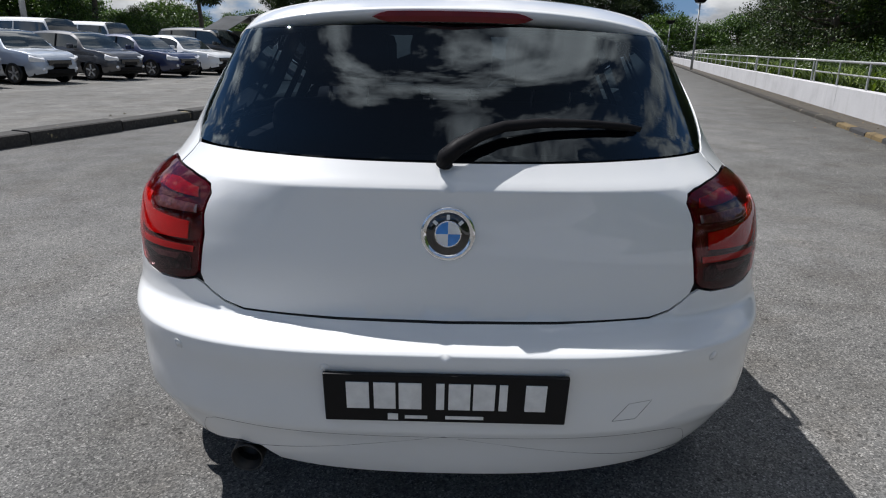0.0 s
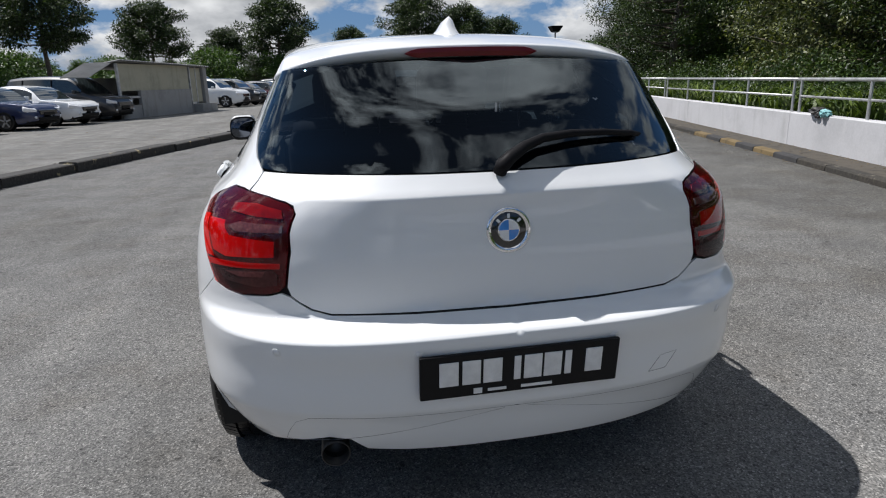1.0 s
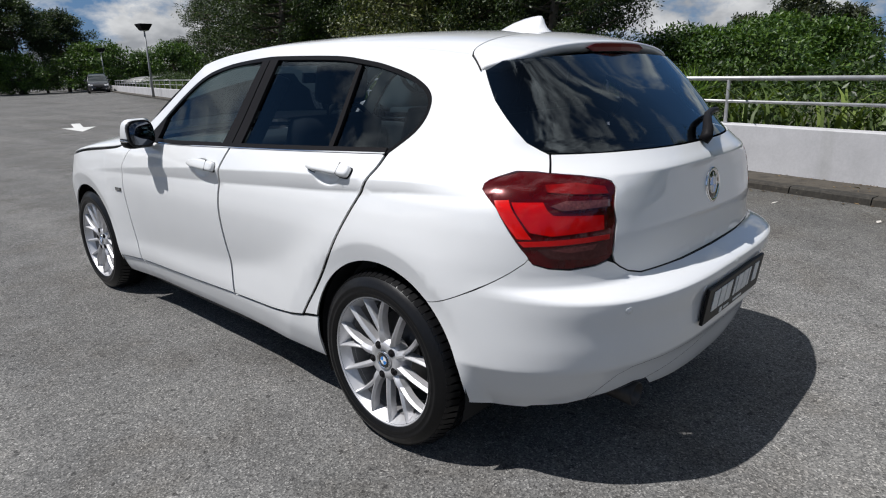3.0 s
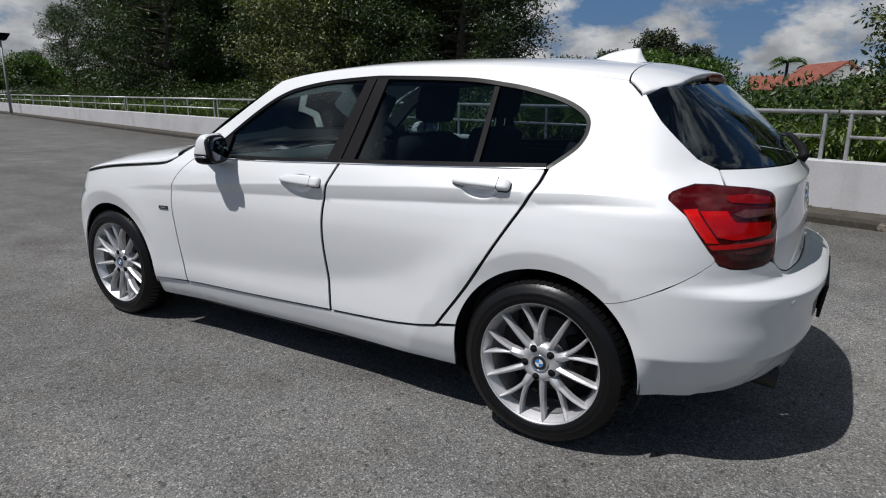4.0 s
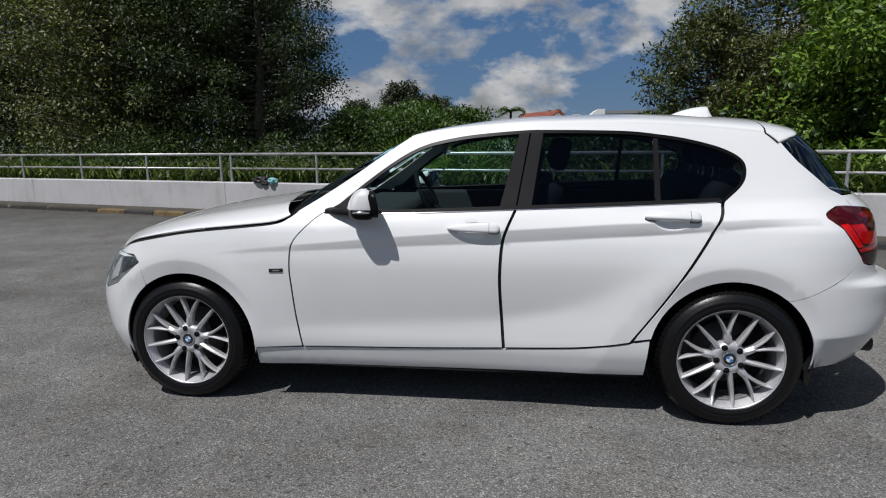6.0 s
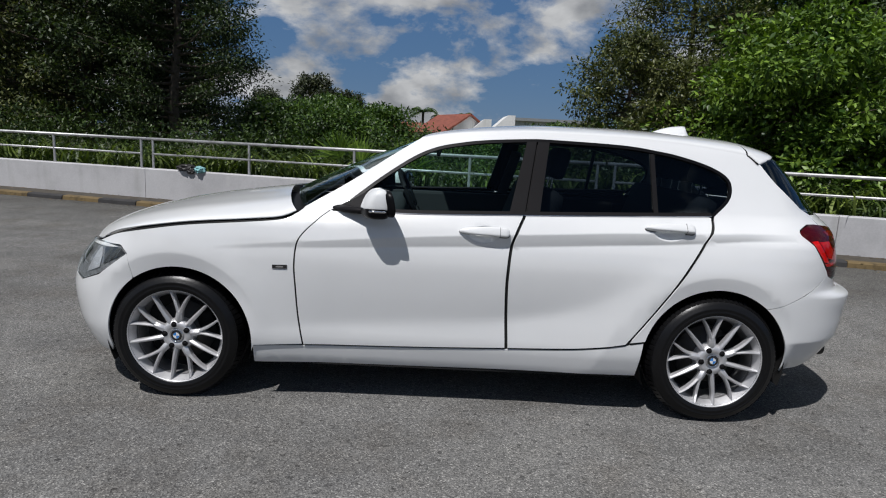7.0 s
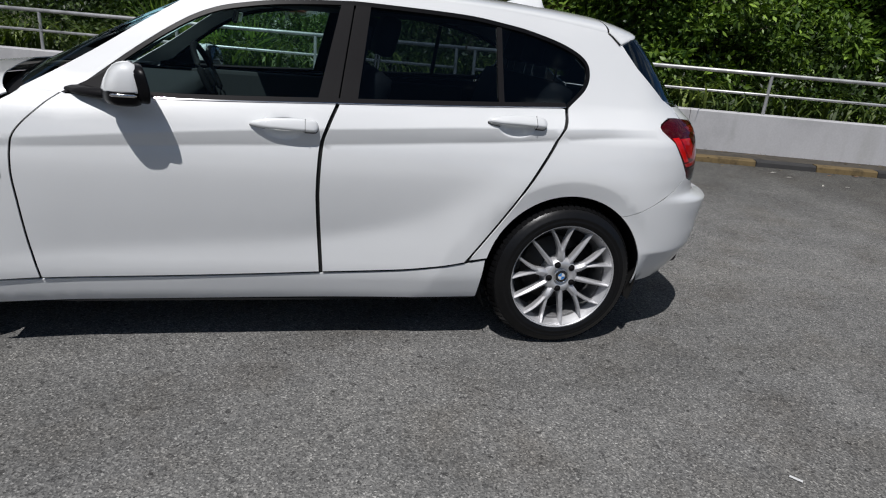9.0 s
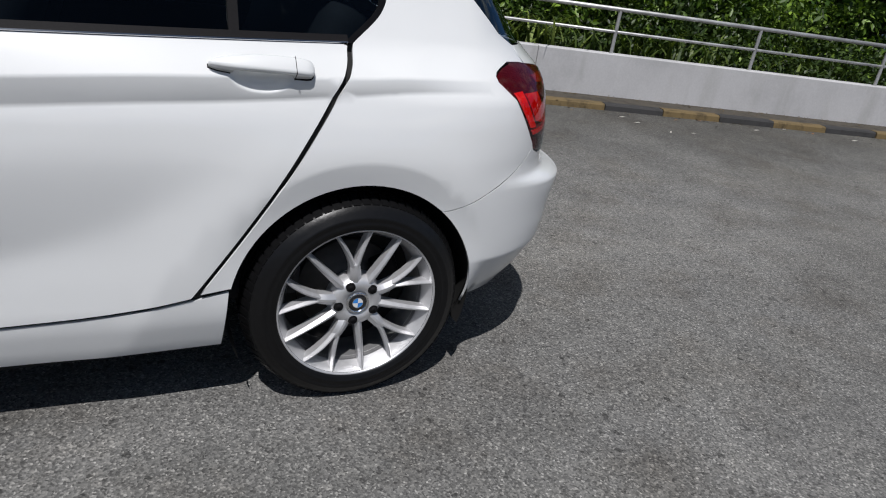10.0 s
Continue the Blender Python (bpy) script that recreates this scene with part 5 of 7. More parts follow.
def chart_line(name, pts, material, width=0.0028, off=0.0006, both=False, sgn=1):
    """A fine joint drawn along the surface as a narrow raised bead."""
    d = dense(pts + pts[-1:], 0.015)[:-1]
    s, z = np.array([q[0] for q in d]), np.array([q[1] for q in d])
    P, N = surf(s, z), surf_n(s, z)
    T = np.gradient(P, axis=0)
    T /= np.linalg.norm(T, axis=1, keepdims=True) + 1e-9
    B = np.cross(N, T)
    verts = []
    for p, n, b in zip(P, N, B):
        verts += [p - b * width / 2 - n * 0.001, p + n * off, p + b * width / 2 - n * 0.001]
    faces = []
    for i in range(len(d) - 1):
        for k in (0, 1):
            faces.append((3 * i + k, 3 * i + k + 1, 3 * i + k + 4, 3 * i + k + 3))
    if sgn < 0:
        verts = [(-v[0], v[1], v[2]) for v in verts]
    return mesh_part(name, verts, faces, material, car)


JOINT = plain("fine_joint", (0.10, 0.10, 0.105), 0.6)
INSET_LINE = rears([(0.0, 0.4285), (0.2, 0.4285), (0.4, 0.4285), (0.50, 0.4285), (0.55, 0.423), (0.585, 0.402), (0.61, 0.35), (0.62, 0.31)])
for sgn in (1, -1):
    chart_line("bumper_joint", INSET_LINE, JOINT, 0.002, sgn=sgn)
chart_line("tow_cover_joint", rears([(0.385, 0.475), (0.42, 0.52), (0.475, 0.525), (0.44, 0.477), (0.385, 0.475)]), JOINT, 0.002, sgn=-1)
panel("side_badge", sides([(2.198, 0.688), (2.127, 0.690), (2.127, 0.708), (2.198, 0.706)]), BLACK_GLOSS, car, off=0.004, thick=0.005, res=0.02, label="small black badge")
panel("badge_mark", sides([(2.18, 0.694), (2.145, 0.695), (2.145, 0.702), (2.18, 0.701)]), CHROME, car, off=0.005, thick=0.003, res=0.02)


# ------------------------------------------------ door handles
def handle(y0, z0, sgn):
    h = empty("door_handle")
    h.parent = car
    c = side(y0, z0)
    p, n, up, ac = frame_at(*c)
    p = p + n * 0.017
    m = outward(p, n, up)
    fwd = 1 if m.col[1].y > 0 else -1
    tall = curve([(-1.0, 0.0075), (-0.985, 0.014), (-0.94, 0.0195), (-0.85, 0.0215), (-0.4, 0.0222), (0.0, 0.0212), (0.4, 0.0188), (0.7, 0.0145), (0.9, 0.0088), (1.0, 0.0030)])
    L = 0.121

    def bar(name, ts, grow, x_in, x_out, mat, label=""):
        """Rounded bar along the handle at the stations ts; x_in and x_out give its inner and outer faces."""
        bm = bmesh.new()
        rows = []
        for t in ts:
            h_, xi, xo = float(tall(t)) + grow, x_in(t), x_out(t)
            c_ = min(0.006, h_ * 0.6, (xo - xi) * 0.45)
            rows.append([bm.verts.new((x, t * (L + grow) * fwd, 0.003 * (1 - t * t) + z)) for x, z in ((xi, -h_), (xo - c_, -h_), (xo - c_ * 0.3, -h_ + c_ * 0.5), (xo, -h_ + c_ * 1.5),
                                                                                (xo, h_ - c_ * 1.5), (xo - c_ * 0.3, h_ - c_ * 0.5), (xo - c_, h_), (xi, h_))])
        for p_, q_ in zip(rows, rows[1:]):
            for k in range(8):
                bm.faces.new((p_[k], p_[(k + 1) % 8], q_[(k + 1) % 8], q_[k]))
        bm.faces.new(rows[0])
        bm.faces.new(rows[-1][::-1])
        return part(name, bm, mat, h, label, True)

    outer = lambda t: 0.031 - 0.007 * t * t - 0.006 * max(0.0, abs(t) - 0.9) / 0.1
    inner = lambda t: outer(t) - 0.013 if abs(t) < 0.56 else 0.003
    bar("grip", [-1, -0.985, -0.94, -0.85, -0.7, -0.57, -0.55, -0.3, 0, 0.3, 0.55, 0.57, 0.7, 0.85, 0.94, 1.0], 0.0, inner, outer, WHITE_PAINT)
    for ts in ([-1, -0.985, -0.94, -0.85, -0.7, -0.6], [0.6, 0.7, 0.85, 0.94, 1.0]):
        bar("gasket", ts, 0.0014, lambda t: -0.004, lambda t: 0.005, BLACK_TRIM, "black rubber gasket")
    bm = bmesh.new()
    box(bm, 0.004, outer(-0.62) + 0.0004, -0.0008, 0.0008, -0.0212, 0.0238, Matrix.Translation((0, -0.62 * L * fwd, 0)))
    part("lock_joint", bm, BLACK_TRIM, h)
    if sgn > 0:
        m = Matrix.Diagonal((-1, 1, 1, 1)) @ m
    h.matrix_basis = m


for sgn in (-1, 1):
    handle(1.183, 0.900, sgn)
    handle(0.284, 0.948, sgn)


# ------------------------------------------------ door mirrors
def mirror(sgn):
    mr = empty("door_mirror")
    mr.parent = car
    def trim_size(x, y, z):
        """The compact housing: narrower and shorter about its inner, rear corner."""
        return (sgn * (0.80 + (x - 0.80) * 0.80), 1.615 + (y - 1.615) * 0.80, z)
    def blob(name, rows, mat, label=""):
        """Skin over (y, [x half-range, z half-range], centre) rings across the housing."""
        bm = bmesh.new()
        rings = []
        for y, cx, cz, rx, rz, sq in rows:
            ring = []
            for k in range(28):
                a = 2 * math.pi * k / 28
                c, s = math.cos(a), math.sin(a)
                f = (abs(c) ** sq + abs(s) ** sq) ** (-1 / sq)
                zz, xx = cz + rz * s * f, cx + rx * c * f
                ring.append(bm.verts.new(trim_size(xx, y - 0.007 + 0.25 * max(0.0, zz - 1.005) + 0.34 * (1.02 - xx), zz)))
            rings.append(ring)
        for a, b in zip(rings, rings[1:]):
            for k in range(28):
                bm.faces.new((a[k], a[(k + 1) % 28], b[(k + 1) % 28], b[k]))
        bm.faces.new(rings[0])
        bm.faces.new(rings[-1])
        return part(name, bm, mat, mr, label, True)
    def loft(name, rows, mat, label=""):
        """Skin over rings stacked upwards: z, centre x and y, half-sizes, squareness."""
        bm = bmesh.new()
        rings = []
        for z, cx, cy, rx, ry, sq in rows:
            ring = []
            for k in range(32):
                a = 2 * math.pi * k / 32
                cc, ss = math.cos(a), math.sin(a)
                f = (abs(cc) ** sq + abs(ss) ** sq) ** (-1 / sq)
                xx = cx + rx * cc * f
                ring.append(bm.verts.new(trim_size(xx, cy + ry * ss * f + (0.34 * (1.02 - xx) * min(1.0, -ss * f) if ss < 0 else -0.42 * max(0.0, xx - 0.93) * min(1.0, ss * f)), z)))
            rings.append(ring)
        for a, b in zip(rings, rings[1:]):
            for k in range(32):
                bm.faces.new((a[k], a[(k + 1) % 32], b[(k + 1) % 32], b[k]))
        bm.faces.new(rings[0])
        bm.faces.new(rings[-1])
        return part(name, bm, mat, mr, label, True)
    loft("cover", [(1.006, 0.940, 1.718, 0.090, 0.099, 3.2), (1.012, 0.940, 1.718, 0.0915, 0.100, 3.2), (1.042, 0.940, 1.714, 0.090, 0.090, 3.2), (1.068, 0.940, 1.709, 0.087, 0.078, 3.2),
                   (1.086, 0.938, 1.704, 0.081, 0.064, 3.0), (1.096, 0.936, 1.700, 0.070, 0.048, 2.8), (1.101, 0.934, 1.698, 0.050, 0.028, 2.5)], WHITE_PAINT)
    loft("lower_housing", [(0.960, 0.932, 1.715, 0.068, 0.066, 2.8), (0.966, 0.936, 1.718, 0.083, 0.084, 3.0), (0.980, 0.940, 1.721, 0.090, 0.092, 3.2), (1.005, 0.940, 1.721, 0.0925, 0.0945, 3.2), (1.009, 0.940, 1.721, 0.0925, 0.0945, 3.2)], BLACK_TRIM, "black lower mirror housing")
    blob("housing_rim", [(1.655, 0.938, 1.032, 0.088, 0.062, 3.4), (1.617, 0.938, 1.032, 0.0905, 0.064, 3.4), (1.611, 0.938, 1.032, 0.089, 0.062, 3.4), (1.609, 0.938, 1.032, 0.085, 0.058, 3.4)], BLACK_TRIM)
    blob("mirror_glass", [(1.6095, 0.938, 1.032, 0.082, 0.055, 3.2), (1.6075, 0.938, 1.032, 0.081, 0.054, 3.2)], plain("mirror_face", (0.09, 0.10, 0.12), 0.03, metal=1.0, var=0.02), "mirror glass")
    loft("side_repeater", [(0.992, 0.9425, 1.722, 0.090, 0.088, 3.2), (0.995, 0.9425, 1.722, 0.0925, 0.088, 3.2), (1.000, 0.9425, 1.722, 0.093, 0.088, 3.2), (1.003, 0.9425, 1.722, 0.090, 0.088, 3.2)], CHROME, "slim chrome indicator strip")
    bm = bmesh.new()
    tube(bm, [(sgn * 0.775, 1.83, 0.985), (sgn * 0.82, 1.81, 0.984), (sgn * 0.89, 1.75, 0.986)], [0.026, 0.024, 0.022], 12)
    for v in bm.verts:
        v.co.z = 0.985 + (v.co.z - 0.985) * 0.7
        v.co.y = 1.79 + (v.co.y - 1.79) * 2.2
    part("mirror_foot", bm, SATIN_BLACK, mr, "", True)


mirror(-1)
mirror(1)

# ------------------------------------------------ roof fin
bm = bmesh.new()
rows = []
for y, h, w in ((0.160, 0.002, 0.010), (0.128, 0.018, 0.024), (0.09, 0.034, 0.031), (0.04, 0.049, 0.034), (0.0, 0.057, 0.033), (-0.030, 0.061, 0.031), (-0.044, 0.061, 0.029), (-0.049, 0.056, 0.028), (-0.055, 0.040, 0.027), (-0.066, 0.020, 0.026), (-0.084, 0.0, 0.024)):
    zb = float(ROOF_MID(y)) - 0.004
    rows.append([bm.verts.new((x * w, y + dy, zb + f * h)) for x, f, dy in ((-1.3, 0, 0), (-0.85, 0.30, 0), (-0.42, 0.80, 0), (0, 1.0, 0), (0.42, 0.80, 0), (0.85, 0.30, 0), (1.3, 0, 0))])
for a, b in zip(rows, rows[1:]):
    for k in range(6):
        bm.faces.new((a[k], a[k + 1], b[k + 1], b[k]))
part("roof_aerial", bm, WHITE_PAINT, car, "", True)

# ------------------------------------------------ cabin
bm = bmesh.new()
box(bm, -0.70, 0.70, 1.62, 2.05, 0.72, 0.96, bevel=0.06)
part("dashboard", bm, INTERIOR, car, "", True)
for sgn in (-1, 1):
    bm = bmesh.new()
    box(bm, sgn * 0.715 - 0.03, sgn * 0.715 + 0.03, 0.15, 1.75, 0.30, 0.972, bevel=0.02)
    part("door_lining", bm, INTERIOR, car)
    bm = bmesh.new()
    box(bm, -0.018, 0.018, -0.035, 0.035, 0, 0.345, Matrix.Translation((sgn * 0.735, 0.955, 0.98)) @ pose(0, 0, 0, 12, sgn * -28, 0), bevel=0.01)
    part("inner_pillar", bm, CABIN_GREY, car)
bm = bmesh.new()
box(bm, -0.56, 0.56, -0.05, 1.36, 1.332, 1.352, bevel=0.008)
part("headliner", bm, CABIN_GREY, car)


def seat(x, y, wd, back):
    st = empty("seat")
    st.parent = car
    bm = bmesh.new()
    box(bm, -wd, wd, -0.25, 0.27, -0.10, 0.08, None, bevel=0.05)
    part("cushion", bm, INTERIOR, st, "", True)
    bm = bmesh.new()
    box(bm, -wd, wd, -0.07, 0.07, 0, 0.60, pose(0, -0.24, 0.02, 18 if back else 20, 0, 0), bevel=0.06)
    part("backrest", bm, INTERIOR, st, "", True)
    heads_at = (-wd * 0.55, 0.0, wd * 0.55) if back else (0,)
    for hx in heads_at:
        bm = bmesh.new()
        box(bm, -0.125, 0.125, -0.045, 0.045, 0, 0.17, pose(hx, -0.46, 0.64, 14, 0, 0), bevel=0.04)
        part("headrest", bm, INTERIOR, st, "", True)
        for k in (-0.06, 0.06):
            bm = bmesh.new()
            tube(bm, [(hx + k, -0.44, 0.55), (hx + k, -0.455, 0.68)], 0.006, 6)
            part("headrest_post", bm, CHROME, st)
    st.matrix_basis = Matrix.Translation((x, y, 0.52))


seat(-0.36, 1.25, 0.24, False)
seat(0.36, 1.25, 0.24, False)
seat(0.0, 0.42, 0.58, True)
bm = bmesh.new()
ring = []
for i in range(36):
    a = 2 * math.pi * i / 36
    ring.append((0.185 * math.cos(a), 0.0, 0.185 * math.sin(a)))
tube(bm, ring + ring[:1], 0.016, 8, False)
sw = part("steering_wheel", bm, SATIN_BLACK, car, "", True)
sw.matrix_basis = pose(0.37, 1.60, 0.95, -24, 0, 0)
bm = bmesh.new()
box(bm, -0.06, 0.06, -0.03, 0.03, -0.05, 0.05, bevel=0.02)
box(bm, -0.17, 0.17, -0.012, 0.012, -0.018, 0.018, bevel=0.006)
sh = part("steering_hub", bm, SATIN_BLACK, car)
sh.matrix_basis = pose(0.37, 1.61, 0.95, -24, 0, 0)
bm = bmesh.new()
box(bm, -0.55, 0.55, -0.62, -0.05, 0.93, 0.95, bevel=0.008)
part("parcel_shelf", bm, INTERIOR, car)
bm = bmesh.new()
box(bm, -0.105, 0.105, -0.012, 0.012, -0.03, 0.03, pose(0, 1.42, 1.27, 12, 0, 0), bevel=0.01)
part("inner_mirror", bm, BLACK_GLOSS, car)


# ---------------------------------------------------------------- ground, kerbs, parapet
RISE = 0.04
K0, KS = 4.188, 0.2722              # foot of the kerb by the parapet: x = K0 + KS * y
KA = math.atan(KS)
AX = Vector((math.sin(KA), math.cos(KA), 0))     # along the kerb
NX = Vector((math.cos(KA), -math.sin(KA), 0))    # towards the parapet
O = Vector((K0, 0, 0))
D0 = O.dot(NX)


def on_line(d, a, z=0.0):
    """A place d metres beyond the kerb's foot and a metres along it."""
    return O + NX * d + AX * (a - O.dot(AX)) + Vector((0, 0, z))


def ground_z(x, y):
    u = x * NX.x + y * NX.y
    return RISE * min(max(u - 1.2, 0), D0 - 1.2)


KZ = ground_z(K0, 0)
bm = bmesh.new()
us = [-600, -300, -150, -80, -40, -20, -11, -8, -4, -1, 1.2, 1.6, 2.2, 2.8, D0 + 0.05]
vs_ = [-300, -120, -60, -30, -15, -8, -4, 0, 4, 8, 15, 25, 40, 70, 120, 300, 600]
grid = [[bm.verts.new(NX * u + AX * v + Vector((0, 0, ground_z(*(NX * u + AX * v).xy)))) for v in vs_] for u in us]
for a, b in zip(grid, grid[1:]):
    for i in range(len(vs_) - 1):
        bm.faces.new((a[i], b[i], b[i + 1], a[i + 1]))
tagged(part("ground", bm, ASPHALT), "worn grey asphalt of the car park", "asphalt", kind="structure")

bm = bmesh.new()
pts = [(0.78, -60, 0.40), (0.78, 160, 0.40), (4, 160, 0.3), (4, -60, 0.3), (400, 160, -2), (400, -60, -2)]
q = [bm.verts.new(on_line(d, a, z)) for d, a, z in pts]
bm.faces.new((q[0], q[3], q[2], q[1]))
bm.faces.new((q[3], q[5], q[4], q[2]))
tagged(part("planting_bank", bm, SOIL), "dark soil bank beyond the parapet", "ground", kind="structure")

# kerb stones by the parapet, alternately painted
kerb = tagged(empty("parapet_kerb"), "weathered black and yellow kerb at the parapet", "kerb", kind="structure")
LEN = 0.70


def bar_mesh(name, sections, mat):
    """A bar of unit length along y with the given (x, z) section."""
    n = len(sections)
    verts = [(x, 0.0, z) for x, z in sections] + [(x, 1.0, z) for x, z in sections]
    faces = [(i, (i + 1) % n, (i + 1) % n + n, i + n) for i in range(n)] + [tuple(range(n))[::-1], tuple(range(n, 2 * n))]
    me = bpy.data.meshes.new(name)
    me.from_pydata(verts, [], faces)
    me.materials.append(mat)
    return me


KERB_SEC = [(0.0, -0.02), (0.010, 0.050), (0.028, 0.066), (0.13, 0.070), (0.13, -0.02)]
kerb_meshes = [bar_mesh("kerb_stone", KERB_SEC, KERB_BLACK), bar_mesh("kerb_stone", KERB_SEC, KERB_YELLOW)]
kerb_worn = [bar_mesh("kerb_stone", KERB_SEC, KERB_GRIME), bar_mesh("kerb_stone", KERB_SEC, KERB_CONC)]
ROT = Matrix.Rotation(-KA, 4, "Z")


def lay(name, me, parent, d, a, z, length, wob=0.0):
    ob = new(name, me)
    ob.parent = parent
    ob.matrix_basis = Matrix.Translation(on_line(d + random.uniform(-wob, wob), a, z)) @ ROT @ Matrix.Diagonal((1, length, 1, 1))
    return ob


for i in range(-22, 80):
    lay("kerb_stone", (kerb_meshes if i < -1 or 8 <= i < 14 else kerb_worn)[i % 2], kerb, 0.0, 0.43 + i * LEN, KZ + random.uniform(-0.004, 0.004), LEN - random.uniform(0.006, 0.014), 0.006)
gut = new("kerb_ledge", bar_mesh("kerb_ledge", [(0.0, -0.02), (0.0, 0.062), (0.25, 0.064), (0.50, 0.056), (0.50, -0.02)], KERB_MOSS))
gut.matrix_basis = Matrix.Translation(on_line(0.135, -20, KZ)) @ ROT @ Matrix.Diagonal((1, 150, 1, 1))
tagged(gut, "mossy concrete ledge behind the kerb", "ledge", kind="structure")

WALL_D = 0.637
wall = tagged(empty("parapet_wall"), "low white painted concrete parapet with joints", "wall", kind="structure")
WALL_SEC = [(0.0, -0.05), (0.0, 0.526), (0.012, 0.538), (0.15, 0.540), (0.162, 0.526), (0.162, -0.05)]
wall_me = bar_mesh("wall_panel", WALL_SEC, WALL_PAINT)
JOINTS = [7.77 + 5.09 * k for k in range(-5, 16)]
RAILS = [-17.8, -8.9] + [0.431 + 7.345 * k for k in range(0, 10)]
for a, b in zip(JOINTS, JOINTS[1:]):
    lay("wall_panel", wall_me, wall, WALL_D, a, KZ, b - a - 0.008)

# rail on the parapet
rail = tagged(empty("parapet_railing"), "galvanised steel two-rail handrail on the parapet", "railing", kind="structure")
WT = KZ + 0.540
RAIL_H = 0.478


def pipe(name, a, b, r, parent, n=10):
    bm = bmesh.new()
    tube(bm, [a, b], r, n)
    return part(name, bm, STEEL, parent, "", True)


post_at = []
for a, b in zip(RAILS, RAILS[1:]):
    bays = round((b - a) / 1.78)
    post_at += [a + 0.115 + (b - a - 0.23) * k / bays for k in range(bays + 1)]
bm = bmesh.new()
tube(bm, [(0, 0, 0), (0, 0, RAIL_H)], 0.021, 10)
post_me = bpy.data.meshes.new("post")
bm.to_mesh(post_me)
bm.free()
post_me.materials.append(STEEL)
for a in post_at:
    ob = new("post", post_me)
    ob.parent = rail
    ob.location = on_line(WALL_D + 0.08, a, WT)
for a, b in zip(RAILS, RAILS[1:]):
    pipe("top_rail", on_line(WALL_D + 0.08, a + 0.012, WT + RAIL_H), on_line(WALL_D + 0.08, b - 0.012, WT + RAIL_H), 0.0245, rail)
    pipe("mid_rail", on_line(WALL_D + 0.08, a + 0.10, WT + 0.235), on_line(WALL_D + 0.08, b - 0.10, WT + 0.235), 0.017, rail)

# parking area on the far side of the lane, behind a worn kerb
L0, LS = -7.0, 0.315
LA = math.atan(LS)
LAX, LNX = Vector((math.sin(LA), math.cos(LA), 0)), Vector((-math.cos(LA), math.sin(LA), 0))
LO = Vector((L0, 0, 0))


def lot(d, a, z=0.0):
    return LO + LNX * d + LAX * a + Vector((0, 0, z))


LZ = 0.012
bm = bmesh.new()
us = [0.24, 2, 6, 12, 25, 60, 140]
vs_ = [-40, -10, 0, 5, 10, 15, 20, 30, 45, 70, 110, 170]
grid = [[bm.verts.new(lot(u, v, LZ)) for v in vs_] for u in us]
for a, b in zip(grid, grid[1:]):
    for i in range(len(vs_) - 1):
        bm.faces.new((a[i], a[i + 1], b[i + 1], b[i]))
tagged(part("upper_lot", bm, ASPHALT_LOT), "pale worn asphalt of the parking area", "asphalt", kind="structure")
lk = tagged(empty("lot_kerb"), "dark stained concrete kerb dividing lane and parking area", "kerb", kind="structure")
LK = bar_mesh("kerb_block", [(0.0, -0.02), (0.0, 0.145), (-0.02, 0.16), (-0.30, 0.165), (-0.32, 0.15), (-0.32, -0.02)], KERB_PEELED)
LROT = Matrix.Rotation(-LA, 4, "Z")
for i in range(-6, 40):
    ob = new("kerb_block", LK)
    ob.parent = lk
    ob.matrix_basis = Matrix.Translation(lot(random.uniform(-0.02, 0.03), i * 1.5, random.uniform(-0.018, 0.008))) @ LROT @ Matrix.Diagonal((1, 1.48 - random.uniform(0, 0.03), 1, 1))

# painted arrow and stop line on the lane
bm = bmesh.new()
am = Matrix.Translation((4.0, 18.0, ground_z(4.0, 18.0) + 0.004)) @ Matrix.Rotation(-KA, 4, "Z")
vs = [bm.verts.new(am @ Vector(p)) for p in ((-0.12, 1.9, 0), (0.12, 1.9, 0), (0.12, 0.0, 0), (0.42, 0.0, 0), (0.0, -1.7, 0), (-0.42, 0.0, 0), (-0.12, 0.0, 0))]
bm.faces.new(vs)
tagged(part("road_arrow", bm, ROAD_WHITE), "white painted arrow on the asphalt", "road marking", kind="structure")


# ---------------------------------------------------------------- plants
def leaf_quads(centres, dirs, size, aspect=2.2, droop=0.25, rng=None):
    """Folded leaves as numpy arrays: six vertices, four triangles of quads each."""
    n = len(centres)
    rnd = rng.normal(size=(n, 3))
    d = dirs + 0.55 * rnd
    d[:, 2] -= droop
    d /= np.linalg.norm(d, axis=1, keepdims=True)
    h = 0.55 * rng.normal(size=(n, 3)) + 0.9 * dirs + np.array([0.0, 0.0, 0.7])
    w = np.cross(d, h)
    w /= np.linalg.norm(w, axis=1, keepdims=True)
    nn = np.cross(w, d)
    L = size * rng.uniform(0.6, 1.25, (n, 1))
    W = L / aspect
    a = centres
    verts = np.stack([a, a + d * L * 0.45 + w * W * 0.5 + nn * L * 0.06, a + d * L, a + d * L * 0.45 - w * W * 0.5 + nn * L * 0.06], 1).reshape(-1, 3)
    idx = np.arange(n)[:, None] * 4
    faces = np.concatenate([idx + [0, 1, 2], idx + [0, 2, 3]], 0)
    return verts, faces


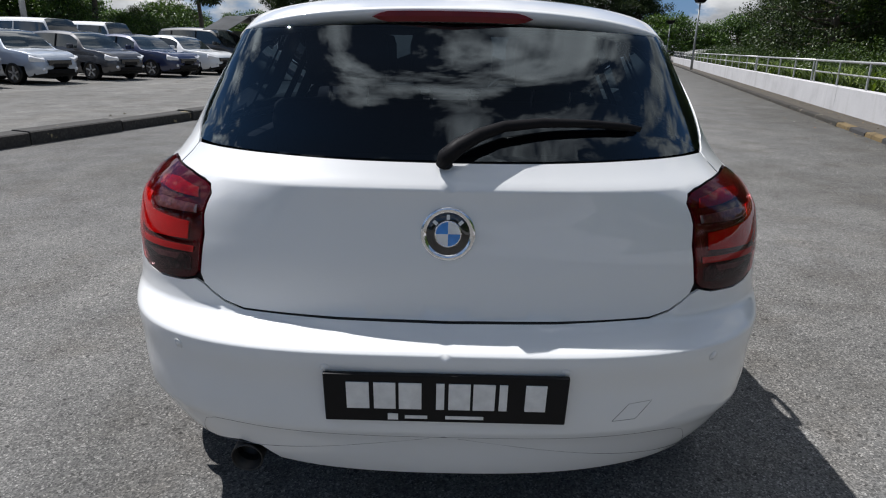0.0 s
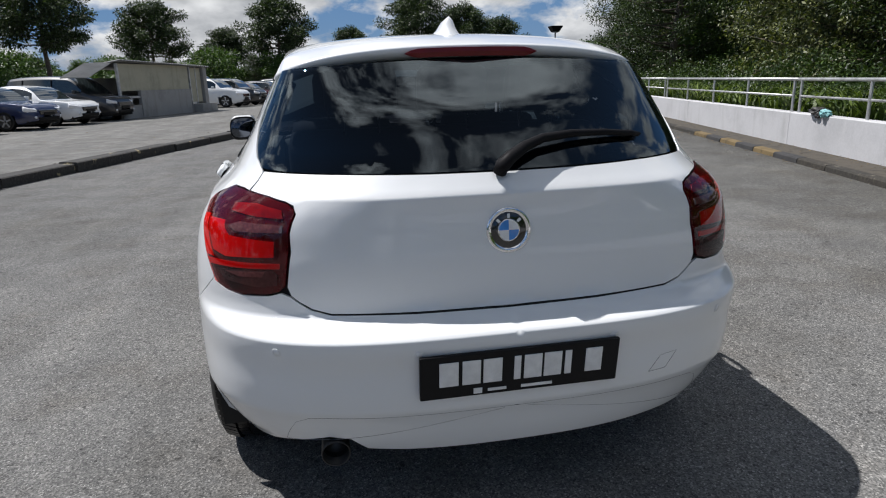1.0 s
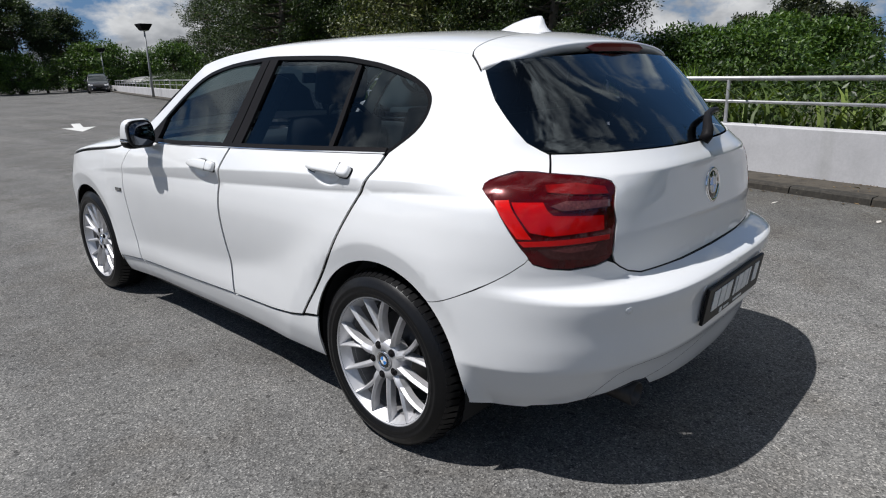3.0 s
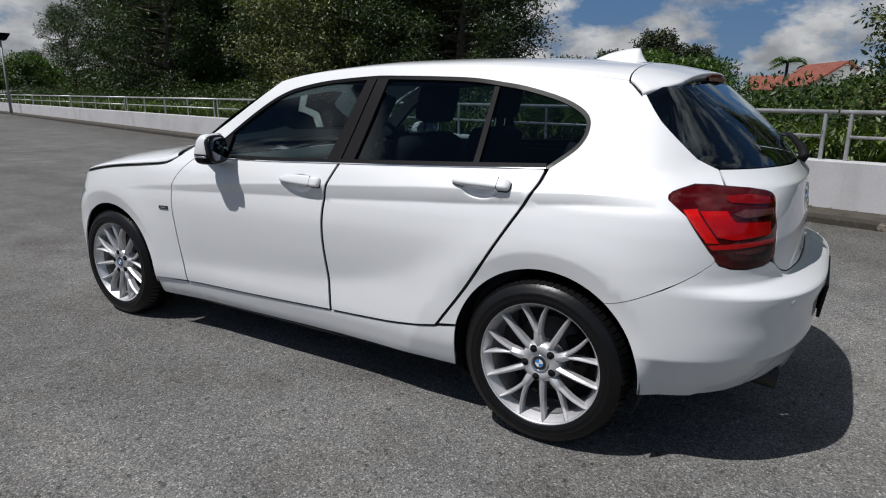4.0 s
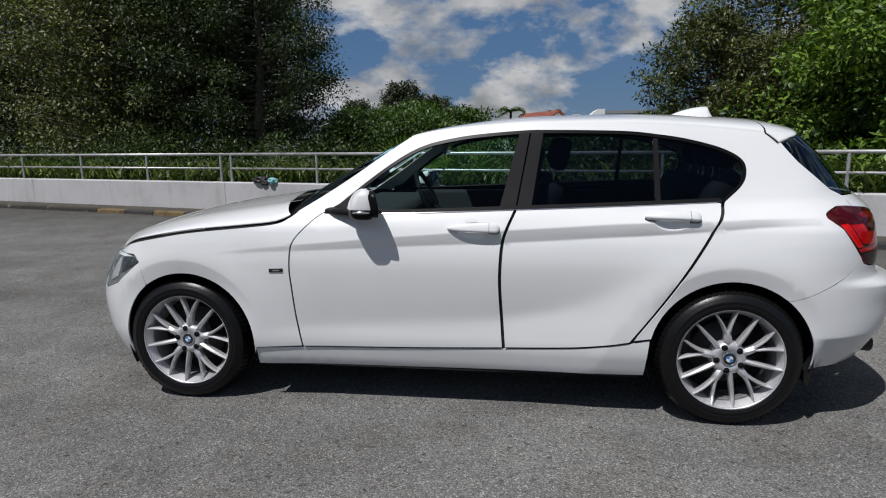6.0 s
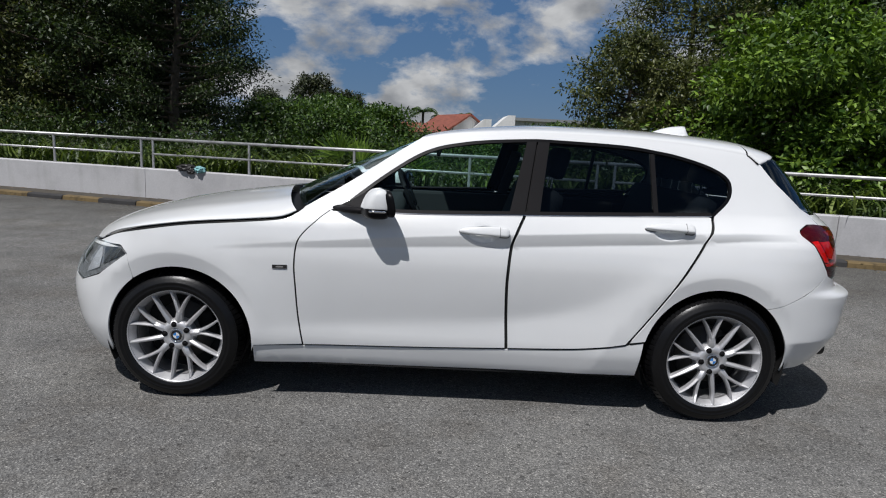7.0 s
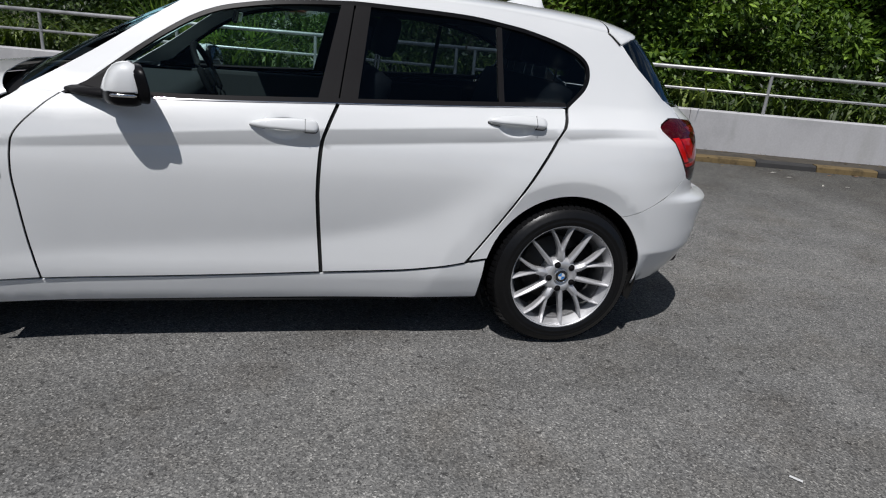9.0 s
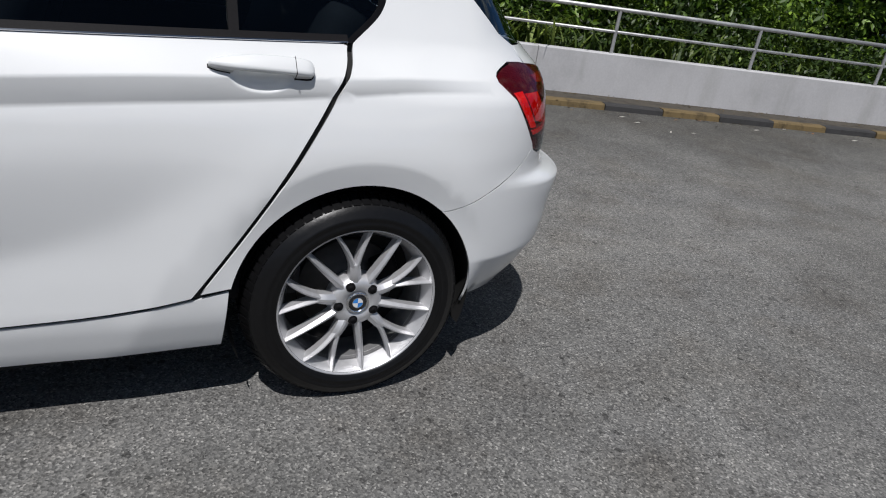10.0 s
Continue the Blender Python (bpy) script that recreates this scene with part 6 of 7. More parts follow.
def tri_mesh(name, verts, faces, mat):
    me = bpy.data.meshes.new(name)
    me.vertices.add(len(verts))
    me.vertices.foreach_set("co", np.asarray(verts, np.float32).ravel())
    me.loops.add(len(faces) * 3)
    me.polygons.add(len(faces))
    me.polygons.foreach_set("loop_start", np.arange(0, len(faces) * 3, 3, dtype=np.int32))
    me.loops.foreach_set("vertex_index", np.asarray(faces, np.int32).ravel())
    me.materials.append(mat)
    me.update(calc_edges=True)
    me.validate()
    return me


def build_tree(name, height, spread, leaves, leaf, mat, seed, low=0.25, clumps=60, trunk=0.16, label="", category="tree", open_=0.0):
    """Tapered trunk, limbs and a crown of leaf clumps at the limbs' ends."""
    rng = np.random.default_rng(seed)
    t = tagged(empty(name), label, category)
    bm = bmesh.new()
    top = Vector((rng.uniform(-0.4, 0.4), rng.uniform(-0.4, 0.4), height * 0.86))
    n = 7
    trunk_pts = [Vector((top.x * (i / n) ** 1.5 + 0.08 * math.sin(i * 1.3 + seed), top.y * (i / n) ** 1.5 + 0.08 * math.cos(i * 1.7 + seed), top.z * i / n)) for i in range(n + 1)]
    tube(bm, trunk_pts, [trunk * (1 - 0.85 * i / n) + 0.012 for i in range(n + 1)], 9)
    tips = []
    for k in range(clumps):
        f = low + (1 - low) * (k + 0.5) / clumps
        i = min(int(f * n), n - 1)
        a = trunk_pts[i].lerp(trunk_pts[i + 1], f * n - i)
        g_ = (f - low) / (1 - low)
        prof = math.sin(math.pi * min(1, 0.16 + 0.84 * g_) ** 0.85) ** 0.7
        w = spread * (0.25 + 0.85 * prof) * rng.uniform(0.55, 1.1)
        ang = k * 2.399 + rng.uniform(-0.5, 0.5)
        e = a + Vector((math.cos(ang) * w, math.sin(ang) * w, rng.uniform(0.0, 0.28) * w))
        m = a.lerp(e, 0.5) + Vector((0, 0, -0.06 * w + rng.uniform(-0.1, 0.15)))
        r = trunk * 0.30 * (1 - 0.6 * g_) + 0.008
        tube(bm, [a, m, e], [r, r * 0.6, r * 0.2], 5)
        tips.append((a, m, e))
    part("trunk", bm, BARK, t, "", True)
    cs, ds = [], []
    per = leaves // clumps
    for a, m, e in tips:
        q = 1.05 - 0.6 * rng.uniform(0, 1, per) ** 1.6
        base = np.array(a)[None] * (1 - q[:, None]) + np.array(e)[None] * q[:, None]
        rad = spread * 0.25 * rng.uniform(0.65, 1.35) * (1 - open_)
        off = rng.normal(size=(per, 3))
        off /= np.linalg.norm(off, axis=1, keepdims=True)
        off *= rad * rng.uniform(0.25, 1.0, (per, 1)) ** 0.6
        off[:, 2] *= 0.75
        cs.append(base + off)
        ds.append(off / rad)
    v, f = leaf_quads(np.concatenate(cs), np.concatenate(ds), leaf, rng=rng)
    ob = new("crown", tri_mesh("crown", v, f, mat))
    ob.parent = t
    return t


def put(t, x, y, z, rot=0.0, sc=1.0):
    t.matrix_basis = Matrix.Translation((x, y, z)) @ Matrix.Rotation(radians(rot), 4, "Z") @ Matrix.Diagonal((sc, sc, sc, 1))
    return t


def copy_at(t, x, y, z, rot, sc, label=""):
    m = Matrix.Translation((x, y, z)) @ Matrix.Rotation(radians(rot), 4, "Z")
    c = copy_thing(t, m)
    c.scale = (sc, sc, sc)
    if label:
        c["label"] = label
    return c


# broad dark trees close behind the planting
T_DARK = put(build_tree("broadleaf_tree", 9.5, 2.7, 40000, 0.118, LEAF_DARK, 3, 0.12, 70, 0.20, "tall dark green broadleaf tree with dense crown", open_=0.12), 14.0, 11.2, 0)
T_OLIVE = put(build_tree("olive_green_tree", 8.5, 2.5, 38000, 0.12, LEAF_GREY, 5, 0.08, 80, 0.16, "tall olive green tree with small leaves"), 13.4, 13.0, 0)
T_MID = put(build_tree("leafy_tree", 8.0, 2.4, 24000, 0.19, LEAF_MID, 8, 0.10, 70, 0.17, "green leafy tree behind the parapet"), 18.2, 23.5, 0)
T_LIGHT = put(build_tree("bright_leaf_tree", 3.75, 1.75, 46000, 0.12, LEAF_LIGHT, 11, 0.06, 75, 0.10, "bright green broad-leaved tree beside the parapet"), 6.8, -4.4, 0.2)
T_THIN = put(build_tree("slender_tree", 4.0, 1.2, 22000, 0.085, LEAF_OLIVE, 14, 0.08, 70, 0.07, "slender olive green tree with small leaves", open_=0.1), 8.9, -2.2, 0.1)
put(build_tree("open_tree", 7.0, 1.5, 42000, 0.085, LEAF_OLIVE, 33, 0.10, 74, 0.08, "tall thin-crowned olive tree with bare twigs showing", open_=-0.35), 10.6, -4.0, 0.1)
for t, x, y, r, s in ((T_OLIVE, 16.6, 17.4, 70, 1.05), (T_DARK, 17.4, 19.5, 150, 1.0), (T_DARK, 13.3, 8.6, 40, 0.80), (T_DARK, 17.8, 12.0, 200, 1.15), (T_OLIVE, 20.5, 28.0, 250, 1.0),
                      (T_DARK, 22.0, 33.0, 20, 1.1), (T_MID, 20.0, 17.5, 310, 1.15), (T_MID, 25.0, 40.0, 120, 1.1), (T_DARK, 16.0, 10.2, 85, 0.92), (T_OLIVE, 24.0, 36.0, 160, 1.0),
                      (T_LIGHT, 6.1, -7.7, 130, 1.0), (T_THIN, 8.6, -3.6, 90, 0.85), (T_DARK, 10.4, -7.6, 220, 0.72), (T_MID, 8.4, -11.0, 60, 0.8), (T_LIGHT, 5.2, -11.2, 10, 1.05), (T_MID, 11.8, -6.6, 200, 0.85), (T_DARK, 18.5, 31.0, 110, 1.0), (T_DARK, 15.6, 25.0, 60, 1.12), (T_DARK, 19.2, 33.5, 25, 1.2), (T_DARK, 11.5, -8.5, 310, 0.8)):
    copy_at(t, x, y, 0.1, r, s)
# low green mass in the gap
B_LOW = put(build_tree("low_bush_tree", 2.9, 1.9, 12000, 0.16, LEAF_MID, 21, 0.05, 50, 0.08, "low rounded green bush", "bush"), 22.0, 5.5, 0)
for x, y, r, s in ((23.5, 4.0, 80, 1.05), (25.5, -0.5, 200, 0.6), (20.0, 7.5, 120, 1.0), (21.5, 1.0, 300, 0.62), (23.5, -3.5, 40, 0.9), (18.6, 5.0, 150, 0.92), (19.0, -1.5, 10, 0.75), (30, 7.5, 60, 1.3), (32, 0, 160, 0.7)):
    copy_at(B_LOW, x, y, -0.2, r, s)
FAR = put(build_tree("distant_tree", 9.0, 3.0, 9000, 0.34, LEAF_FAR, 27, 0.3, 50, 0.2, "distant round-crowned tree beyond the houses"), 60, 14.4, -1.0)
for x, y, r, s in ((62, 11.2, 60, 0.95), (74, 14, 160, 0.8), (70, 22, 20, 1.0), (95, -6, 80, 0.7)):
    copy_at(FAR, x, y, -2, r, s)


# fern and grass strip behind the wall
def strip_plants():
    rng = np.random.default_rng(4)
    # blades
    n = 7000
    a = rng.uniform(-4, 46, n)
    a = np.where(np.sin(a * 0.9 + 2.4) + 0.5 * np.sin(a * 2.3) > -0.35, a, a + rng.normal(0, 1.6, n))
    d = rng.uniform(WALL_D + 0.22, WALL_D + 1.7, n)
    base = np.array([on_line(dd, aa, KZ + 0.40) for dd, aa in zip(d, a)])
    ang = rng.uniform(0, 2 * math.pi, n)
    L = rng.uniform(0.35, 0.85, n)
    out = np.stack([np.cos(ang), np.sin(ang), np.zeros(n)], 1)
    side_ = np.stack([-np.sin(ang), np.cos(ang), np.zeros(n)], 1)
    wd = rng.uniform(0.012, 0.028, n)[:, None]
    vs, fs = [], []
    rows = []
    for t in (0, 0.35, 0.7, 1.0):
        c = base + out * (L * t * t * 0.75)[:, None] + np.array([0, 0, 1]) * (L * (t - 0.42 * t * t) * 1.1)[:, None]
        w = wd * (1 - t ** 2 * 0.95)
        rows += [c - side_ * w, c + side_ * w]
    V = np.stack(rows, 1).reshape(-1, 3)
    i = np.arange(n)[:, None] * 8
    F = np.concatenate([i + q for q in ([0, 1, 3], [0, 3, 2], [2, 3, 5], [2, 5, 4], [4, 5, 7], [4, 7, 6])], 0)
    tagged(new("grass_strip", tri_mesh("grass_strip", V, F, GRASS)), "long arching green grass behind the parapet", "grass", kind="stuff")
    # low shrubs
    n = 90000
    a = rng.uniform(-16, 55, n)
    d = WALL_D + 0.3 + np.minimum(rng.gamma(2.0, 0.75, n), rng.uniform(2.2, 3.4, n))
    hump = 0.45 + 0.35 * np.sin(a * 1.7) * np.sin(a * 0.63 + 1) + 0.18 * np.sin(a * 4.1)
    z = KZ + 0.35 + rng.uniform(0, 1, n) ** 0.6 * (0.20 + 0.80 * np.clip(hump, 0, 1)) * np.clip(d / 1.6, 0.5, 1.6)
    c = np.array([on_line(dd, aa) for dd, aa in zip(d, a)])
    c[:, 2] = z
    v, f = leaf_quads(c, np.tile([0.0, 0, 0.4], (n, 1)), 0.088, rng=rng)
    tagged(new("shrub_strip", tri_mesh("shrub_strip", v, f, LEAF_SHRUB)), "dense low green shrubs behind the parapet", "shrubs", kind="stuff")


strip_plants()


# ---------------------------------------------------------------- parked vehicles
KINDS = {
    # length, half-width, height, belt, bonnet height, cowl, roof start, roof end, tail top, tail height, wheelbase front and rear
    "hatchback": dict(L=3.95, w=0.85, h=1.50, belt=0.96, bon=0.93, cowl=0.98, rs=1.62, re=3.35, tail=3.80, th=0.98, wf=0.80, wr=3.32, r=0.30),
    "saloon": dict(L=4.60, w=0.90, h=1.45, belt=0.94, bon=0.90, cowl=1.25, rs=1.95, re=3.20, tail=4.00, th=1.02, wf=0.88, wr=3.68, r=0.32),
    "van": dict(L=4.85, w=0.91, h=1.80, belt=1.10, bon=1.02, cowl=1.00, rs=1.85, re=4.35, tail=4.75, th=1.10, wf=0.92, wr=3.75, r=0.33),
    "suv": dict(L=4.55, w=0.92, h=1.68, belt=1.08, bon=1.06, cowl=1.12, rs=1.80, re=3.85, tail=4.40, th=1.10, wf=0.90, wr=3.57, r=0.36),
    "minibus": dict(L=5.2, w=0.90, h=2.02, belt=1.15, bon=1.05, cowl=0.30, rs=0.75, re=4.9, tail=5.15, th=1.15, wf=0.9, wr=4.0, r=0.36),
}
CAR_GLASS = plain("parked_car_glass", (0.02, 0.028, 0.03), 0.05, coat=1.0, var=0.3, scale=2.0)
CAR_LAMP = plain("parked_car_lamp", (0.75, 0.75, 0.76), 0.12, coat=1.0)
TAIL_RED = plain("parked_tail_red", (0.4, 0.01, 0.01), 0.2, coat=1.0)


def parked_car(kind, mat, label, name, category="car"):
    """A vehicle lofted from sections along its length; its nose at y = 0, its tail towards -y."""
    k = KINDS[kind]
    v = tagged(empty(name), label, category)
    L, w, h = k["L"], k["w"], k["h"]
    top = curve([(0.0, k["bon"] * 0.62), (0.08, k["bon"] * 0.80), (0.35, k["bon"] * 0.93), (k["cowl"], k["bon"] + 0.03), ((k["cowl"] + k["rs"]) / 2, (k["bon"] + h) / 2 + 0.06), (k["rs"], h - 0.05),
                 ((k["rs"] + k["re"]) / 2, h), (k["re"], h - 0.06), (k["tail"], k["th"] + 0.02), (L - 0.04, k["th"] * 0.93), (L, k["th"] * 0.75)])
    belt = curve([(0.0, k["bon"] * 0.60), (0.3, k["bon"] * 0.86), (k["cowl"], k["belt"] - 0.02), (k["tail"], k["belt"] + 0.03), (L, k["th"] * 0.74)])
    plan = curve([(0.0, 0.62), (0.15, 0.82), (0.45, 0.94), (1.0, 0.99), (L / 2, 1.0), (L - 0.9, 0.98), (L - 0.25, 0.90), (L, 0.72)])
    ys = sorted(set([0.0, 0.04, 0.12, 0.25, L - 0.25, L - 0.1, L - 0.03, L] + [round(q, 3) for q in np.linspace(0.4, L - 0.4, 30)] + [k["cowl"], k["rs"], k["re"], k["tail"]]))
    verts, rows = [], 11
    for y in ys:
        t, b, p = float(top(y)), min(float(belt(y)), float(top(y)) - 0.012), w * float(plan(y))
        gh = max(0.0, min(1.0, (t - b) / (h - k["belt"])))
        z0 = 0.22 + 0.10 * max(0, 1 - y / 0.4) + 0.08 * max(0, 1 - (L - y) / 0.4)
        sec = [(p * 0.90, z0), (p * 0.975, z0 + 0.10), (p, z0 + (b - z0) * 0.45), (p * 0.99, b - 0.10), (p * 0.95, b), (p * (0.95 - 0.02 * gh), b + (t - b) * 0.06),
               (p * (0.95 - 0.16 * gh), b + (t - b) * 0.80), (p * (0.90 - 0.20 * gh), b + (t - b) * 0.94), (p * 0.55, t - 0.012), (p * 0.25, t - 0.003), (0.0, t)]
        verts += [(x, -y, z) for x, z in sec]
    n = len(ys)

    def zone(i, j):
        ym = (ys[i] + ys[i + 1]) / 2
        if j == 5 and k["cowl"] + 0.30 < ym < k["re"] + (0.12 if kind != "saloon" else 0.15) and top(ym) - belt(ym) > 0.16:
            return "side"
        if j >= 7 and k["cowl"] + 0.03 < ym < k["rs"]:
            return "screen"
        if j >= 7 and k["re"] + 0.03 < ym < k["tail"] - 0.03:
            return "back"
        if j == 6 and (k["cowl"] + 0.05 < ym < k["rs"] * 0.6 + k["cowl"] * 0.4):
            return "body"
        return "body"

    sets = {"body": [], "side": [], "screen": [], "back": []}
    for i in range(n - 1):
        for j in range(rows - 1):
            a = i * rows + j
            ym = (ys[i] + ys[i + 1]) / 2
            # wheel openings
            zc = max(verts[a][2], verts[a + 1][2])
            if j <= 2 and min(abs(ym - k["wf"]), abs(ym - k["wr"])) < k["r"] * (1.16 if j < 2 else 0.75) and not (j == 2 and kind == "minibus"):
                if j < 2 or zc < k["r"] * 2.3:
                    continue
            sets[zone(i, j)].append((a, a + 1, a + rows + 1, a + rows))

    def both(faces):
        m = len(verts)
        vv = verts + [(-x, y, z) for x, y, z in verts]
        return vv, faces + [tuple(q + m for q in f[::-1]) for f in faces]

    def cut(name_, faces, mat_, label_="", off=0.0, sgn=0):
        vv, ff = both(faces)
        if sgn:
            half = len(faces)
            ff = ff[:half] if sgn > 0 else ff[half:]
        used = sorted({q for f in ff for q in f})
        idx = {q: i for i, q in enumerate(used)}
        out = []
        for q in used:
            x, y, z = vv[q]
            out.append((x * (1 + off), y, z + off * 0.4))
        return mesh_part(name_, out, [tuple(idx[q] for q in f) for f in ff], mat_, v, label_, True)

    capf = [tuple(range(rows))[::-1], tuple((n - 1) * rows + q for q in range(rows))]
    cut("body", sets["body"] + capf, mat)
    cut("windscreen", sets["screen"], CAR_GLASS, "dark glass")
    if sets["back"]:
        cut("back_window", sets["back"], CAR_GLASS, "dark glass")
    # side panes divided by pillars
    runs = sorted({f[0] // rows for f in sets["side"]})
    if runs:
        cuts = [runs[0] - 1, runs[int(len(runs) * 0.38)], runs[int(len(runs) * 0.74)], runs[-1]]
        for a, b in zip(cuts, cuts[1:]):
            fs = [f for f in sets["side"] if a < f[0] // rows <= b]
            for sgn in (1, -1):
                if fs:
                    cut("side_window", fs, CAR_GLASS, "dark glass", 0.002, sgn)
        for c in cuts[1:-1]:
            y = -ys[c + 1]
            for sgn in (1, -1):
                bm = bmesh.new()
                base = verts[(c + 1) * rows + 5]
                tp = verts[(c + 1) * rows + 6]
                tube(bm, [(sgn * base[0] * 1.006, y, base[2]), (sgn * tp[0] * 1.006, y, tp[2])], 0.028, 6)
                part("door_pillar", bm, BLACK_TRIM if kind != "minibus" else mat, v)
    for y in (k["wf"], k["wr"]):
        for sgn in (1, -1):
            wh = empty("wheel")
            wh.parent = v
            wh.matrix_basis = Matrix.Translation((sgn * (w - 0.11), -y, k["r"])) @ (Matrix() if sgn > 0 else FLIP)
            bm = bmesh.new()
            r = k["r"]
            lathe(bm, [(-0.10, r * 0.6), (-0.10, r * 0.93), (-0.06, r), (0.06, r), (0.10, r * 0.94), (0.105, r * 0.72), (0.085, r * 0.67)], 28)
            part("tyre", bm, RUBBER, wh, "", True)
            bm = bmesh.new()
            lathe(bm, [(0.09, r * 0.69), (0.05, r * 0.62), (0.045, r * 0.2), (0.06, 0.0)], 28)
            part("rim_disc", bm, DISC, wh, "", True)
            for q in range(5):
                bm = bmesh.new()
                box(bm, 0.05, 0.085, -0.022, 0.022, r * 0.12, r * 0.66, pose(0, 0, 0, 72 * q, 0, 0))
                part("rim_spoke", bm, ALLOY, wh)
    hb = k["bon"]
    for sgn in (1, -1):
        bm = bmesh.new()
        box(bm, -0.19, 0.19, -0.10, 0.10, -0.07, 0.07, Matrix.Translation((sgn * w * 0.69, -0.17, hb * 0.74)) @ pose(0, 0, 0, -22, sgn * -12, sgn * -30), bevel=0.03)
        part("head_lamp", bm, CAR_LAMP, v, "clear lamp", True)
        bm = bmesh.new()
        box(bm, -0.12, 0.12, -0.08, 0.08, -0.12, 0.12, Matrix.Translation((sgn * w * 0.76, -L + 0.13, k["th"] * 0.86)) @ pose(0, 0, 0, 0, 0, sgn * 24), bevel=0.02)
        part("tail_lamp", bm, TAIL_RED, v, "red lamp", True)
        bm = bmesh.new()
        box(bm, -0.10, 0.10, -0.05, 0.05, -0.07, 0.07, Matrix.Translation((sgn * (w + 0.07), -k["cowl"] - 0.42, k["belt"] + 0.06)), bevel=0.03)
        part("door_mirror", bm, mat, v, "", True)
        bm = bmesh.new()
        tube(bm, [(sgn * w * 0.62, -0.03, 0.42), (sgn * w * 0.62, 0.004, 0.42)], [0.05, 0.045], 12)
        part("fog_lamp", bm, CAR_LAMP, v, "", True)
    bm = bmesh.new()
    box(bm, -w * 0.44, w * 0.44, -0.05, 0.03, hb * 0.56, hb * 0.72, bevel=0.02)
    part("grille", bm, BLACK_GLOSS, v, "black grille")
    bm = bmesh.new()
    box(bm, -w * 0.52, w * 0.52, -0.06, 0.025, 0.30, 0.42, bevel=0.02)
    part("lower_grille", bm, BLACK_TRIM, v, "black lower grille")
    for yy in (0.034, -L - 0.012):
        bm = bmesh.new()
        box(bm, -0.24, 0.24, yy - 0.006, yy + 0.006, 0.47, 0.57, bevel=0.003)
        part("number_plate", bm, PLATE_BLACK, v, "black plate")
    bm = bmesh.new()
    box(bm, -w * 0.80, w * 0.80, -L + 0.2, -0.2, 0.20, 0.32)
    part("underside", bm, GAP_BLACK, v)
    return v


P_SILVER = paint("silver_paint", (0.42, 0.46, 0.52), 0.5)
P_GREY = paint("grey_paint", (0.055, 0.055, 0.06), 0.4)
P_NAVY = paint("navy_paint", (0.012, 0.02, 0.07), 0.2)
P_BLACK = paint("black_paint", (0.012, 0.012, 0.014), 0.1)
P_RED = paint("red_paint", (0.30, 0.012, 0.015), 0.1)
P_MAROON = paint("maroon_paint", (0.10, 0.008, 0.012), 0.2)
NOSE_OUT = -math.degrees(LA)          # along the parking row


def park(v, d, a, turn=-90.0):
    """Stands a vehicle with its nose d metres into the lot, a metres along it."""
    v.matrix_basis = Matrix.Translation(lot(d, a, LZ)) @ Matrix.Rotation(radians(NOSE_OUT + turn), 4, "Z") @ Matrix.Diagonal((*v.scale, 1))
    return v


def park_copy(v, d, a, label, turn=-90.0):
    c = copy_thing(v, Matrix.Translation(lot(d, a, LZ)) @ Matrix.Rotation(radians(NOSE_OUT + turn), 4, "Z"))
    c["label"] = label
    return c


c_silver = park(parked_car("hatchback", P_SILVER, "silver blue small hatchback parked in a row", "hatchback"), 8.7, 14.3)
c_grey = park(parked_car("hatchback", P_GREY, "dark grey hatchback parked nose out", "hatchback"), 8.7, 16.9)
c_navy = park(parked_car("saloon", P_NAVY, "dark navy saloon parked in the row", "saloon_car"), 8.5, 19.4)
c_white = park(parked_car("saloon", WHITE_PAINT, "white saloon parked beside a black van", "saloon_car"), 8.7, 21.8)
c_black = park(parked_car("van", P_BLACK, "black people carrier parked beside a shelter", "people_carrier"), 8.9, 24.3)
park_copy(c_navy, 8.6, 11.8, "dark navy saloon at the end of the row")
c_bus = park(parked_car("minibus", WHITE_PAINT, "white minibus with dark windows behind the parked cars", "minibus", "minibus"), 14.6, 20.4)
park_copy(c_bus, 16.1, 24.8, "white minibus parked in the second row")
c_suv = park(parked_car("suv", WHITE_PAINT, "white sport utility car parked nose out", "sport_utility_car"), 8.9, 36.2)
c_dsuv = park(parked_car("suv", P_BLACK, "black sport utility car parked in the row", "sport_utility_car"), 8.9, 38.8)
park(parked_car("saloon", P_MAROON, "maroon saloon parked in the row", "saloon_car"), 9.0, 41.4)
park_copy(c_suv, 9.0, 54.5, "white sport utility car far along the row")
park_copy(c_grey, 9.0, 44.0, "dark grey hatchback far along the row")
park_copy(c_silver, 9.0, 46.6, "silver hatchback far along the row")
park_copy(c_dsuv, 9.0, 49.2, "black sport utility car far along the row")
park_copy(c_white, 9.0, 51.8, "white saloon far along the row")
park_copy(c_bus, 16.0, 47.0, "white minibus far back in the car park")
park_copy(c_suv, 14.5, 41.0, "white sport utility car in the second row")
park_copy(c_white, 14.5, 23.5, "white saloon in the second row")
park_copy(c_silver, 14.0, 60.0, "silver hatchback standing across the row", 0)
park_copy(c_white, 10.0, 63.5, "white saloon standing across the row", 0)
park_copy(c_suv, 8.5, 60.0, "white sport utility car seen from its side", 10)
park(parked_car("hatchback", P_RED, "red hatchback standing beside the kerb", "hatchback"), 1.9, 51.0, 0)
park_copy(c_silver, 1.8, 57.5, "silver hatchback standing beside the kerb", 0)
park_copy(c_grey, 1.9, 63.0, "dark grey hatchback standing beside the kerb", 0)
park_copy(c_black, -7.3, 66.0, "black people carrier facing along the lane", 180)

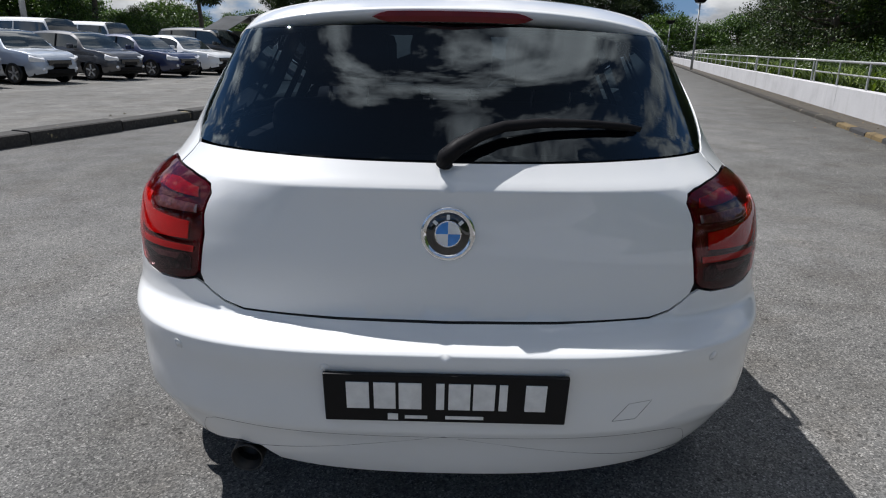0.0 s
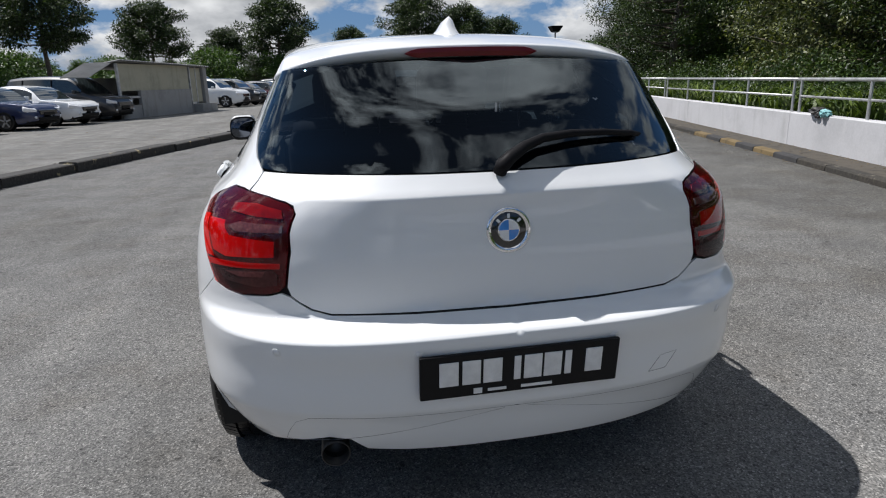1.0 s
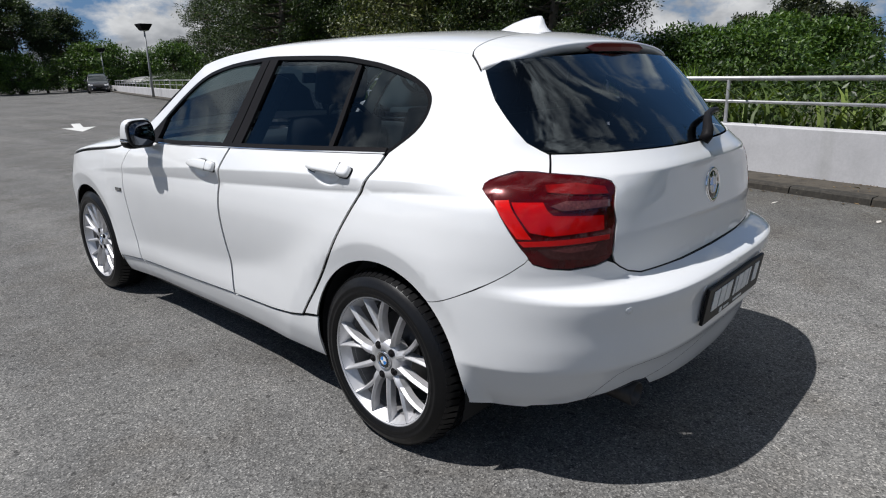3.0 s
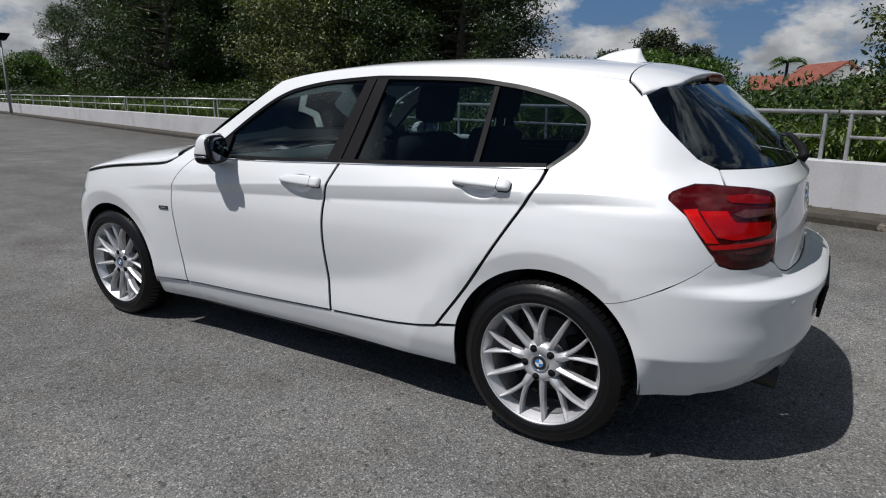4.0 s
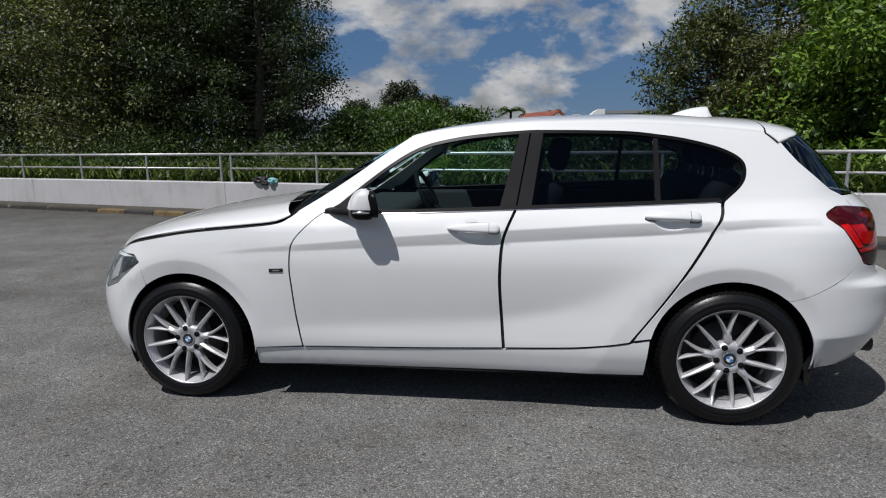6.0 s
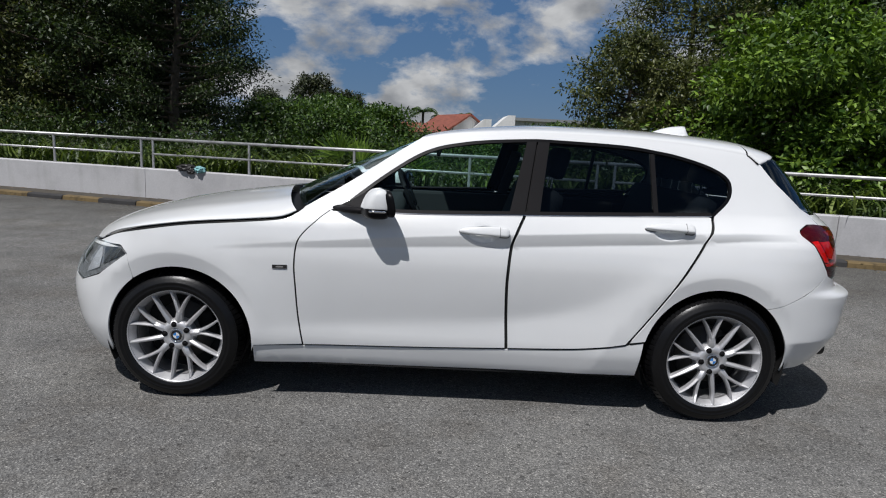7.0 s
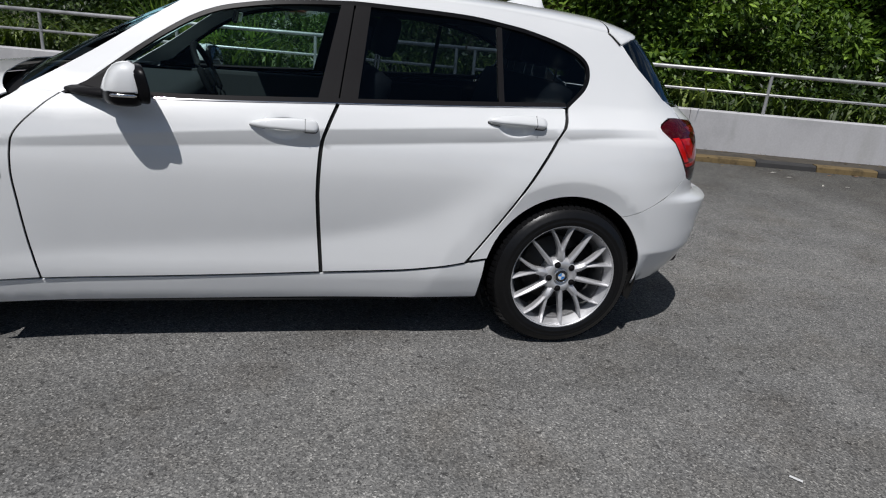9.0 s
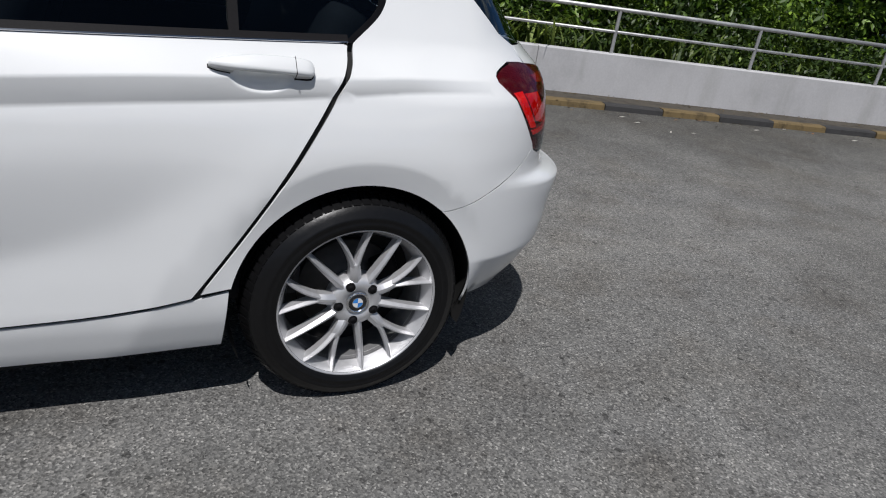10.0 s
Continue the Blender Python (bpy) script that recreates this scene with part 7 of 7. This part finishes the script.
# ---------------------------------------------------------------- shelter
CORRUGATED = plain("corrugated_sheet", (0.22, 0.22, 0.215), 0.5, metal=0.3, var=0.2, scale=2)
CANVAS = concrete_mat("shelter_sheet", (0.46, 0.43, 0.32), 0.75)
BLOCK = concrete_mat("shelter_block", (0.36, 0.35, 0.33), 0.7)
sh = tagged(empty("shelter"), "low shelter with cream sheet walls and corrugated roof", "shelter")


def shelter_box(name, d0, d1, a0, a1, z0, z1, mat, label=""):
    bm = bmesh.new()
    vs = [bm.verts.new(lot(d, a, z)) for d in (d0, d1) for a in (a0, a1) for z in (z0, z1)]
    for q in ((0, 1, 3, 2), (4, 6, 7, 5), (0, 4, 5, 1), (2, 3, 7, 6), (0, 2, 6, 4), (1, 5, 7, 3)):
        bm.faces.new([vs[i] for i in q])
    return part(name, bm, mat, sh, label)


shelter_box("front_sheet", 9.3, 9.38, 24.80, 30.40, 1.15, 2.25, CANVAS, "cream wall sheet")
shelter_box("front_block_wall", 9.25, 9.40, 26.10, 30.40, 0, 1.15, BLOCK, "grey block wall")
shelter_box("low_panel", 9.3, 9.36, 24.70, 26.10, 0, 0.55, BLOCK)
shelter_box("low_rail", 9.3, 9.36, 24.70, 26.10, 0.85, 0.93, STEEL)
shelter_box("end_frame", 9.3, 9.38, 30.55, 30.65, 0, 2.2, STEEL)
shelter_box("end_sheet", 9.32, 9.36, 30.65, 31.70, 0.5, 2.15, CANVAS, "pale window sheet")
shelter_box("end_frame", 9.3, 9.38, 31.15, 31.23, 0.3, 2.2, STEEL)
shelter_box("end_pier", 9.2, 9.6, 31.80, 32.15, 0, 2.2, BLOCK)
shelter_box("end_step", 8.9, 9.6, 30.80, 32.40, 0, 0.4, BLOCK)
shelter_box("side_post", 9.3, 9.4, 24.70, 24.80, 0, 2.25, STEEL)
shelter_box("back_wall", 10.7, 10.8, 24.70, 32.00, 0, 1.7, BLOCK)
bm = bmesh.new()
rows = []
for i in range(73):
    a = 24.5 + 7.7 * i / 72
    z = 0.018 * (1 if i % 2 else -1)
    rows.append([bm.verts.new(lot(9.0, a, 2.40 + z - 0.02 * (a - 24.5))), bm.verts.new(lot(11.0, a, 2.1 + z))])
for p, q in zip(rows, rows[1:]):
    bm.faces.new((p[0], q[0], q[1], p[1]))
roof_sheet = part("corrugated_roof", bm, CORRUGATED, sh, "grey corrugated roof sheet")
roof_sheet.modifiers.new("thickness", "SOLIDIFY").thickness = 0.03
# low corrugated canopy beside the van
bm = bmesh.new()
rows = []
for i in range(41):
    d = 9.4 + 1.2 * i / 40
    z = 0.016 * (1 if i % 2 else -1)
    rows.append([bm.verts.new(lot(d, 24.6, 2.30 + z)), bm.verts.new(lot(d, 23.0, 1.72 + z))])
for p, q in zip(rows, rows[1:]):
    bm.faces.new((p[0], q[0], q[1], p[1]))
lean = part("lean_roof", bm, CORRUGATED, sh, "sloping corrugated sheet")
lean.modifiers.new("thickness", "SOLIDIFY").thickness = 0.03


# ---------------------------------------------------------------- lamp posts
LAMP_POST = plain("lamp_post_paint", (0.30, 0.31, 0.31), 0.5, metal=0.3)


def lamp_post(p, h, label, big=1.0):
    t = tagged(empty("lamp_post"), label, "lamp post")
    t.location = p
    bm = bmesh.new()
    tube(bm, [(0, 0, 0), (0, 0, h * 0.5), (0, 0, h)], [0.075 * big, 0.06 * big, 0.045 * big], 10)
    part("pole", bm, LAMP_POST, t, "", True)
    bm = bmesh.new()
    box(bm, -0.16 * big, 0.16 * big, -0.16 * big, 0.16 * big, 0, 0.04, None)
    part("base_plate", bm, LAMP_POST, t)
    bm = bmesh.new()
    vs = [bm.verts.new((sx * a * big, sy * a * big, h + z * big)) for z, a in ((0.0, 0.20), (0.30, 0.36), (0.36, 0.36)) for sx, sy in ((-1, -1), (1, -1), (1, 1), (-1, 1))]
    for j in (0, 4):
        for i in range(4):
            bm.faces.new((vs[j + i], vs[j + (i + 1) % 4], vs[j + 4 + (i + 1) % 4], vs[j + 4 + i]))
    bm.faces.new(vs[:4][::-1])
    bm.faces.new(vs[8:])
    part("lantern", bm, SATIN_BLACK, t, "dark square lantern")
    bm = bmesh.new()
    box(bm, -0.17 * big, 0.17 * big, -0.17 * big, 0.17 * big, h - 0.03 * big, h)
    part("lens", bm, CAR_LAMP, t)
    return t


lamp_post(on_line(0.2, 40.2, KZ), 3.86, "grey lamp post with square lantern beside the kerb")
lamp_post(on_line(0.2, 70.0, KZ), 3.7, "grey lamp post far along the kerb")
lamp_post(Vector((-7.6, 92.0, 0)), 12.5, "tall lamp post among the far parked cars", 1.6)
lamp_post(lot(19.0, 22.0, 0), 11.0, "tall grey lamp post behind the minibuses", 1.8)

# curved canopy roof at the far end of the parapet
bm = bmesh.new()
rows = []
for i in range(15):
    a = radians(20 + 140 * i / 14)
    rows.append([bm.verts.new(on_line(4.2 - 2.6 * math.cos(a), q, 0.60 + 0.85 * math.sin(a))) for q in (56.0, 82.0)])
for p, q in zip(rows, rows[1:]):
    bm.faces.new((p[0], q[0], q[1], p[1]))
can = tagged(part("canopy_roof", bm, CORRUGATED, None, "", True), "pale curved canopy roof beyond the parapet", "canopy")
can.modifiers.new("thickness", "SOLIDIFY").thickness = 0.06


# ---------------------------------------------------------------- houses and flats beyond the trees
ROOF_TILE = plain("roof_tile", (0.22, 0.066, 0.042), 0.8, var=0.3, scale=3)
RENDER_WHITE = concrete_mat("house_render", (0.72, 0.72, 0.70), 0.85)
PANE = plain("far_pane", (0.03, 0.04, 0.05), 0.1)


def house(p, turn, w, dp, hw, hr, label, roof_mat):
    t = tagged(empty("house"), label, "house")
    t.matrix_basis = Matrix.Translation(p) @ Matrix.Rotation(radians(turn), 4, "Z")
    bm = bmesh.new()
    vs = [bm.verts.new(q) for q in ((-w / 2, -dp / 2, 0), (w / 2, -dp / 2, 0), (w / 2, dp / 2, 0), (-w / 2, dp / 2, 0), (-w / 2, -dp / 2, hw), (w / 2, -dp / 2, hw), (w / 2, dp / 2, hw), (-w / 2, dp / 2, hw), (-w / 2, 0, hw + hr), (w / 2, 0, hw + hr))]
    for q in ((0, 1, 5, 4), (2, 3, 7, 6), (1, 2, 6, 9, 5), (3, 0, 4, 8, 7)):
        bm.faces.new([vs[i] for i in q])
    part("wall", bm, RENDER_WHITE, t)
    for s in (-1, 1):
        bm = bmesh.new()
        e = 0.35
        vs = [bm.verts.new(q) for q in ((-w / 2 - e, s * (dp / 2 + e), hw - e * hr / (dp / 2)), (w / 2 + e, s * (dp / 2 + e), hw - e * hr / (dp / 2)), (w / 2 + e, 0, hw + hr + 0.02), (-w / 2 - e, 0, hw + hr + 0.02))]
        bm.faces.new(vs)
        o = part("roof_slope", bm, roof_mat, t)
        o.modifiers.new("thickness", "SOLIDIFY").thickness = 0.14
    for x in (-w * 0.25, w * 0.25):
        bm = bmesh.new()
        box(bm, x - 0.6, x + 0.6, -dp / 2 - 0.04, -dp / 2 + 0.04, hw - 1.6, hw - 0.5)
        part("window", bm, PANE, t, "dark window")
    bm = bmesh.new()
    box(bm, w / 2 - 0.03, w / 2 + 0.04, -0.6, 0.6, hw - 1.2, hw - 0.1)
    part("window", bm, PANE, t, "dark window")
    return t


house((56.0, 0.4, -3.0), 205, 6.4, 4.6, 5.3, 1.5, "white house with red tiled gable roof", ROOF_TILE)
house((64.0, 17.5, -4.0), 150, 8.0, 5.0, 5.0, 1.4, "house with orange tiled roof behind trees", ROOF_TILE)
house((80.0, 4.5, -3.6), 100, 7.0, 5.0, 5.6, 1.4, "far house with red tiled roof", ROOF_TILE)
# white stepped building with sloping parapets
wb = tagged(empty("white_building"), "white modern building with sloping gable walls", "building")
for i, (y, hh) in enumerate(((-1.9, 3.3), (-4.0, 3.75))):
    bm = bmesh.new()
    a = [(50.0 + i, y + 0.9, -4), (50.0 + i, y - 0.8, -4), (50.0 + i, y - 0.8, hh), (50.0 + i, y - 0.2, hh), (50.0 + i, y + 0.9, hh - 1.0)]
    f = [bm.verts.new(q) for q in a]
    b = [bm.verts.new((q[0] + 5, q[1], q[2])) for q in a]
    bm.faces.new(f)
    bm.faces.new(b[::-1])
    for k in range(5):
        bm.faces.new((f[k], b[k], b[(k + 1) % 5], f[(k + 1) % 5]))
    part("gable_wall", bm, RENDER_WHITE, wb)
bm = bmesh.new()
box(bm, 51.5, 58, -11.5, -4.7, -4, 3.35)
part("flat_block", bm, RENDER_WHITE, wb)
bm = bmesh.new()
box(bm, 51.1, 58.4, -11.8, -4.5, 3.35, 3.6)
part("roof_slab", bm, LAMP_POST, wb, "grey flat roof slab")
for y in (-10.6, -9.0, -7.4):
    bm = bmesh.new()
    box(bm, 51.44, 51.56, y - 0.55, y + 0.55, 1.5, 2.9)
    part("window", bm, PANE, wb, "dark window")
# far flats
flats = tagged(empty("apartment_block"), "distant pale apartment block with rows of windows", "building")
fm = Matrix.Translation((186, 74, -2)) @ Matrix.Rotation(radians(22), 4, "Z")
flats.matrix_basis = fm
bm = bmesh.new()
box(bm, -6, 6, -16, 14, 0, 11.5)
part("wall", bm, plain("flats_wall", (0.45, 0.52, 0.60), 0.8, var=0.1, scale=0.3), flats)
for fl in range(3):
    for q in range(9):
        bm = bmesh.new()
        box(bm, -6.1, -5.9, -15 + q * 3.2, -13 + q * 3.2, 2.6 + fl * 3.0, 4.2 + fl * 3.0)
        part("window", bm, PANE, flats)

# ---------------------------------------------------------------- far trees round the car park
# an even belt of lower trees, a few tall ones among them, and a belt on the far side of the car park
for i in range(30):
    b, r = 52 + i * 3.3, 92 + 10 * math.sin(i * 2.3)
    if b > 112:
        r *= 0.72
    copy_at((FAR, T_DARK, T_MID)[i % 3], -0.8 + 0.9 * r * math.cos(radians(b)), -2.0 + 0.9 * r * math.sin(radians(b)), 0.0, i * 61, 0.56 + 0.12 * math.sin(i * 1.9), "tree beyond the far parked cars")
RAIN = put(build_tree("rain_tree", 11.5, 3.4, 24000, 0.27, LEAF_DARK, 41, 0.46, 44, 0.24, "tall round-crowned tree with a bare trunk beyond the parked cars", open_=0.0), -4.6, 74.0, 0)
for i, (b, r, s, t) in enumerate(((81.0, 78, 1.0, RAIN), (76.6, 82, 0.92, RAIN), (73.6, 86, 0.80, RAIN), (102.5, 74, 0.88, RAIN), (110, 62, 0.95, RAIN), (117.5, 56, 1.0, RAIN), (86.5, 95, 0.8, RAIN), (96.8, 88, 0.75, RAIN),
                                  (63, 84, 1.2, T_DARK), (58, 86, 1.2, FAR), (125, 52, 1.05, RAIN), (132, 54, 1.1, RAIN), (139, 52, 1.2, FAR), (148, 52, 1.1, RAIN))):
    copy_at(t, -0.8 + 0.95 * r * math.cos(radians(b)), -2.0 + 0.95 * r * math.sin(radians(b)), 0.0, i * 73, s, "tall tree beyond the far parked cars")
for i in range(34):
    b, r = 152 + i * 5.0, 62 + 8 * math.sin(i * 2.7)
    copy_at((T_DARK, FAR, T_MID)[i % 3], r * math.cos(radians(b)), r * math.sin(radians(b)), 0.0, i * 47, 1.1 + 0.2 * math.sin(i * 1.3), "tree on the other side of the car park")
for i in range(52):
    b, r = 57 + i * 1.8, 88 + 14 * math.sin(i * 2.1)
    if b > 112:
        r *= 0.7
    copy_at(B_LOW, -0.8 + r * math.cos(radians(b)), -2 + r * math.sin(radians(b)), 0.0, i * 47, 1.45 + 0.4 * math.sin(i * 1.7), "green hedge bush at the car park's edge")


# ---------------------------------------------------------------- small things by the parapet
def leaf_fan(p, n, length, label):
    t = tagged(empty("fan_palm"), label, "palm")
    t.location = p
    rng = random.Random(5)
    for k in range(5):
        bm = bmesh.new()
        az, el = k * 72 + 20, rng.uniform(50, 80)
        m = Matrix.Rotation(radians(az), 4, "Z") @ Matrix.Rotation(radians(90 - el), 4, "Y")
        L0_ = length * rng.uniform(0.8, 1.1)
        for i in range(n):
            a = radians(-75 + 150 * i / (n - 1))
            d = Vector((math.sin(a), 0, math.cos(a)))
            s_ = Vector((math.cos(a), 0, -math.sin(a))) * 0.018
            o = Vector((0, 0, L0_ * 0.9))
            q = [o, o + d * L0_ * 0.45 + s_ + Vector((0, 0.015, 0)), o + d * L0_ * rng.uniform(0.8, 0.95) + Vector((0, 0, -0.05)), o + d * L0_ * 0.45 - s_ + Vector((0, 0.015, 0))]
            bm.faces.new([bm.verts.new(m @ v) for v in q])
        tube(bm, [m @ Vector((0, 0, 0)), m @ Vector((0, 0, L0_ * 0.9))], [0.012, 0.007], 5)
        part("frond", bm, LEAF_LIGHT, t)
    return t


leaf_fan((6.66, 3.0, 0.45), 17, 0.58, "green fan palm behind the parapet")
leaf_fan((6.42, 2.05, 0.45), 15, 0.52, "green fan palm among tall grass")

bag = tagged(empty("rubbish_bag"), "crumpled dark bag lying on the parapet", "bag")
rng = np.random.default_rng(2)


def crumple(name, c, size, mat, parent, seed, label):
    bm = bmesh.new()
    bmesh.ops.create_icosphere(bm, subdivisions=3, radius=1.0)
    noise.seed_set(seed)
    for v in bm.verts:
        d = 1 + 0.35 * noise.noise(v.co * 2.3 + Vector((seed, 0, 0))) + 0.2 * noise.noise(v.co * 5.1)
        v.co = Vector((v.co.x * size[0], v.co.y * size[1], v.co.z * size[2])) * d
        v.co.z = max(v.co.z, -size[2] * 0.8)
    o = part(name, bm, mat, parent, label)
    o.matrix_basis = Matrix.Translation(c) @ ROT
    return o


BAG_BLACK = plain("bag_black", (0.02, 0.018, 0.018), 0.5)
TEAL = plain("teal_plastic", (0.20, 0.42, 0.43), 0.5, var=0.3)
crumple("dark_bag", on_line(WALL_D + 0.05, 7.00, WT + 0.045), (0.11, 0.17, 0.06), BAG_BLACK, bag, 3, "black crumpled plastic")
crumple("flap", on_line(WALL_D - 0.02, 6.88, WT + 0.0), (0.03, 0.07, 0.05), BAG_BLACK, bag, 9, "")
teal = tagged(empty("teal_bag"), "small crumpled teal plastic bag on the parapet", "bag")
crumple("bag_body", on_line(WALL_D + 0.0, 6.72, WT + 0.03), (0.07, 0.09, 0.06), TEAL, teal, 6, "teal plastic")

# feather palms beyond the house roofs
def feather_palm(at, height, reach, seed):
    r = random.Random(seed)
    t = tagged(empty("feather_palm", Matrix.Translation(at)), "distant feather palm rising beyond the house roofs", "palm")
    bm = bmesh.new()
    tube(bm, [(0, 0, 0), (0.1, 0.05, height * 0.5), (0.05, 0, height)], [0.2, 0.15, 0.12], 8)
    part("trunk", bm, BARK, t, "", True)
    for k in range(17):
        a = k * 2.399 + r.uniform(-0.2, 0.2)
        rise = r.uniform(0.1, 1.0)
        u = Vector((math.cos(a), math.sin(a), 0))
        w = Vector((-math.sin(a), math.cos(a), 0))
        bm = bmesh.new()
        spine = []
        for i in range(9):
            f = i / 8
            spine.append(Vector((0.05, 0, height)) + u * (reach * f * (1 - 0.25 * rise * f)) + Vector((0, 0, reach * (rise * f - (0.45 + 0.45 * rise) * f * f))))
        tube(bm, spine, [0.03 - 0.0028 * i for i in range(9)], 4)
        for i in range(1, 9):
            for h in (0.0, 0.5):
                p = spine[i].lerp(spine[i - 1], h)
                ln = reach * 0.28 * (1 - abs(i / 8 - 0.45))
                for sg in (-1, 1):
                    tip = p + w * (sg * ln) + u * (ln * 0.5) + Vector((0, 0, -ln * r.uniform(0.2, 0.6)))
                    q = [bm.verts.new(x) for x in (p, p.lerp(tip, 0.5) + u * 0.06, tip, p.lerp(tip, 0.5) - u * 0.06)]
                    bm.faces.new(q)
        part("frond", bm, LEAF_MID, t)


feather_palm((62, 3.45, -2.0), 6.2, 1.75, 3)
feather_palm((62, 1.6, -2.0), 5.6, 1.3, 4)
feather_palm((64, -0.85, -2.0), 6.1, 1.1, 5)

# litter and dry leaves along the kerb and on the asphalt
LITTER = plain("pale_litter", (0.55, 0.52, 0.47), 0.7)
DRY = plain("dry_leaf", (0.22, 0.11, 0.05), 0.8)
STRAW = plain("straw", (0.65, 0.42, 0.10), 0.6)
rng = random.Random(12)
for i in range(46):
    a = rng.uniform(-9, 12)
    d = -abs(rng.gauss(0, 0.35)) - 0.04
    p = on_line(d, a)
    p.z = ground_z(p.x, p.y) + 0.004
    bm = bmesh.new()
    L_, w_ = rng.uniform(0.014, 0.042), rng.uniform(0.008, 0.02)
    vs = [bm.verts.new(q) for q in ((-L_, 0, 0), (0, w_, 0.008), (L_, 0, 0.012), (0, -w_, 0.006))]
    bm.faces.new(vs)
    o = tagged(part("litter", bm, LITTER if i % 3 else DRY), "scrap of pale litter beside the kerb", "litter", "litter along the kerb")
    o.matrix_basis = Matrix.Translation(p) @ Matrix.Rotation(rng.uniform(0, 6.28), 4, "Z")
bm = bmesh.new()
tube(bm, [(-0.02, 0, 0.006), (0.02, 0.003, 0.006)], 0.004, 6)
o = tagged(part("cigarette_end", bm, PLATE_WHITE), "white cigarette end lying on the asphalt", "litter")
o.matrix_basis = pose(-1.84, -0.46, 0.0, 0, 0, 35)
bm = bmesh.new()
tube(bm, [(-0.05, 0, 0.006), (0.0, 0.01, 0.008), (0.05, 0.0, 0.006)], 0.004, 6)
o = tagged(part("straw", bm, STRAW), "short yellow straw lying on the asphalt", "litter")
o.matrix_basis = pose(1.07, -2.41, 0.0, 0, 0, 40)


def ledge_litter():
    """Dry leaf scraps and grit lying on the ledge and along the kerb's foot."""
    rng_ = np.random.default_rng(19)
    n = 2600
    a = rng_.uniform(-10, 30, n)
    on_ledge = rng_.uniform(0, 1, n) < 0.72
    d = np.where(on_ledge, 0.62 - np.abs(rng_.normal(0, 0.16, n)), -np.abs(rng_.normal(0, 0.07, n)))
    d = np.clip(d, -0.5, 0.63)
    base = np.array([on_line(q, r) for q, r in zip(d, a)])
    base[:, 2] = np.where(d > 0.135, KZ + 0.067, np.where(d > -0.001, KZ + 0.075, [ground_z(p[0], p[1]) + 0.004 for p in base]))
    size = rng_.uniform(0.006, 0.026, (n, 1))
    w = rng_.uniform(0, 2 * math.pi, n)
    u = np.stack([np.cos(w), np.sin(w), rng_.uniform(-0.1, 0.25, n)], 1) * size
    v = np.stack([-np.sin(w), np.cos(w), rng_.uniform(-0.1, 0.25, n)], 1) * size * 0.5
    V = np.stack([base - u, base + v, base + u, base - v], 1).reshape(-1, 3)
    i = np.arange(n)[:, None] * 4
    F = np.concatenate([i + [0, 1, 2], i + [0, 2, 3]], 0)
    # larger dry leaves blown over the parking area
    m = 90
    spots = [lot(q, r, LZ + 0.006) for q, r in zip(rng_.uniform(0.6, 8.5, m), rng_.uniform(2, 30, m))]
    base = np.array(spots)
    size = rng_.uniform(0.02, 0.055, (m, 1))
    w = rng_.uniform(0, 2 * math.pi, m)
    u = np.stack([np.cos(w), np.sin(w), rng_.uniform(0.0, 0.4, m)], 1) * size
    v = np.stack([-np.sin(w), np.cos(w), rng_.uniform(0.0, 0.4, m)], 1) * size * 0.5
    V = np.concatenate([V, np.stack([base - u * [1, 1, 0], base + v, base + u, base - v * [1, 1, 0]], 1).reshape(-1, 3)], 0)
    i = 4 * n + np.arange(m)[:, None] * 4
    F = np.concatenate([F, i + [0, 1, 2], i + [0, 2, 3]], 0)
    tagged(new("leaf_litter", tri_mesh("leaf_litter", V, F, SCRAPS)), "dry brown leaf scraps scattered on the ledge and kerb", "leaf litter", kind="stuff")


SCRAPS = leaf_mat("leaf_scraps", (0.03, 0.022, 0.014), (0.20, 0.14, 0.085), 0.8)
ledge_litter()
